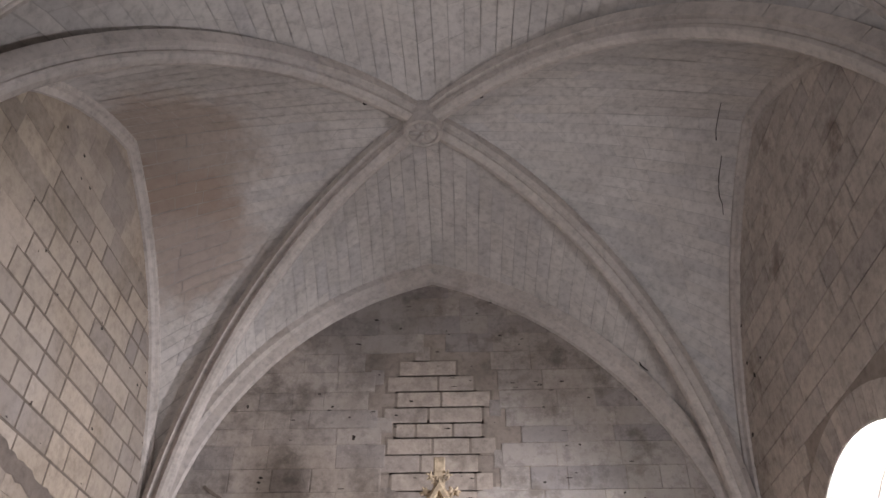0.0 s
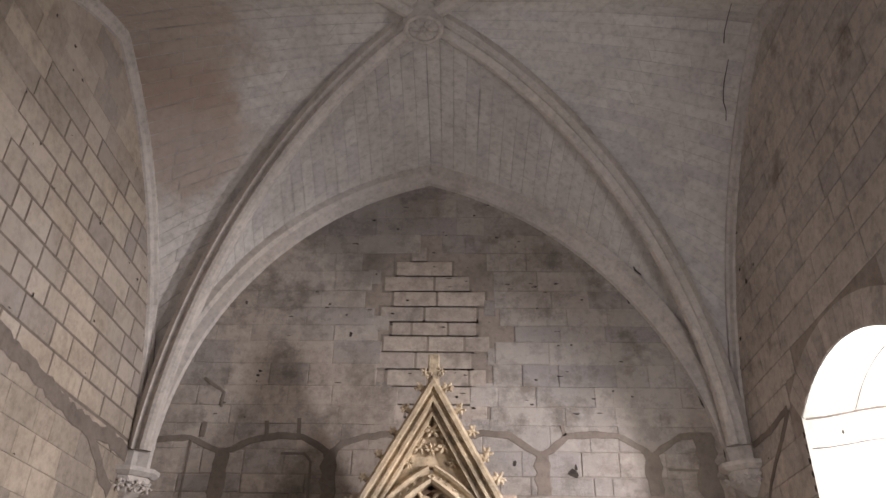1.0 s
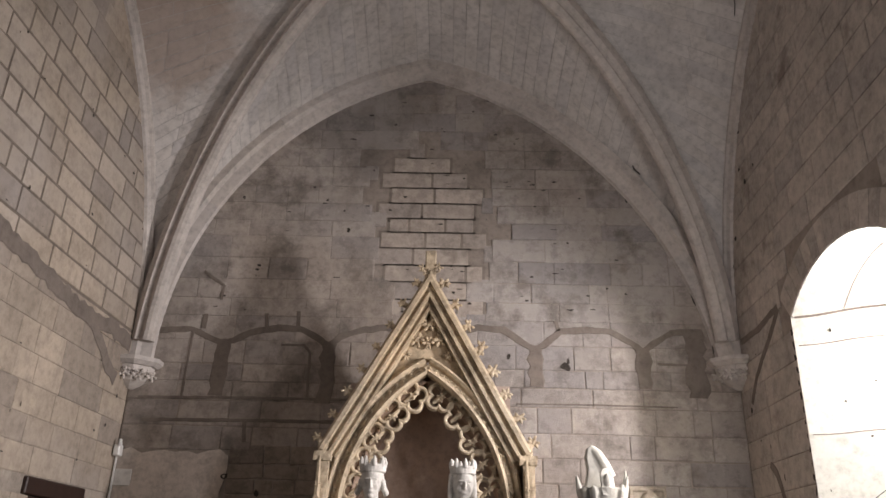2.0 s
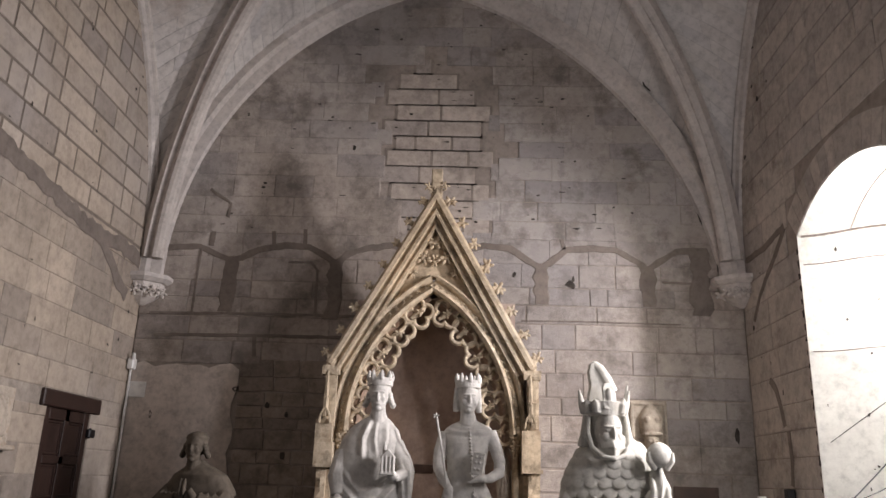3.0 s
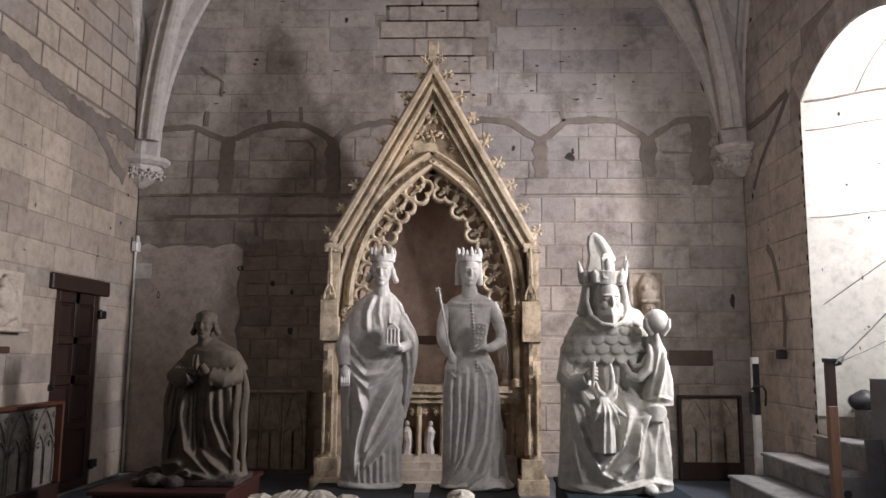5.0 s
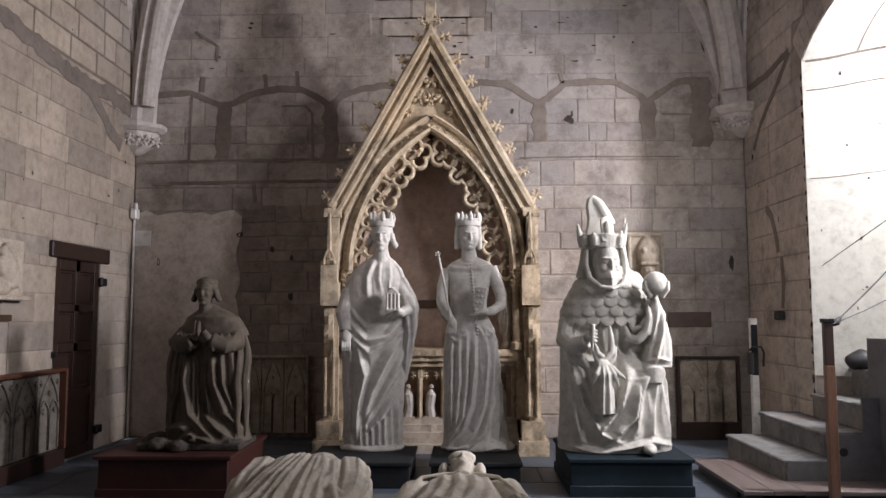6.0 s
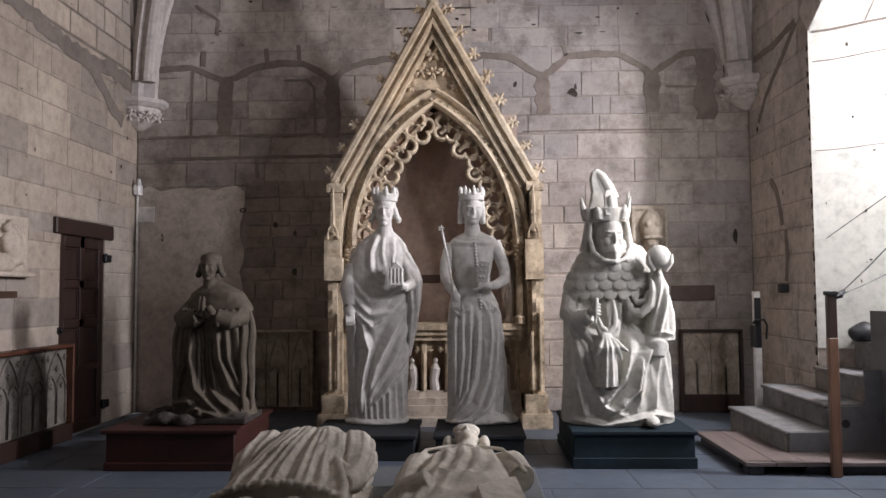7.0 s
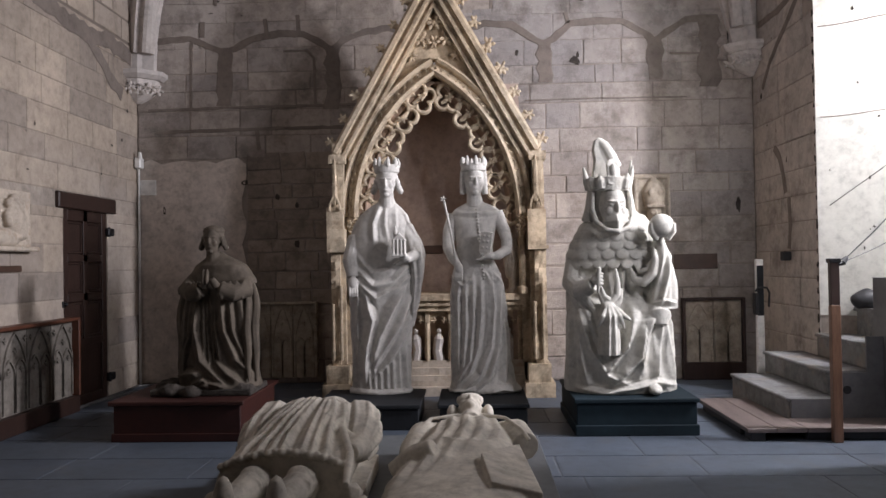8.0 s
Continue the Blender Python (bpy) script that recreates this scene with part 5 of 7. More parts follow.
def kneeling():
    bm = bmesh.new()
    x, y = -2.36, 6.98
    fold = [(0.024, 0.06, [(-0.11, 1.20), (-0.12, 0.91), (-0.06, 0.65), (0.14, 0.46)]), (0.024, 0.06, [(0.11, 1.19), (0.14, 0.91), (0.24, 0.65), (0.39, 0.50)]), (0.02, 0.05, [(-0.24, 1.17), (-0.27, 0.83), (-0.30, 0.55)]),
            (0.02, 0.05, [(-0.17, 1.17), (-0.18, 0.85), (-0.27, 0.55)]), (0.02, 0.05, [(0.19, 1.17), (0.21, 0.91), (0.32, 0.61)]), (0.02, 0.05, [(0.27, 1.23), (0.29, 0.99), (0.33, 0.65)]), (0.02, 0.05, [(0.34, 1.26), (0.35, 1.03), (0.36, 0.70)]),
            (0.07, -0.05, [(0.0, 1.15), (0.02, 0.80), (0.08, 0.58)]), (0.03, 0.05, [(-0.32, 0.51), (-0.16, 0.54), (-0.07, 0.55)]), (0.02, 0.05, [(-0.16, 0.43), (-0.04, 0.49), (0.04, 0.44)]), (0.02, 0.05, [(-0.06, 0.42), (0.02, 0.46), (0.14, 0.43)]), (0.022, 0.05, [(0.04, 0.67), (0.16, 0.55), (0.28, 0.46)])]
    fold += [(0.012, 0.035, [(u, 1.19), (u + 0.005, 0.91), (u * 1.2 + 0.035, 0.57)]) for u in (-0.06, -0.02, 0.02, 0.06)]
    cloth(bm, x, y, [(0.40, -0.32, 0.42, 0.27, 0.30), (0.47, -0.33, 0.40, 0.25, 0.29), (0.57, -0.33, 0.385, 0.22, 0.27), (0.75, -0.31, 0.36, 0.20, 0.24), (1.05, -0.28, 0.37, 0.18, 0.21), (1.21, -0.26, 0.37, 0.17, 0.20), (1.33, -0.25, 0.36, 0.16, 0.19),
                     (1.41, -0.23, 0.35, 0.15, 0.18), (1.49, -0.17, 0.28, 0.13, 0.15), (1.55, -0.09, 0.17, 0.10, 0.11), (1.62, -0.05, 0.07, 0.06, 0.07)], fold, seed=51)
    # short cape over the shoulders
    cloth(bm, x, y, [(1.33, -0.26, 0.38, 0.16, 0.21), (1.36, -0.25, 0.375, 0.165, 0.21), (1.42, -0.215, 0.34, 0.155, 0.19), (1.50, -0.17, 0.29, 0.15, 0.16), (1.56, -0.085, 0.18, 0.11, 0.12), (1.60, -0.05, 0.09, 0.08, 0.09)], (), 120, 40, 53)
    for s in (-1, 1):
        cx = x + 0.05
        drape(bm, [(cx + s * 0.31, y - 0.06, 1.36), (cx + s * 0.335, y - 0.08, 1.1), (cx + s * 0.33, y - 0.09, 0.8), (cx + s * 0.35, y - 0.12, 0.45)], 0.04)
        drape(bm, [(cx + s * 0.27, y - 0.12, 1.25), (cx + s * 0.28, y - 0.15, 1.0), (cx + s * 0.29, y - 0.17, 0.7), (cx + s * 0.30, y - 0.2, 0.45)], 0.03)
    head(bm, x + 0.005, y - 0.07, 1.72, 0.92, "bob")
    add_ball(bm, (x + 0.005, y - 0.03, 1.81), (0.10, 0.11, 0.055))
    for s in (-1, 1):
        cx = x + 0.045
        add_tube(bm, [(cx + s * 0.23, y - 0.02, 1.38), (cx + s * 0.26, y - 0.12, 1.27), (cx + s * 0.18, y - 0.21, 1.25), (cx + s * 0.075, y - 0.25, 1.29)], [0.06, 0.085, 0.08, 0.07], 16)
        for i in range(4):
            u = 0.27 - 0.05 * i
            drape(bm, [(cx + s * u, y - 0.15 - 0.03 * i, 1.36), (cx + s * (u - 0.02), y - 0.22 - 0.025 * i, 1.28), (cx + s * (u - 0.01), y - 0.19 - 0.03 * i, 1.19)], 0.022)
        add_tube(bm, [(cx + s * 0.06, y - 0.27, 1.31), (cx + s * 0.02, y - 0.30, 1.38)], [0.04, 0.03], 10)
        add_ball(bm, (cx - 0.03 + s * 0.016, y - 0.31, 1.40), (0.018, 0.026, 0.075), pose(0, 0, 0, -12))
    return statue(bm, PLASTER_BROWN, "brownish cast of a kneeling praying man in long robe", None, 0.0065, 1)


def knight():
    """Lies on its back, feet to the south."""
    bm = bmesh.new()
    fan = [-0.27 + 0.058 * i + 0.012 * math.sin(i * 2.3) for i in range(10)]
    cloth(bm, 0, 0, [(0.60, -0.36, 0.33, 0.18, 0.15), (0.75, -0.35, 0.33, 0.20, 0.15), (1.0, -0.31, 0.31, 0.235, 0.16), (1.3, -0.31, 0.31, 0.275, 0.16), (1.50, -0.32, 0.32, 0.30, 0.16), (1.62, -0.27, 0.27, 0.26, 0.15), (1.70, -0.13, 0.15, 0.15, 0.10)],
          [(0.021, 0.05, [(u * 0.5 + 0.03, 1.60), (u * 0.8, 1.25), (u * 1.05 - 0.02, 0.95), (u * 1.3 - 0.03, 0.60)]) for u in fan] + [(0.03, 0.05, [(0.10, 1.66), (0.14, 1.3), (0.12, 1.0)]), (0.03, 0.05, [(0.20, 1.62), (0.22, 1.3), (0.17, 1.05)])], seed=71)
    head(bm, 0.06, -0.12, 1.70, 1.12, "bob", 0)
    add_ball(bm, (0.06, -0.20, 1.80), (0.12, 0.07, 0.08))
    for k in range(11):
        a = math.pi * (k + 0.5) / 11
        add_ball(bm, (0.06 + 0.17 * math.cos(a), -0.05 - 0.17 * math.sin(a), 1.80), (0.04, 0.04, 0.035), fine=2)
    for i in range(19):
        u = -0.33 + 0.036 * i
        add_ball(bm, (u, -0.10 - 0.09 * (1 - (u / 0.36) ** 2), 0.60 - 0.012 * (i % 2)), (0.022, 0.022, 0.03), fine=2)
    for s in (-1, 1):
        add_tube(bm, [(s * 0.20, -0.14, 1.66), (s * 0.27, -0.15, 1.58), (s * 0.30, -0.11, 1.38), (s * 0.31, -0.07, 1.15), (s * 0.29, -0.08, 1.0)], [0.08, 0.135, 0.125, 0.09, 0.05], 18)
        for i in range(5):
            a = radians(100 - 35 * i)
            u, v = math.cos(a), -math.sin(a)
            drape(bm, [(s * (0.22 + 0.09 * u), -0.14 + 0.10 * v, 1.68), (s * (0.27 + 0.13 * u), -0.15 + 0.13 * v, 1.56), (s * (0.30 + 0.125 * u), -0.11 + 0.125 * v, 1.36), (s * (0.31 + 0.09 * u), -0.07 + 0.09 * v, 1.12)], 0.017)
        kx = s * 0.12 - 0.02
        add_tube(bm, [(kx, 0.0, 0.7), (kx, -0.04, 0.52), (kx, -0.05, 0.44), (kx - 0.03, -0.03, 0.3), (kx - 0.06, 0.0, 0.08)], [0.10, 0.085, 0.08, 0.075, 0.05], 14)
        add_ball(bm, (kx, -0.10, 0.49), (0.06, 0.045, 0.07))
        for q in (0.40, 0.57):
            add_ball(bm, (kx, -0.07, q), (0.085, 0.05, 0.012))
        add_ball(bm, (kx, -0.10, 0.02), (0.05, 0.13, 0.06))
    # belt, sword hilt and the frayed skirt at its side
    add_tube(bm, [(0.30, -0.10, 1.22), (0.24, -0.20, 1.05), (0.33, -0.14, 0.72), (0.36, -0.08, 0.35)], [0.022, 0.028, 0.026, 0.02], 8)
    add_ball(bm, (0.31, -0.12, 1.26), 0.035)
    add_box(bm, -0.36, 0.38, 0.10, 0.2, -0.08, 1.70, 0)
    add_ball(bm, (0.04, 0.06, 1.70), (0.22, 0.10, 0.14))
    rng = random.Random(9)
    for i in range(26):
        add_ball(bm, (rng.choice((-0.36, 0.38)) + rng.uniform(-0.05, 0.05), 0.08 + rng.uniform(-0.06, 0.05), rng.uniform(0.0, 0.8)), rng.uniform(0.04, 0.07), fine=1)
    m = pose(-0.99, 3.40, 0.33, 0, 0, 1) @ pose(0, 0, 0, -90)
    return statue(bm, PLASTER_OLD, "yellowed plaster effigy of a knight lying on his back", m, 0.0075, 1, group="lying effigies")


def bishop():
    bm = bmesh.new()
    cloth(bm, 0, 0, [(0.05, -0.46, 0.30, 0.08, 0.12), (0.5, -0.46, 0.29, 0.12, 0.13), (0.8, -0.39, 0.29, 0.17, 0.13), (1.1, -0.31, 0.29, 0.195, 0.14), (1.4, -0.28, 0.28, 0.20, 0.14), (1.53, -0.23, 0.24, 0.165, 0.13), (1.60, -0.1, 0.1, 0.10, 0.09)],
          [(0.03, 0.03, [(-0.16, 1.48), (-0.20, 1.1), (-0.30, 0.7), (-0.40, 0.3)]), (0.028, 0.03, [(-0.09, 1.5), (-0.10, 1.15), (-0.17, 0.8), (-0.28, 0.45)]), (0.03, 0.035, [(0.0, 1.5), (0.0, 1.15), (-0.05, 0.85), (-0.14, 0.6)]),
           (0.03, 0.03, [(0.09, 1.5), (0.10, 1.15), (0.06, 0.9), (-0.04, 0.72)]), (0.03, 0.03, [(0.17, 1.48), (0.19, 1.1), (0.16, 0.9)]), (0.04, 0.035, [(-0.20, 0.95), (-0.06, 0.78), (0.10, 0.80), (0.22, 0.98)]), (0.012, 0.02, [(-0.24, 1.46), (-0.08, 1.525), (0.1, 1.525), (0.25, 1.45)])], seed=83)
    head(bm, 0.02, -0.15, 1.72, 1.1, "none")
    add_ball(bm, (0.02, -0.235, 1.80), (0.10, 0.055, 0.08))
    for s in (-1, 1):
        add_ball(bm, (0.02 + s * 0.125, -0.16, 1.72), (0.04, 0.06, 0.12))
    add_ball(bm, (0.0, 0.0, 1.72), (0.22, 0.13, 0.15))
    add_tube(bm, [(-0.35, -0.11, 1.30), (-0.25, -0.175, 1.46), (-0.08, -0.185, 1.53), (0.1, -0.185, 1.53), (0.25, -0.18, 1.45), (0.34, -0.14, 1.28), (0.38, -0.10, 1.14)], 0.013, 8)
    add_tube(bm, [(0.20, -0.04, 1.56), (0.31, -0.06, 1.44), (0.36, -0.04, 1.24)], [0.09, 0.115, 0.09], 18)
    add_tube(bm, [(-0.20, -0.04, 1.56), (-0.29, -0.05, 1.44), (-0.34, -0.02, 1.2), (-0.36, 0.0, 1.0)], [0.09, 0.115, 0.10, 0.07], 18)
    add_tube(bm, [(-0.42, -0.02, 0.72), (-0.30, -0.12, 0.70), (-0.20, -0.18, 0.66)], [0.07, 0.075, 0.05], 12)
    prism(bm, [(0.30, -0.13, 0.95), (0.06, -0.17, 0.58), (0.10, -0.12, 0.2), (0.36, -0.06, 0.2)], (0, 1, 0), 0.16)
    add_box(bm, -0.36, 0.33, 0.08, 0.15, 0.0, 1.62, 0)
    m = pose(-0.02, 3.66, 0.28, 0, 0, 1) @ pose(0, 0, 0, -90)
    return statue(bm, PLASTER_OLD, "pale plaster effigy of a robed cleric lying on a slab", m, 0.0075, 1, group="lying effigies")


def fragment():
    bm = bmesh.new()
    x, y = 0.455, 8.76
    robe(bm, [(1.30, x, y, 0.09, 0.08), (1.5, x, y, 0.11, 0.09), (1.75, x - 0.03, y, 0.09, 0.07), (1.92, x - 0.05, y, 0.03, 0.03)], folds(12, 91, (0.01, 0.025), (0.08, 0.15), 0.5), rows=30, sides=50)
    robe(bm, [(1.13, x + 0.02, y, 0.085, 0.085), (1.17, x + 0.02, y, 0.085, 0.085), (1.2, x + 0.02, y, 0.06, 0.06), (1.31, x + 0.02, y, 0.065, 0.065)], rows=12, sides=30)
    add_tube(bm, [(x + 0.10, y, 1.25), (x + 0.11, y, 1.75), (x + 0.03, y, 1.9)], [0.03, 0.035, 0.02], 8)
    return statue(bm, RELIEF, "broken carved figure on a small pedestal in the tomb", None, 0.009, 1)


king()
queen()
pope()
kneeling()
knight()
bishop()
fragment()


# ---- plinths ----
def plinth(name, x0, x1, y0, y1, h, material, label, group="", lip=0.03, foot=0.0):
    th = thing(name, label, "plinth", group, at=(0, 0, 0))
    bm = bmesh.new()
    add_box(bm, x0, x1, y0, y1, 0.0, h - 0.035, 0.006)
    part("body", bm, material, th)
    bm = bmesh.new()
    add_box(bm, x0 - lip, x1 + lip, y0 - lip, y1 + lip, h - 0.035, h, 0.006)
    part("top", bm, material, th)
    if foot:
        bm = bmesh.new()
        add_box(bm, x0 - 0.015, x1 + 0.015, y0 - 0.015, y1 + 0.015, 0.0, foot, 0.005)
        part("foot", bm, material, th)
    return th


plinth("plinth", -3.09, -1.99, 6.49, 7.62, 0.345, RED, "dark red painted box plinth on the slate floor", lip=0.035, foot=0.07)
plinth("plinth", 0.87, 1.88, 6.59, 7.7, 0.312, NAVY, "navy blue painted box plinth on the slate floor", lip=0.02, foot=0.09)
plinth("plinth", -1.42, -0.50, 6.86, 7.72, 0.225, CHARCOAL, "dark charcoal painted box plinth below a standing figure", "plinths of the crowned statues", lip=0.018)
plinth("plinth", -0.31, 0.47, 6.86, 7.72, 0.225, CHARCOAL, "dark charcoal painted box plinth below a standing figure", "plinths of the crowned statues", lip=0.018)
bm = bmesh.new()
add_box(bm, -1.62, 0.49, 3.1, 6.10, 0.0, 0.13, 0.008)
single("effigy_slab", bm, SLAB_PAINT, "low grey painted slab under two lying effigies", "slab")
# rocky base of the kneeling figure
bm = bmesh.new()
rng = random.Random(19)
for i in range(40):
    a = rng.uniform(0, math.tau)
    r = rng.uniform(0.4, 1.0)
    k = rng.uniform(0.05, 0.10)
    add_ball(bm, (-2.42 + 0.47 * r * math.cos(a), 6.98 + 0.30 * r * math.sin(a), 0.36 + k * 0.3), (k, k * rng.uniform(0.8, 1.2), k * 0.7), pose(0, 0, 0, 0, 0, rng.uniform(0, 90)), fine=3)
add_box(bm, -2.86, -1.96, 6.70, 7.28, 0.345, 0.40)
for v in bm.verts:
    v.co += Vector((0.02 * noise.noise(v.co * 14), 0.02 * noise.noise(v.co * 14 + Vector((5, 0, 0))), 0.02 * noise.noise(v.co * 18 + Vector((0, 9, 0)))))
    v.co.z = max(0.346, v.co.z)
ob = single("rock_base", bm, ROCK_AND_HOLLOW, "dark rocky mound below a kneeling figure", "base")
mod = ob.modifiers.new("join", "REMESH")
mod.mode, mod.voxel_size = "VOXEL", 0.011


# ---- scars of the walls, and dark patches for their holes ----
BANDS = []


def band(parent, pts, width, normal, name="mortar_band"):
    """A ragged band of mortar along a line on a wall."""
    BANDS.append(1)
    lift = 0.0012 + 0.0007 * (len(BANDS) % 7)
    rng = random.Random(len(pts) * 7 + int(width * 100))
    fine = []
    pts = [Vector(p) for p in pts]
    for p, q in zip(pts, pts[1:]):
        n = max(2, int((q - p).length / 0.09))
        fine += [p.lerp(q, k / n) for k in range(n)]
    fine.append(pts[-1])
    n = Vector(normal)
    bm = bmesh.new()
    rows = []
    for i, p in enumerate(fine):
        t = (fine[min(i + 1, len(fine) - 1)] - fine[max(i - 1, 0)]).normalized()
        s = n.cross(t)
        a, b = (width / 2 * rng.uniform(0.72, 1.28) for _ in range(2))
        rows.append([bm.verts.new(p + s * u + n * v) for u, v in ((-a, 0.0), (-a * 0.85, 0.004 + lift), (b * 0.85, 0.004 + lift), (b, 0.0))])
    for p, q in zip(rows, rows[1:]):
        for k in range(3):
            bm.faces.new((p[k], p[k + 1], q[k + 1], q[k]))
    return part(name, bm, MORTAR, parent)


def north_line(*xz):
    return [(x, YB - 0.001, z) for x, z in xz]


NN = (0, -1, 0)
band(wall_north, north_line((-4.0, 4.36), (-3.55, 4.39), (-3.28, 4.28), (-3.10, 4.20)), 0.075, NN)
band(wall_north, north_line((-3.10, 4.20), (-2.98, 4.25), (-2.76, 4.37), (-2.40, 4.43), (-2.10, 4.41), (-1.84, 4.28), (-1.74, 4.20)), 0.085, NN)
band(wall_north, north_line((-1.74, 4.20), (-1.58, 4.32), (-1.36, 4.41), (-1.0, 4.46), (-0.65, 4.38), (-0.42, 4.22)), 0.085, NN)
band(wall_north, north_line((-0.42, 4.22), (-0.1, 4.42), (0.2, 4.48), (0.54, 4.46), (0.76, 4.31), (0.94, 4.20)), 0.085, NN)
band(wall_north, north_line((0.94, 4.20), (1.05, 4.27), (1.27, 4.46), (1.63, 4.48), (1.92, 4.46), (2.20, 4.31), (2.32, 4.20)), 0.085, NN)
band(wall_north, north_line((2.32, 4.20), (2.46, 4.31), (2.71, 4.46), (2.97, 4.49), (3.12, 4.40)), 0.085, NN)
for x, z0, z1, w in ((-3.11, 4.26, 3.52, 0.20), (-1.73, 4.24, 3.45, 0.19), (0.94, 4.26, 3.72, 0.19), (2.32, 4.26, 3.72, 0.21), (2.98, 4.52, 3.62, 0.25)):
    band(wall_north, north_line((x, z0), (x + 0.01, (z0 + z1) / 2), (x, z1)), w, NN)
for pts, w in ((((-3.52, 4.36), (-3.55, 3.5)), 0.03), (((-2.56, 4.40), (-2.58, 4.62)), 0.05), (((-2.15, 4.42), (-2.16, 4.66)), 0.05), (((-2.35, 4.2), (-2.05, 4.2), (-1.96, 4.1), (-1.95, 3.52)), 0.035),
               (((-4.1, 3.48), (-2.9, 3.5), (-1.4, 3.5)), 0.035), (((-4.0, 3.2), (-2.6, 3.22), (-1.5, 3.22)), 0.045), (((-3.4, 4.4), (-3.38, 4.6)), 0.06), (((1.25, 4.46), (1.22, 4.6)), 0.05),
               (((0.7, 3.5), (1.6, 3.51), (2.7, 3.5)), 0.02), (((2.5, 4.05), (2.95, 4.04)), 0.03), (((-2.7, 3.2), (-2.68, 2.95)), 0.05), (((-3.5, 5.2), (-3.2, 5.0), (-3.22, 4.8)), 0.04)):
    band(wall_north, north_line(*pts), w, NN, "open_joint")


def pit_shade(parent, c, r, normal, seed):
    """A dark, nearly flat patch that stands for the shade inside a broken hole."""
    rng = random.Random(seed)
    n = Vector(normal)
    u = n.cross(Vector((0, 0, 1))).normalized()
    bm = bmesh.new()
    o = Vector(c)
    rim = []
    for k in range(9):
        a = math.tau * k / 9
        q = rng.uniform(0.55, 1.2)
        rim.append(bm.verts.new(o + u * (r[0] * q * math.cos(a)) + Vector((0, 0, r[1] * q * math.sin(a))) + n * 0.0045))
    mid = bm.verts.new(o + n * 0.001)
    for k in range(9):
        bm.faces.new((rim[k], rim[(k + 1) % 9], mid))
    part("pit_shade", bm, ROCK_AND_HOLLOW, parent)


rng = random.Random(77)
for x, z, rx, rz in ((-2.86, 2.54, 0.09, 0.035), (-1.59, 5.85, 0.025, 0.045), (2.25, 6.38, 0.02, 0.05), (1.33, 3.98, 0.07, 0.06), (1.36, 4.06, 0.02, 0.06), (-3.1, 6.33, 0.02, 0.03), (-2.45, 2.35, 0.03, 0.05),
                     (-2.2, 2.25, 0.03, 0.04), (-2.2, 1.75, 0.05, 0.07), (3.3, 2.15, 0.03, 0.12), (-3.9, 2.2, 0.02, 0.06), (-0.9, 4.25, 0.02, 0.02), (0.6, 4.1, 0.03, 0.05)):
    pit_shade(wall_north, (x, YB - 0.001, z), (rx, rz), NN, int(100 * (x + z)))
for k in range(110):
    x, z = rng.uniform(-3.3, 2.6), rng.uniform(4.6, 8.0)
    if abs(x + 0.4) < 3.4 - (z - 4.6) * 0.75:
        pit_shade(wall_north, (x, YB - 0.001, z), (rng.uniform(0.008, 0.05), rng.uniform(0.006, 0.02)), NN, k)
WN, EN = (1, 0, 0), (-1, 0, 0)
band(wall_west, [(XL + 0.001, y, z) for y, z in ((4.2, 4.3), (5.4, 4.36), (6.24, 4.32), (7.24, 4.22), (7.88, 4.12), (8.4, 4.10), (8.9, 4.16), (9.45, 4.12))], 0.20, WN)
band(wall_west, [(XL + 0.001, y, z) for y, z in ((8.3, 4.1), (8.62, 3.92), (8.96, 3.70), (9.2, 3.6))], 0.17, WN)
band(wall_east, [(XR - 0.001, y, z) for y, z in ((9.4, 4.30), (8.9, 4.28), (8.2, 4.36))], 0.08, EN)
band(wall_east, [(XR - 0.001, y, z) for y, z in ((8.2, 4.34), (8.5, 4.12), (9.06, 3.77), (9.3, 3.5))], 0.07, EN)
band(wall_east, [(XR - 0.001, y, z) for y, z in ((8.62, 2.15), (8.6, 1.85), (8.64, 1.58))], 0.08, EN, "open_joint")
band(wall_east, [(XR - 0.001, y, z) for y, z in ((9.0, 2.75), (8.85, 2.62), (8.75, 2.4), (8.7, 2.2))], 0.09, EN)
for k in range(40):
    y, z = rng.uniform(5.4, 9.5), rng.uniform(2.4, 8.0)
    pit_shade(wall_west, (XL + 0.001, y, z), (rng.uniform(0.006, 0.03), rng.uniform(0.006, 0.03)), WN, 300 + k)
    if y > 8.05:
        pit_shade(wall_east, (XR - 0.001, y, z), (rng.uniform(0.008, 0.04), rng.uniform(0.008, 0.05)), EN, 500 + k)

# ---- west side: door, carved panel, bust, cable ----
door = thing("door_1", "closed dark brown panelled wooden door under a beam", "door", kind="structure")
bm = bmesh.new()
add_box(bm, XL - 0.10, XL - 0.045, DOOR_Y0, DOOR_Y1, 0.0, DOOR_H)
part("door_leaf", bm, DOOR, door)
fx0, fx1 = XL - 0.045, XL - 0.018
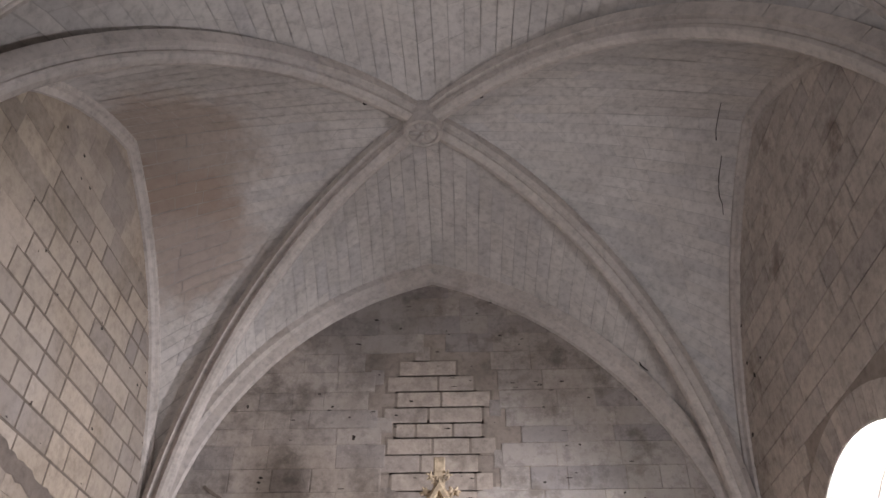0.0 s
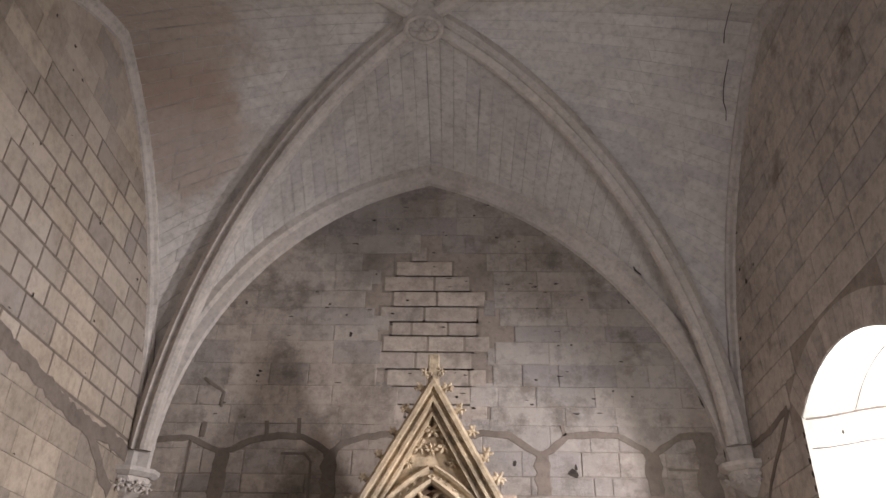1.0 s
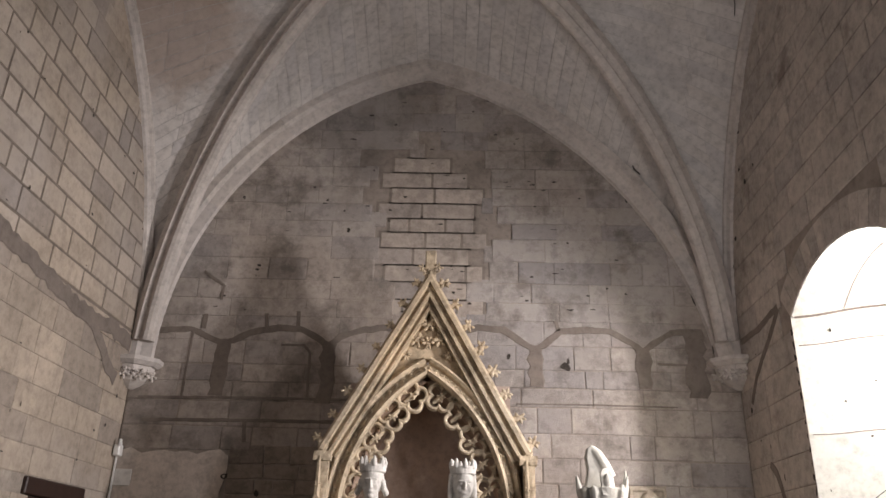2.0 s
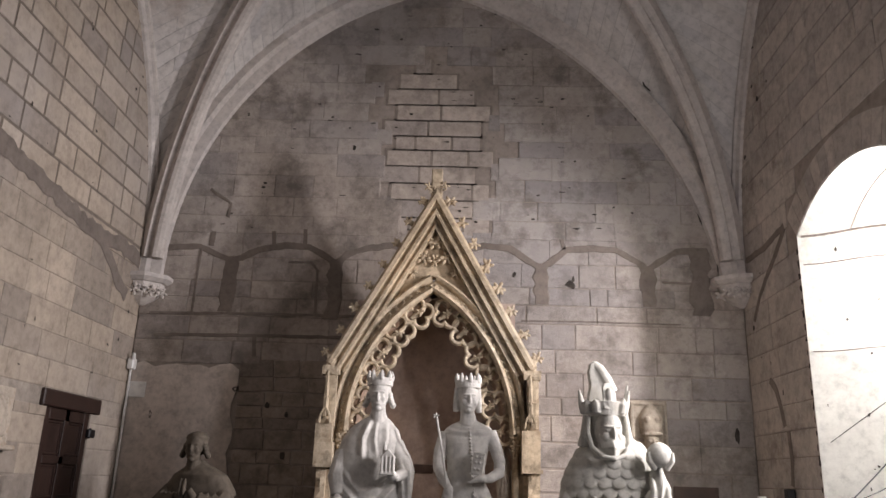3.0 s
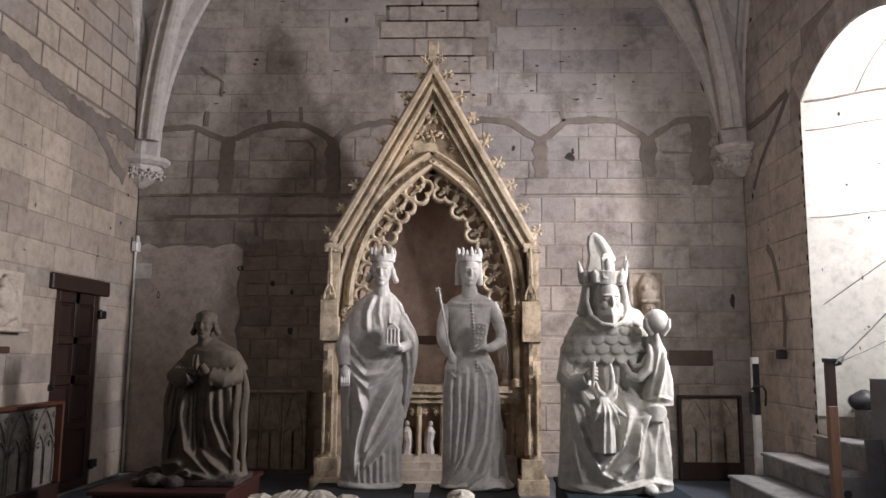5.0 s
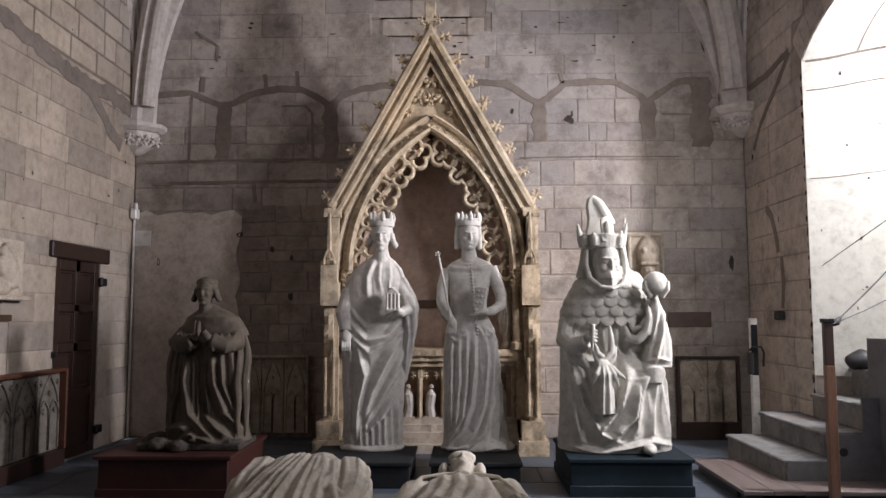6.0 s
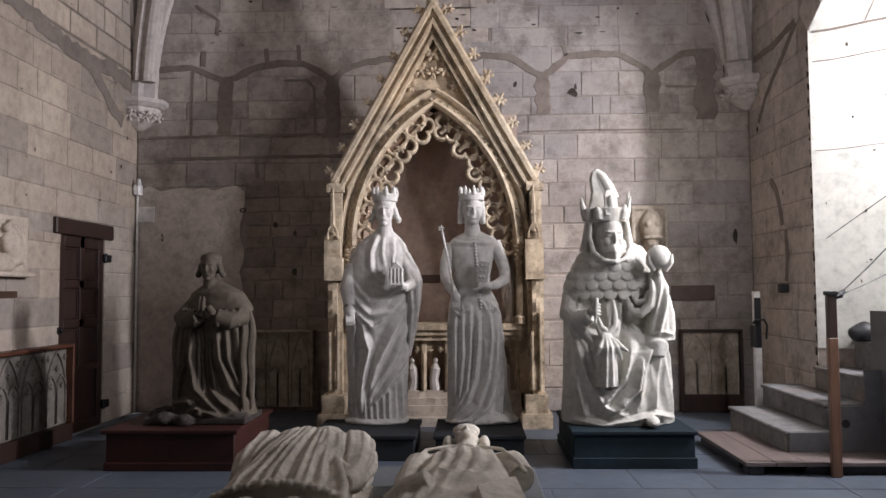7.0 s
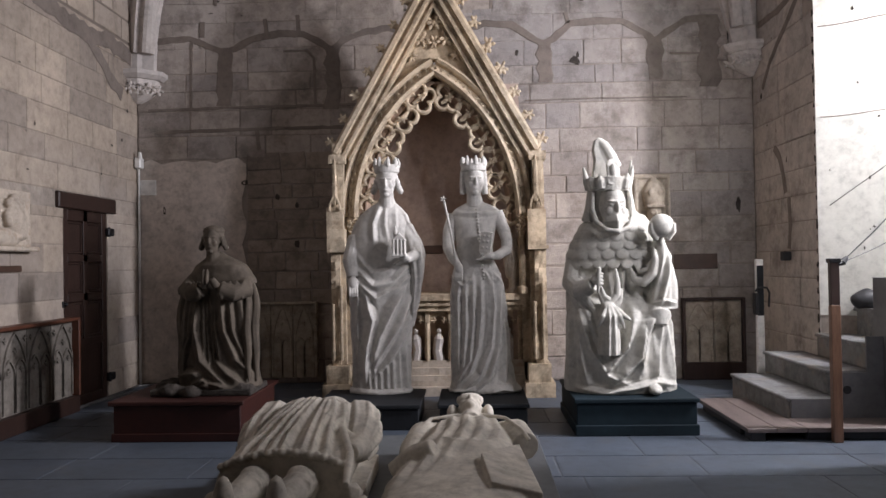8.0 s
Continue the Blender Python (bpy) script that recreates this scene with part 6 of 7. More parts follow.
for y0, y1, z0, z1 in ((DOOR_Y0, DOOR_Y0 + 0.11, 0, DOOR_H), (DOOR_Y1 - 0.11, DOOR_Y1, 0, DOOR_H), (8.28, 8.37, 0.72, DOOR_H), (DOOR_Y0 + 0.11, DOOR_Y1 - 0.11, 0.64, 0.72),
                       (DOOR_Y0 + 0.11, DOOR_Y1 - 0.11, 1.13, 1.22), (DOOR_Y0 + 0.11, DOOR_Y1 - 0.11, 1.56, 1.64), (DOOR_Y0 + 0.11, DOOR_Y1 - 0.11, DOOR_H - 0.12, DOOR_H), (DOOR_Y0 + 0.11, DOOR_Y1 - 0.11, 0, 0.1)):
    bm = bmesh.new()
    add_box(bm, fx0, fx1, y0, y1, z0, z1, 0.004)
    part("rail", bm, DOOR, door)
for z0, z1 in ((0.72, 1.13), (1.22, 1.56), (1.64, DOOR_H - 0.12)):
    for y0, y1 in ((DOOR_Y0 + 0.11, 8.28), (8.37, DOOR_Y1 - 0.11)):
        bm = bmesh.new()
        sweep(bm, [(fx0, y0 + 0.02, z0 + 0.02), (fx0, y1 - 0.02, z0 + 0.02), (fx0, y1 - 0.02, z1 - 0.02), (fx0, y0 + 0.02, z1 - 0.02)], (1, 0, 0),
              [(-0.014, 0), (-0.008, 0.018), (0.008, 0.018), (0.014, 0)], closed=True)
        part("panel_moulding", bm, DOOR, door)
bm = bmesh.new()
add_box(bm, XL - 0.06, XL + 0.035, 7.70, 8.96, DOOR_H, 2.29, 0.012)
part("lintel", bm, DOOR, door, "heavy dark wooden beam")
for z in (0.18, 1.86):
    bm = bmesh.new()
    add_box(bm, XL - 0.02, XL + 0.03, 8.78, 8.92, z, z + 0.09, 0.008)
    add_tube(bm, [(XL + 0.02, 8.80, z - 0.01), (XL + 0.02, 8.80, z + 0.10)], 0.014, 8)
    part("hinge", bm, IRON, door)
bm = bmesh.new()
add_box(bm, XL - 0.02, XL + 0.012, 7.80, 7.86, 1.08, 1.15, 0.006)
add_ball(bm, (XL + 0.03, 7.82, 1.115), 0.022, fine=2)
part("door_handle", bm, IRON, door)


def tracery_panel(name, frame_m, width, z0, z1, bays, label, frame_mat, thick=0.08, base=0.0, stone=PANEL):
    """A carved stone panel of pointed arcades in a wooden frame; local x along the wall, y out of it."""
    th = thing(name, label, "carved panel", at=(0, 0, 0))
    th.matrix_world = frame_m
    t = thick

    def box(nm, a, b, y0, y1, c, d, mat, bevel=0.006):
        bm = bmesh.new()
        add_box(bm, a, b, y0, y1, c, d, bevel)
        return part(nm, bm, mat, th)
    f = 0.035
    box("frame", -f, 0.0, 0.004, t + 0.02, z0, z1 + f, frame_mat)
    box("frame", width, width + f, 0.004, t + 0.02, z0, z1 + f, frame_mat)
    box("frame", 0.0, width, 0.004, t + 0.02, z1, z1 + f, frame_mat)
    if base:
        box("base", -f, width + f, 0.004, t + 0.01, 0.0, z0, DOOR)
    w = width / bays
    for k in range(bays):
        x0 = k * w
        bm = bmesh.new()
        add_box(bm, x0 + 0.004, x0 + w - 0.004, 0.006, t * 0.55, z0, z1, 0.004)
        slab = part("stone_panel", bm, stone, th)
        h = z1 - z0
        spring = z0 + h * 0.45
        mid = x0 + w / 2
        ends = [x0 + 0.025, mid, x0 + w - 0.025]
        bm = bmesh.new()
        prof = [(-0.013, -0.03), (-0.008, 0.012), (0.008, 0.012), (0.013, -0.03)]
        y = t * 0.6
        for a, b in ((ends[0], ends[1]), (ends[1], ends[2])):
            m = (a + b) / 2
            for e in (a, b):
                sweep(bm, [(e, y, z0 + 0.02), (e, y, spring)], (0, 1, 0), prof)
                sweep(bm, half_arch((e, y, spring), (m, y, spring + (b - a) * 0.85), 7), (0, 1, 0), prof)
        for e in (ends[0], ends[2]):
            sweep(bm, half_arch((e, y, spring), (mid, y, z1 - 0.03), 9), (0, 1, 0), prof)
        part("tracery", bm, stone, slab)
        rr = random.Random(k)
        for dx, dz in ((0, 0.74), (-0.25, 0.52), (0.25, 0.52), (-0.38, 0.88), (0.38, 0.88)):
            bm = bmesh.new()
            leaf_clump(bm, (mid + dx * w, y, z0 + dz * h), 0.034, 4, rr, (0, 0.5, 0))
            part("carved_leaf", bm, stone, slab)
    return th


m = Matrix.Translation((XL, 7.87, 0)) @ Matrix.Rotation(radians(-90), 4, "Z")
tracery_panel("carved_panel", m, 2.45, 0.17, 0.945, 6, "grey carved gothic tracery panel in a reddish wooden frame", WOOD_RED, 0.12, 0.17, PANEL_GREY)
m = Matrix.Translation((3.30, YB - 0.004, 0)) @ Matrix.Rotation(radians(180), 4, "Z")
tracery_panel("carved_panel", m, 0.69, 0.21, 0.97, 2, "two brown carved tracery panels in a dark frame", DOOR, 0.07, 0.21)
m = Matrix.Translation((-1.98, YB - 0.004, 0)) @ Matrix.Rotation(radians(180), 4, "Z")
tracery_panel("carved_panel", m, 0.84, 0.07, 0.99, 3, "dull carved tracery panel low on the end wall", PANEL, 0.09)

# bust relief on its ledge, and the label below
bm = bmesh.new()
add_box(bm, XL + 0.002, XL + 0.05, 6.3, 7.16, 1.70, 2.22, 0)
add_ball(bm, (XL + 0.07, 6.86, 1.98), (0.07, 0.13, 0.17), fine=3)
add_ball(bm, (XL + 0.07, 6.95, 1.87), (0.06, 0.09, 0.12), fine=3)
add_ball(bm, (XL + 0.08, 6.99, 1.97), (0.03, 0.05, 0.03), fine=2)
rr = random.Random(8)
for k in range(16):
    a = rr.uniform(-1.0, 2.6)
    add_ball(bm, (XL + 0.09, 6.84 - 0.12 * math.cos(a), 2.0 + 0.15 * math.sin(a)), 0.035, fine=2)
for k in range(8):
    add_ball(bm, (XL + 0.09, 6.9 + 0.018 * k, 1.83 + rr.uniform(-0.05, 0.05)), 0.028, fine=2)
add_ball(bm, (XL + 0.04, 6.75, 1.78), (0.07, 0.24, 0.09), fine=3)
statue(bm, RELIEF, "carved stone relief of a bearded head in profile", None, 0.009, 1, name="relief")
bm = bmesh.new()
add_box(bm, XL + 0.002, XL + 0.12, 6.2, 7.2, 1.655, 1.70, 0.012)
single("stone_ledge", bm, RELIEF, "narrow moulded stone ledge below a carved relief", "ledge")
bm = bmesh.new()
add_box(bm, XL + 0.002, XL + 0.02, 6.45, 7.06, 1.465, 1.525, 0.004)
single("wall_plaque", bm, PLAQUE, "narrow dark brown wooden label on pale stone", "plaque", "wall labels")
bm = bmesh.new()
add_box(bm, 2.50, 3.03, YB - 0.022, YB - 0.004, 1.36, 1.545, 0.004)
single("wall_plaque", bm, PLAQUE, "wide brown wooden label on the end wall", "plaque", "wall labels")

# relief of a mitred head on the end wall
bm = bmesh.new()
add_box(bm, 2.0, 2.46, YB - 0.06, YB - 0.004, 1.88, 2.54, 0)
add_ball(bm, (2.25, YB - 0.10, 2.05), (0.088, 0.09, 0.12), fine=3)
robe(bm, [(2.12, 2.25, YB - 0.10, 0.105, 0.10), (2.2, 2.25, YB - 0.10, 0.125, 0.10), (2.32, 2.25, YB - 0.09, 0.14, 0.09), (2.42, 2.25, YB - 0.08, 0.09, 0.07), (2.5, 2.25, YB - 0.06, 0.02, 0.03)], rows=16, sides=30)
for s in (-1, 1):
    add_ball(bm, (2.25 + s * 0.06, YB - 0.18, 2.3), (0.03, 0.02, 0.035), fine=2)
    add_ball(bm, (2.25 + s * 0.036, YB - 0.185, 2.045), (0.024, 0.016, 0.02), fine=2)
add_box(bm, 2.14, 2.36, YB - 0.215, YB - 0.12, 2.115, 2.15, 0)
add_ball(bm, (2.25, YB - 0.20, 2.04), (0.015, 0.02, 0.035), fine=2)
sweep(bm, [(2.03, YB - 0.06, 1.9), (2.03, YB - 0.06, 2.5), (2.43, YB - 0.06, 2.5), (2.43, YB - 0.06, 1.9)], NN, [(-0.02, -0.01), (-0.015, 0.025), (0.015, 0.025), (0.02, -0.01)])
add_ball(bm, (2.24, YB - 0.06, 1.93), (0.2, 0.06, 0.08), fine=3)
statue(bm, PANEL, "brown stone relief of a mitred head", None, 0.009, 1, name="relief")

# detector, plate and conduit in the corner, cable along the wall
bm = bmesh.new()
add_box(bm, -4.228, -4.15, 9.50, 9.62, 2.735, 2.87, 0.012)
th = single("wall_detector", bm, WHITE, "small white detector box high in the corner", "detector")
bm = bmesh.new()
add_tube(bm, [(-4.16, 9.52, 2.86), (-4.15, 9.49, 2.93)], [0.03, 0.02], 10)
part("sensor_head", bm, WHITE, th)
bm = bmesh.new()
add_box(bm, -4.205, -4.00, YB - 0.022, YB - 0.004, 2.40, 2.595, 0.005)
single("wall_sign", bm, WHITE, "blank white plate on the end wall", "sign")
bm = bmesh.new()
add_tube(bm, [(-4.215, 9.605, 0.0), (-4.215, 9.605, 2.76)], 0.016, 8)
single("conduit", bm, WHITE, "thin white cable conduit up the corner", "conduit")
bm = bmesh.new()
add_tube(bm, [(-4.19, 5.2, 0.015), (-4.17, 6.5, 0.015), (-4.19, 7.6, 0.015), (-4.15, 8.6, 0.015), (-4.17, 9.4, 0.015), (-4.0, 9.55, 0.015), (-3.3, 9.5, 0.015), (-2.6, 9.52, 0.015)], 0.016, 8)
add_tube(bm, [(-4.17, 8.2, 0.014), (-4.05, 8.9, 0.014), (-3.9, 9.3, 0.014), (-3.2, 9.3, 0.014)], 0.011, 8)
single("floor_cable", bm, CABLE, "grey cable lying along the foot of the wall", "cable")
bm = bmesh.new()
add_tube(bm, [(0.98, 8.35, 0.012), (1.05, 8.6, 0.012), (1.02, 8.9, 0.012), (1.2, 9.3, 0.012), (2.0, 9.5, 0.012)], 0.012, 8)
single("floor_cable", bm, BLACK, "thin black cable on the slate floor", "cable")

# ---- east side: platform, steps, posts and ropes ----
plat = thing("wooden_platform", "low pinkish board platform on dark bearers", "platform")
for k in range(2):
    bm = bmesh.new()
    add_box(bm, 2.21 + 0.24 * k, 2.21 + 0.24 * k + 0.236, 6.34, 7.72, 0.07, 0.105, 0.004)
    part("board", bm, PALLET, plat)
bm = bmesh.new()
add_box(bm, 2.69, 3.50, 6.34, 6.74, 0.07, 0.105, 0.004)
part("board", bm, PALLET, plat)
for x0, x1, y0, y1 in ((2.24, 2.36, 6.36, 6.50), (2.24, 2.30, 6.6, 7.66), (2.7, 3.5, 6.38, 6.44)):
    bm = bmesh.new()
    add_box(bm, x0, x1, y0, y1, 0.0, 0.07, 0.004)
    part("bearer", bm, BLACK, plat)

stairs = thing("steps", "worn grey stone steps climbing into the window opening", "steps")
for x0, x1, y0, y1, z0, z1 in ((2.69, 3.50, 6.76, 8.22, 0.0, 0.275), (3.08, 3.50, 6.88, 8.35, 0.275, 0.49)):
    bm = bmesh.new()
    add_box(bm, x0 + 0.025, x1, y0 + 0.01, y1, z0, z1 - 0.035, 0.008)
    part("riser", bm, STEP, stairs)
    bm = bmesh.new()
    add_box(bm, x0, x1, y0, y1, z1 - 0.035, z1, 0.01)
    part("tread", bm, STEP, stairs)


def reveal_y(x, far=True):
    k = (x - XR) / (E1 - XR)
    return FAR0 + (FAR1 - FAR0) * k - 0.01 if far else NEAR0 + (NEAR1 - NEAR0) * k + 0.01


for x0, z0, z1 in ((3.44, 0.49, 0.72), (3.76, 0.72, 0.985), (4.06, 0.985, 1.24), (4.30, 1.24, SILL - 0.025)):
    x1 = E1 - 0.01 if z1 > 1.4 else 4.32
    a, b = max(x0, XR), x1
    for name, s, c, d in (("riser", 0.025, z0, z1 - 0.035), ("tread", 0.0, z1 - 0.035, z1)):
        bm = bmesh.new()
        if x0 < XR:
            add_box(bm, x0 + s, XR, 6.9, reveal_y(XR) - 0.01, c, d, 0.006)
        prism(bm, [(a + s, 6.9, c), (a + s, reveal_y(a + s), c), (b, reveal_y(b), c), (b, 6.9, c)], (0, 0, 1), d - c)
        part(name, bm, STEP, stairs)
bm = bmesh.new()
prism(bm, [(2.72, 6.745, 0.105), (3.505, 6.745, 0.105), (3.505, 6.745, 0.80), (3.36, 6.745, 0.80), (3.36, 6.745, 0.49), (3.08, 6.745, 0.49), (3.08, 6.745, 0.27), (2.72, 6.745, 0.27)], (0, -1, 0), 0.018)
board = part("side_board", bm, STEP_PAINT, stairs, "flat grey painted side board")
# flat black disc on the board, painted shade for the inside of a hole
bm = bmesh.new()
bmesh.ops.create_cone(bm, cap_ends=True, segments=20, radius1=0.036, radius2=0.036, depth=0.004, matrix=pose(3.19, 6.7255, 0.345, 90))
part("round_hole_shade", bm, BLACK, board)
bm = bmesh.new()
prism(bm, [(3.505, 6.88, 0.0), (3.52, 6.88, 0.0), (4.94, 6.88, 0.0), (4.94, 6.88, 1.3), (3.505, 6.88, 1.3)], (0, -1, 0), 0.5)
part("infill", bm, STEP_PAINT, stairs)

post = thing("rope_post", "brown wooden post with a dark capped top", "post")
bm = bmesh.new()
add_box(bm, 2.87, 2.945, 6.28, 6.335, 0.0, 1.10, 0.004)
part("shaft", bm, WOOD, post)
bm = bmesh.new()
add_box(bm, 2.872, 2.943, 6.282, 6.333, 1.10, 1.46, 0.003)
part("upper_shaft", bm, DOOR, post)
bm = bmesh.new()
add_box(bm, 2.862, 2.953, 6.272, 6.343, 1.44, 1.475, 0.004)
part("cap", bm, IRON, post)
bm = bmesh.new()
add_tube(bm, [(2.93, 6.30, 1.43), (2.98, 6.31, 1.44)], 0.024, 8)
add_tube(bm, [(2.98, 6.31, 1.44), (3.02, 6.32, 1.48)], [0.03, 0.016], 8)
part("rope_knot", bm, BLACK, post)
for name, pts, r in (("rope", [(2.98, 6.31, 1.45), (3.25, 6.40, 1.66), (3.6, 6.5, 1.96), (4.2, 6.6, 2.5)], 0.0055), ("rope", [(2.98, 6.31, 1.44), (3.25, 6.4, 1.535), (3.6, 6.5, 1.68), (4.2, 6.6, 1.9)], 0.0045),
                     ("rope", [(3.6, 7.86, 2.0), (3.9, 7.5, 2.3), (4.3, 7.2, 2.65)], 0.004)):
    bm = bmesh.new()
    add_tube(bm, pts, r, 6)
    single(name, bm, BLACK, "taut dark rope running up through the window opening", "rope", "ropes of the window")

pole = thing("barrier_post", "white metal barrier post with a black latch", "post")
bm = bmesh.new()
add_box(bm, 3.12, 3.20, 8.58, 8.64, 0.0, 1.47, 0.008)
part("shaft", bm, WHITE, pole)
bm = bmesh.new()
add_box(bm, 3.085, 3.13, 8.53, 8.62, 0.86, 1.10, 0.012)
part("latch", bm, BLACK, pole)
bm = bmesh.new()
add_tube(bm, [(3.10, 8.55, 1.12), (3.10, 8.50, 1.16), (3.2, 8.50, 1.16), (3.235, 8.52, 1.10), (3.235, 8.55, 0.95)], 0.012, 8)
part("handle", bm, BLACK, pole)
bm = bmesh.new()
add_box(bm, 3.125, 3.195, 8.576, 8.582, 0.85, 1.40, 0.001)
part("strip", bm, CHARCOAL, pole)
bm = bmesh.new()
add_box(bm, 3.42, 3.505, 8.58, 8.68, 1.45, 1.55, 0.01)
single("wall_socket", bm, BLACK, "small black box fixed to the side wall", "box")
bm = bmesh.new()
add_ball(bm, (3.80, 7.55, 1.07), (0.17, 0.12, 0.10), fine=3)
for v in bm.verts:
    v.co.z = max(0.987, v.co.z)
    v.co += Vector((0.01 * math.sin(v.co.y * 40), 0, 0.01 * math.sin(v.co.x * 37)))
single("black_bag", bm, BLACK, "rounded black bundle lying on a step", "bag", smooth=True)

# cracks that run down the vault and the wall arch

def crack(parent, pts, r):
    bm = bmesh.new()
    fine = []
    rr = random.Random(int(pts[0][0] * 1000))
    pts = [Vector(p) for p in pts]
    for p, q in zip(pts, pts[1:]):
        for k in range(3):
            fine.append(p.lerp(q, k / 3) + Vector((rr.uniform(-0.02, 0.02), rr.uniform(-0.02, 0.02), -0.004)))
    fine.append(pts[-1])
    add_tube(bm, fine, [r * rr.uniform(0.5, 1.3) for _ in fine], 5)
    part("crack", bm, ROCK_AND_HOLLOW, parent)


crack(ceiling_north, [(0.665, 8.146, 8.504), (0.851, 8.351, 8.424), (1.044, 8.703, 8.291), (1.29, 8.675, 8.181), (1.604, 8.864, 7.954), (1.688, 9.198, 7.813), (1.857, 9.275, 7.665), (1.93, 9.45, 7.43)], 0.006)
crack(ceiling_north, [(1.93, 9.47, 7.42), (2.10, 9.50, 7.18), (2.26, 9.49, 6.95), (2.43, 9.47, 6.70)], 0.010)
crack(ceiling_north, [(3.005, 6.193, 8.453), (3.143, 6.937, 8.553), (3.238, 7.093, 8.456), (3.228, 7.446, 8.246), (3.322, 7.74, 8.016)], 0.005)
crack(wall_north, [(2.95, YB - 0.004, 5.6), (2.98, YB - 0.004, 5.2), (3.06, YB - 0.004, 4.9), (3.2, YB - 0.004, 4.6), (3.22, YB - 0.004, 4.2)], 0.012)
# dark balls set in the vault for the shade of two small holes
for p in ((-1.189, 6.08, 8.47), (0.19, 6.05, 8.50)):
    bm = bmesh.new()
    add_ball(bm, p, (0.03, 0.03, 0.03), fine=1)
    part("vault_hole_shade", bm, ROCK_AND_HOLLOW, ceiling_north)

# courses and chips on the bright reveal, the chips as dark patches
for z, w in ((4.13, 0.022), (3.82, 0.012), (2.9, 0.008)):
    bm = bmesh.new()
    pts = []
    for k in range(9):
        x = XR + 0.03 + 0.14 * k
        pts.append((x, FAR0 + (FAR1 - FAR0) * (x - XR) / (E1 - XR) - 0.009, z + 0.008 * math.sin(5 * k)))
    add_tube(bm, pts, w * 0.5, 6)
    part("reveal_joint", bm, MORTAR, wall_east)
rr = random.Random(61)
n = Vector((-(FAR0 - FAR1), -(E1 - XR), 0)).normalized()
for k in range(14):
    x = rr.uniform(XR + 0.05, XR + 0.9)
    y = FAR0 + (FAR1 - FAR0) * (x - XR) / (E1 - XR) - 0.0085
    pit_shade(wall_east, (x, y, rr.uniform(1.4, 4.0)), (rr.uniform(0.006, 0.02), rr.uniform(0.005, 0.03)), n, 700 + k)
for k in range(26):
    pit_shade(wall_east, (XR - 0.0005, FAR0 + 0.012 + rr.uniform(-0.006, 0.012), 0.6 + k * 0.135), (rr.uniform(0.01, 0.03), rr.uniform(0.03, 0.06)), EN, 800 + k)


# ---- stones of the walls and slabs of the floor, laid last ----
def block_meshes(material, name, count=4, seed=1):
    """A few unit stones with worn, slightly uneven edges: 1 x 1 in the wall's plane, 1 out of it."""
    rng = random.Random(seed)
    out = []
    for _ in range(count):
        bm = bmesh.new()
        back = [bm.verts.new((x, y, 0)) for x, y in ((-0.5, -0.5), (0.5, -0.5), (0.5, 0.5), (-0.5, 0.5))]
        mid = [bm.verts.new((v.co.x, v.co.y, 0.6)) for v in back]
        top = [bm.verts.new((v.co.x * rng.uniform(0.95, 0.99), v.co.y * rng.uniform(0.87, 0.97), rng.uniform(0.82, 1.0))) for v in back]
        for a, b in ((back, mid), (mid, top)):
            for k in range(4):
                bm.faces.new((a[k], a[(k + 1) % 4], b[(k + 1) % 4], b[k]))
        bm.faces.new(top)
        out.append(mesh_of(name, bm, material))
    return out


def lay(parent, frame_m, meshes, u0, u1, v0, v1, height, length, gap, depth, cuts=None, keep=None, seed=0, name="stone", limit=300, tilt=0.0):
    """Courses of stones over u0..u1, v0..v1 of a wall's plane; cuts gives, for a course, the stretches left open."""
    rng = random.Random(seed)
    v, count = v0, 0
    while v < v1 - 0.06:
        h = min(rng.uniform(*height), v1 - v)
        if v1 - v - h < 0.1:
            h = v1 - v
        open_at = sorted(cuts(v, v + h)) if cuts else []
        spans, start = [], u0
        for a, b in open_at:
            if a > start:
                spans.append((start, min(a, u1)))
            start = max(start, b)
        if start < u1:
            spans.append((start, u1))
        for a, b in spans:
            u = a
            while u < b - 0.02:
                w = rng.uniform(*length) * (rng.choice((0.55, 1, 1, 1.25)))
                if b - u - w < length[0] * 0.6:
                    w = b - u
                g = gap(u + w / 2, v + h / 2) if callable(gap) else gap
                if w > 2 * g and (keep is None or keep(u, u + w, v, v + h)) and count < limit:
                    ob = new(name, rng.choice(meshes))
                    ob.matrix_world = frame_m @ Matrix.Translation((u + w / 2, v + h / 2, 0)) @ Matrix.Rotation(radians(rng.uniform(-tilt, tilt)), 4, "Z") @ Matrix.Diagonal((w - g, h - g, depth * rng.uniform(0.72, 1.12), 1))
                    ob.parent = parent
                    count += 1
                u += w
        v += h
    return count


def plane_frame(origin, u, v):
    u, v = Vector(u), Vector(v)
    m = Matrix((u, v, u.cross(v))).transposed().to_4x4()
    m.translation = origin
    return m


def under_arch(y_from, crown, wide):
    """Whether a stretch of wall lies below a pointed wall arch."""
    r = (wide * wide + (8.6 - SPRING) ** 2) / (2 * wide)

    def inside(u0, u1, v0, v1):
        if v0 < SPRING:
            return True
        near = min(abs(u0 - crown), abs(u1 - crown)) if (u0 - crown) * (u1 - crown) > 0 else 0
        return wide - near > r - math.sqrt(max(0, r * r - (v0 - SPRING) ** 2)) - 0.05
    return inside


NORTH = plane_frame((0, YB + BED_BACK, 0), (1, 0, 0), (0, 0, 1))
WEST = plane_frame((XL - BED_BACK, 0, 0), (0, 1, 0), (0, 0, 1))
EAST = plane_frame((XR + BED_BACK, 0, 0), (0, -1, 0), (0, 0, 1))


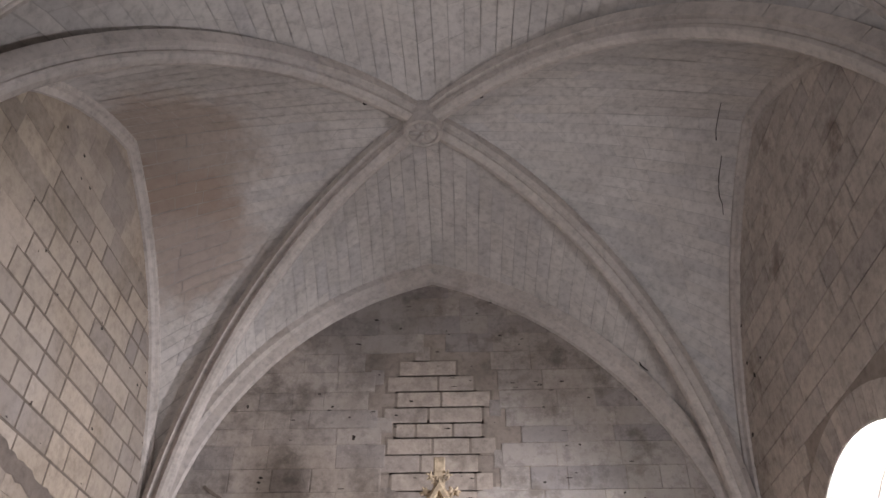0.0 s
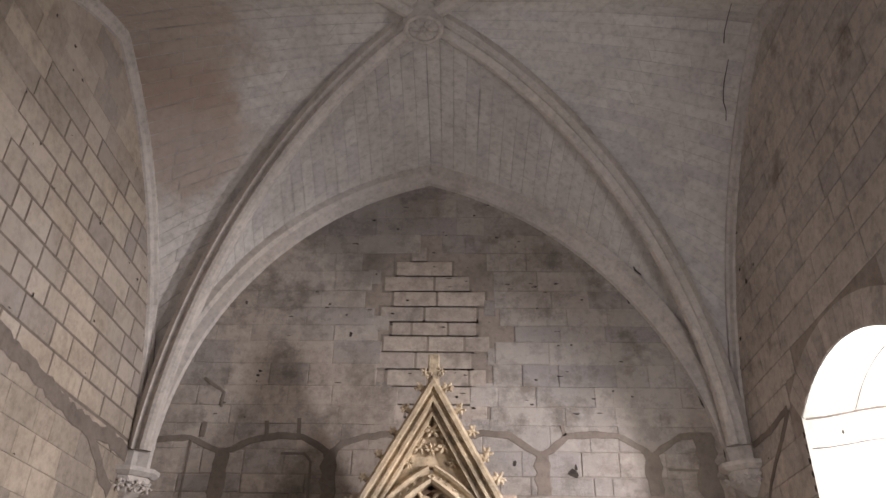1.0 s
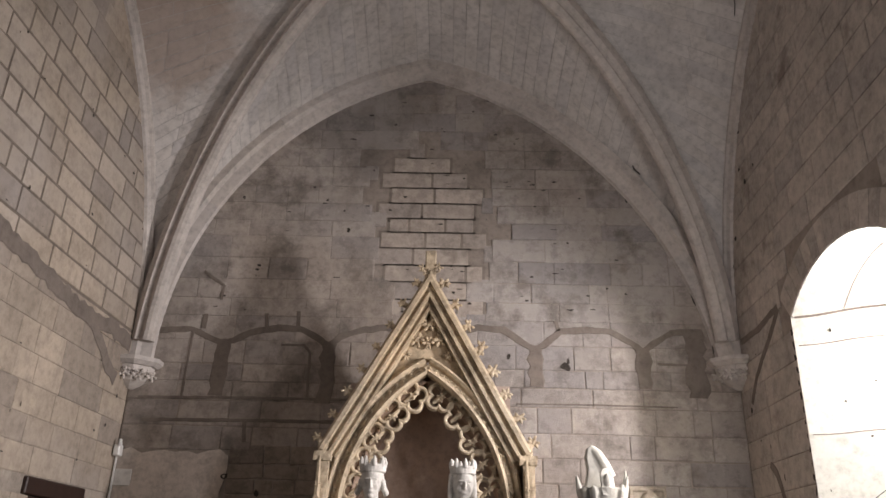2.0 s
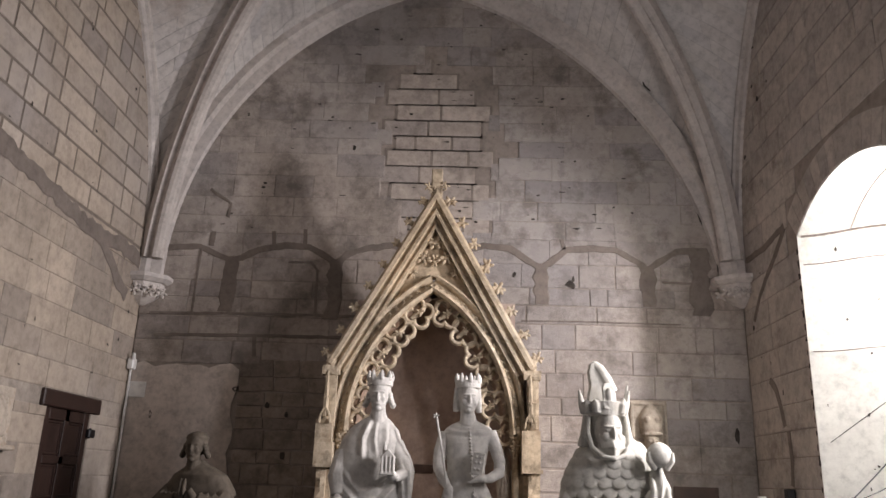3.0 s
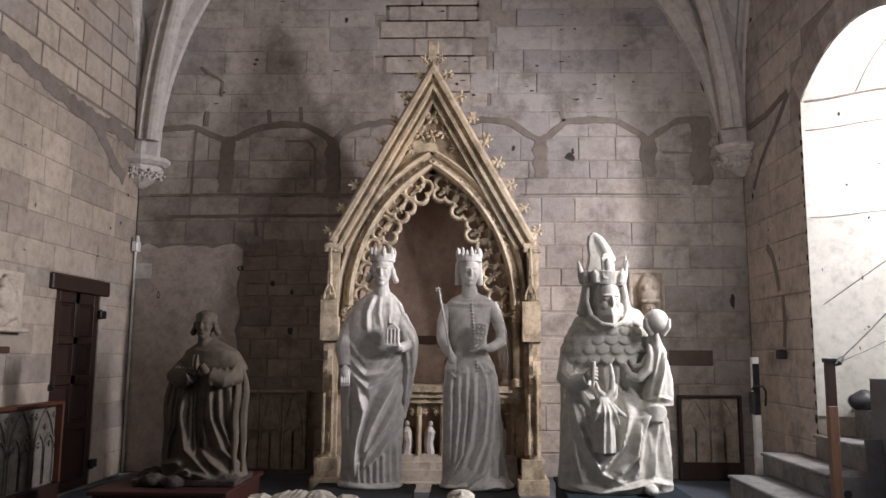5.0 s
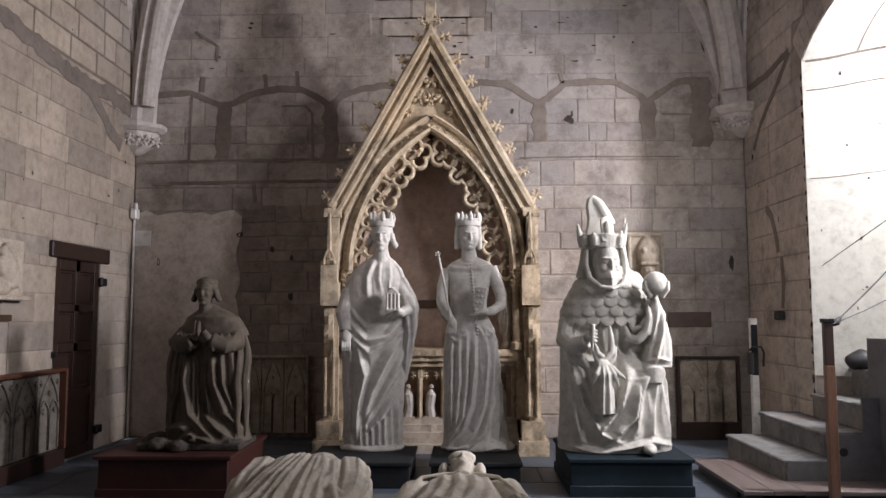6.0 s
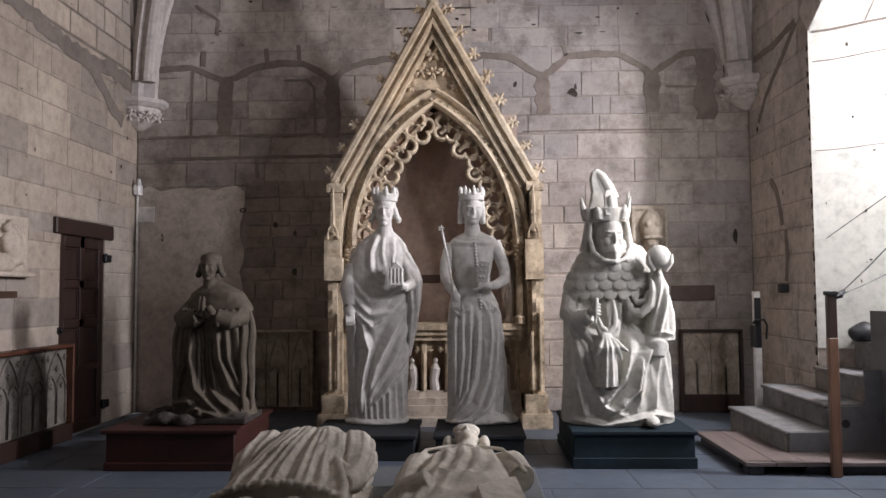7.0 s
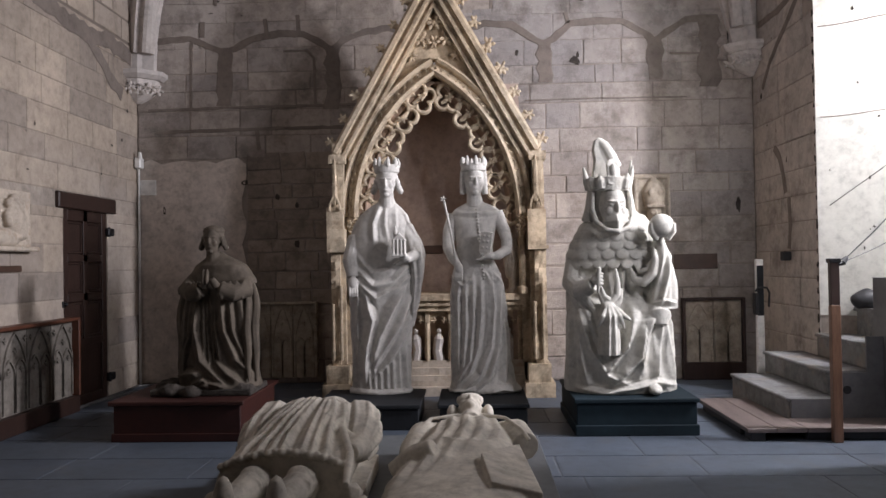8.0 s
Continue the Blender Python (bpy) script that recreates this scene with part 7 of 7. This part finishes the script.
# the repaired stretch in the middle: courses of (foot, left end, right end)
REPAIR = ((7.005, -0.81, -0.57), (6.765, -1.02, -0.20), (6.52, -1.18, 0.05), (6.28, -1.04, 0.27), (6.045, -1.21, 0.15), (5.835, -1.04, 0.14), (5.60, -1.15, 0.32), (5.35, -1.24, 0.08), (5.11, -1.07, 0.27), (4.86, -0.97, 0.06),
          (4.61, -1.08, 0.28))


def centre_patch(u, v):
    return any(z - 0.12 < v < z + 0.36 and a - 0.16 < u < b + 0.16 for z, a, b in REPAIR)


def north_gap(u, v):
    pick = int(abs(u * 37 + v * 53)) % 4
    return (0.006, 0.012, 0.017, 0.024)[pick] if v < 4.15 else (0.001, 0.002, 0.005, 0.011)[pick]


def in_patch(u0, u1, v0, v1):
    mid_u, mid_v = (u0 + u1) / 2, (v0 + v1) / 2
    return mid_v < 2.9 and mid_u < -2.84 or 0.98 < mid_v < 2.92 and -2.84 < mid_u < -1.36


north_blocks = block_meshes(STONE, "stone", 5, 3)
lay(wall_north, NORTH, north_blocks, XL, XR, 0.0, 8.6, (0.215, 0.335), (0.36, 0.95), north_gap,
    0.015, keep=lambda u0, u1, v0, v1: under_arch(0, -0.365, 3.875)(u0, u1, v0, v1) and not in_patch(u0, u1, v0, v1) and not centre_patch((u0 + u1) / 2, (v0 + v1) / 2), seed=5, limit=330, tilt=0.7)
rubble_blocks = block_meshes(RUBBLE, "stone", 6, 17)
lay(wall_north, NORTH, rubble_blocks, -2.84, -1.36, 0.98, 2.92, (0.13, 0.26), (0.2, 0.46), 0.016, 0.017, seed=61, limit=90, tilt=3.0)
# an old coat of plaster in the corner, its edge broken away
rng = random.Random(63)
edge = [(-2.87 + rng.uniform(-0.06, 0.03), 0.02 + 0.145 * k) for k in range(20)] + [(-2.95 - 0.14 * k, 2.84 + rng.uniform(-0.07, 0.03)) for k in range(9)]
bm = bmesh.new()
prism(bm, [(x, YB - 0.004, z) for x, z in edge + [(XL + 0.003, 2.8), (XL + 0.003, 0.02)]], (0, 1, 0), 0.012)
part("plaster_patch", bm, PATCH, wall_north, "stained pale plaster over the stones")
bm = bmesh.new()
for z, a, b in REPAIR:
    add_box(bm, a - 0.02, b + 0.02, YB + 0.007, YB + BED_BACK, z - 0.02, z + 0.255)
part("repointed_joints", bm, REPOINT, wall_north, "dark repointed joints")
repair_blocks = block_meshes(STONE_NEW, "stone", 4, 29)
rng = random.Random(30)
for k, (z, a, b) in enumerate(REPAIR):
    top = REPAIR[k - 1][0] if k else 7.25
    u = a
    while u < b - 0.05:
        w = min(rng.choice((0.28, 0.5, 0.55, 0.62, 0.72)), b - u)
        if b - u - w < 0.22:
            w = b - u
        ob = new("stone", rng.choice(repair_blocks))
        ob.matrix_world = NORTH @ Matrix.Translation((u + w / 2, (z + top) / 2, 0)) @ Matrix.Diagonal((w - 0.032, top - z - 0.020, 0.009, 1))
        ob.parent = wall_north
        u += w
# plain stones that close the wall beside the repair
lay(wall_north, NORTH, north_blocks, -1.6, 0.62, 4.45, 7.5, (0.22, 0.26), (0.16, 0.3), 0.003, 0.011, keep=lambda u0, u1, v0, v1: centre_patch((u0 + u1) / 2, (v0 + v1) / 2)
    and not any(z - 0.01 < (v0 + v1) / 2 < z + 0.25 and a - 0.03 < u1 and u0 < b + 0.03 for z, a, b in REPAIR), seed=66, limit=60)


def west_cuts(v0, v1):
    return [(DOOR_Y0 - 0.14, DOOR_Y1 + 0.14)] if v1 > DOOR_H and v0 < 2.3 else [(DOOR_Y0, DOOR_Y1)] if v0 < DOOR_H else []


def west_gap(u, v):
    """The joints are raked out on the middle of the wall alone, and still filled above and beside."""
    return 0.03 if v < 7.3 - 0.25 * abs(u - 7.0) and (u > 5.5 or v < 5.6) else 0.002


west_blocks = block_meshes(STONE_WEST, "stone", 5, 8)
lay(wall_west, WEST, west_blocks, 3.7, YB - 0.001, 0.0, DOOR_H, (0.265, 0.31), (0.45, 0.8), 0.006, 0.012, west_cuts, seed=12, limit=140)
lay(wall_west, WEST, west_blocks, 3.7, YB - 0.001, 2.3, 4.26, (0.26, 0.31), (0.45, 0.8), 0.006, 0.012, seed=13, limit=140)
lay(wall_west, WEST, west_blocks, 3.7, YB - 0.001, 4.28, 8.4, (0.27, 0.31), (0.42, 0.75), west_gap, 0.013, keep=under_arch(0, 6.52, 3.2), seed=14, limit=290)


def east_cuts(v0, v1):
    """u runs against y on this wall."""
    if v0 > 4.86:
        return []
    mid, ring = (NEAR0 + FAR0) / 2, 0.34
    if v1 < 4.1:
        return [(-FAR0, -NEAR0)]
    h = (FAR0 - NEAR0) / 2 + ring * 0.8
    k = max(0.0, min(1.0, (v0 - 4.1) / 0.76))
    w = h * math.sqrt(1 - k * k)
    return [(-mid - w, -mid + w)] if w > 0.02 else []


east_blocks = block_meshes(STONE_EAST, "stone", 5, 21)
lay(wall_east, EAST, east_blocks, -YB + 0.001, -3.7, 0.0, 8.6, (0.27, 0.33), (0.45, 0.95), 0.01, 0.013, east_cuts,
    keep=under_arch(0, -6.52, 3.2), seed=23, limit=300, tilt=0.5)
# arch stones round the window
face = arch_line(XR, 15)
mid = Vector((XR, (NEAR0 + FAR0) / 2, 2.6))
for p, q in zip(face, face[1:]):
    dp, dq = (p - mid).normalized(), (q - mid).normalized()
    bm = bmesh.new()
    quad = [p.lerp(q, 0.02) + dp * 0.002, q.lerp(p, 0.02) + dq * 0.002, q.lerp(p, 0.02) + dq * 0.33, p.lerp(q, 0.02) + dp * 0.33]
    prism(bm, [(XR + BED_BACK, v.y, v.z) for v in quad], (-1, 0, 0), 0.014)
    part("voussoir", bm, STONE_EAST, wall_east)

# floor slabs
slabs = block_meshes(SLATE, "slab", 4, 31)
FLOOR = plane_frame((0, 0, -0.006), (1, 0, 0), (0, 1, 0))
lay(floor, FLOOR, slabs, XL, XR, 2.4, YB, (0.55, 0.7), (0.8, 1.3), 0.012, 0.006, seed=40, limit=200, name="slab")
lay(floor, FLOOR, slabs, XL, XR, YS, 2.4, (0.55, 0.7), (0.8, 1.3), 0.012, 0.006, seed=41, limit=100, name="slab")
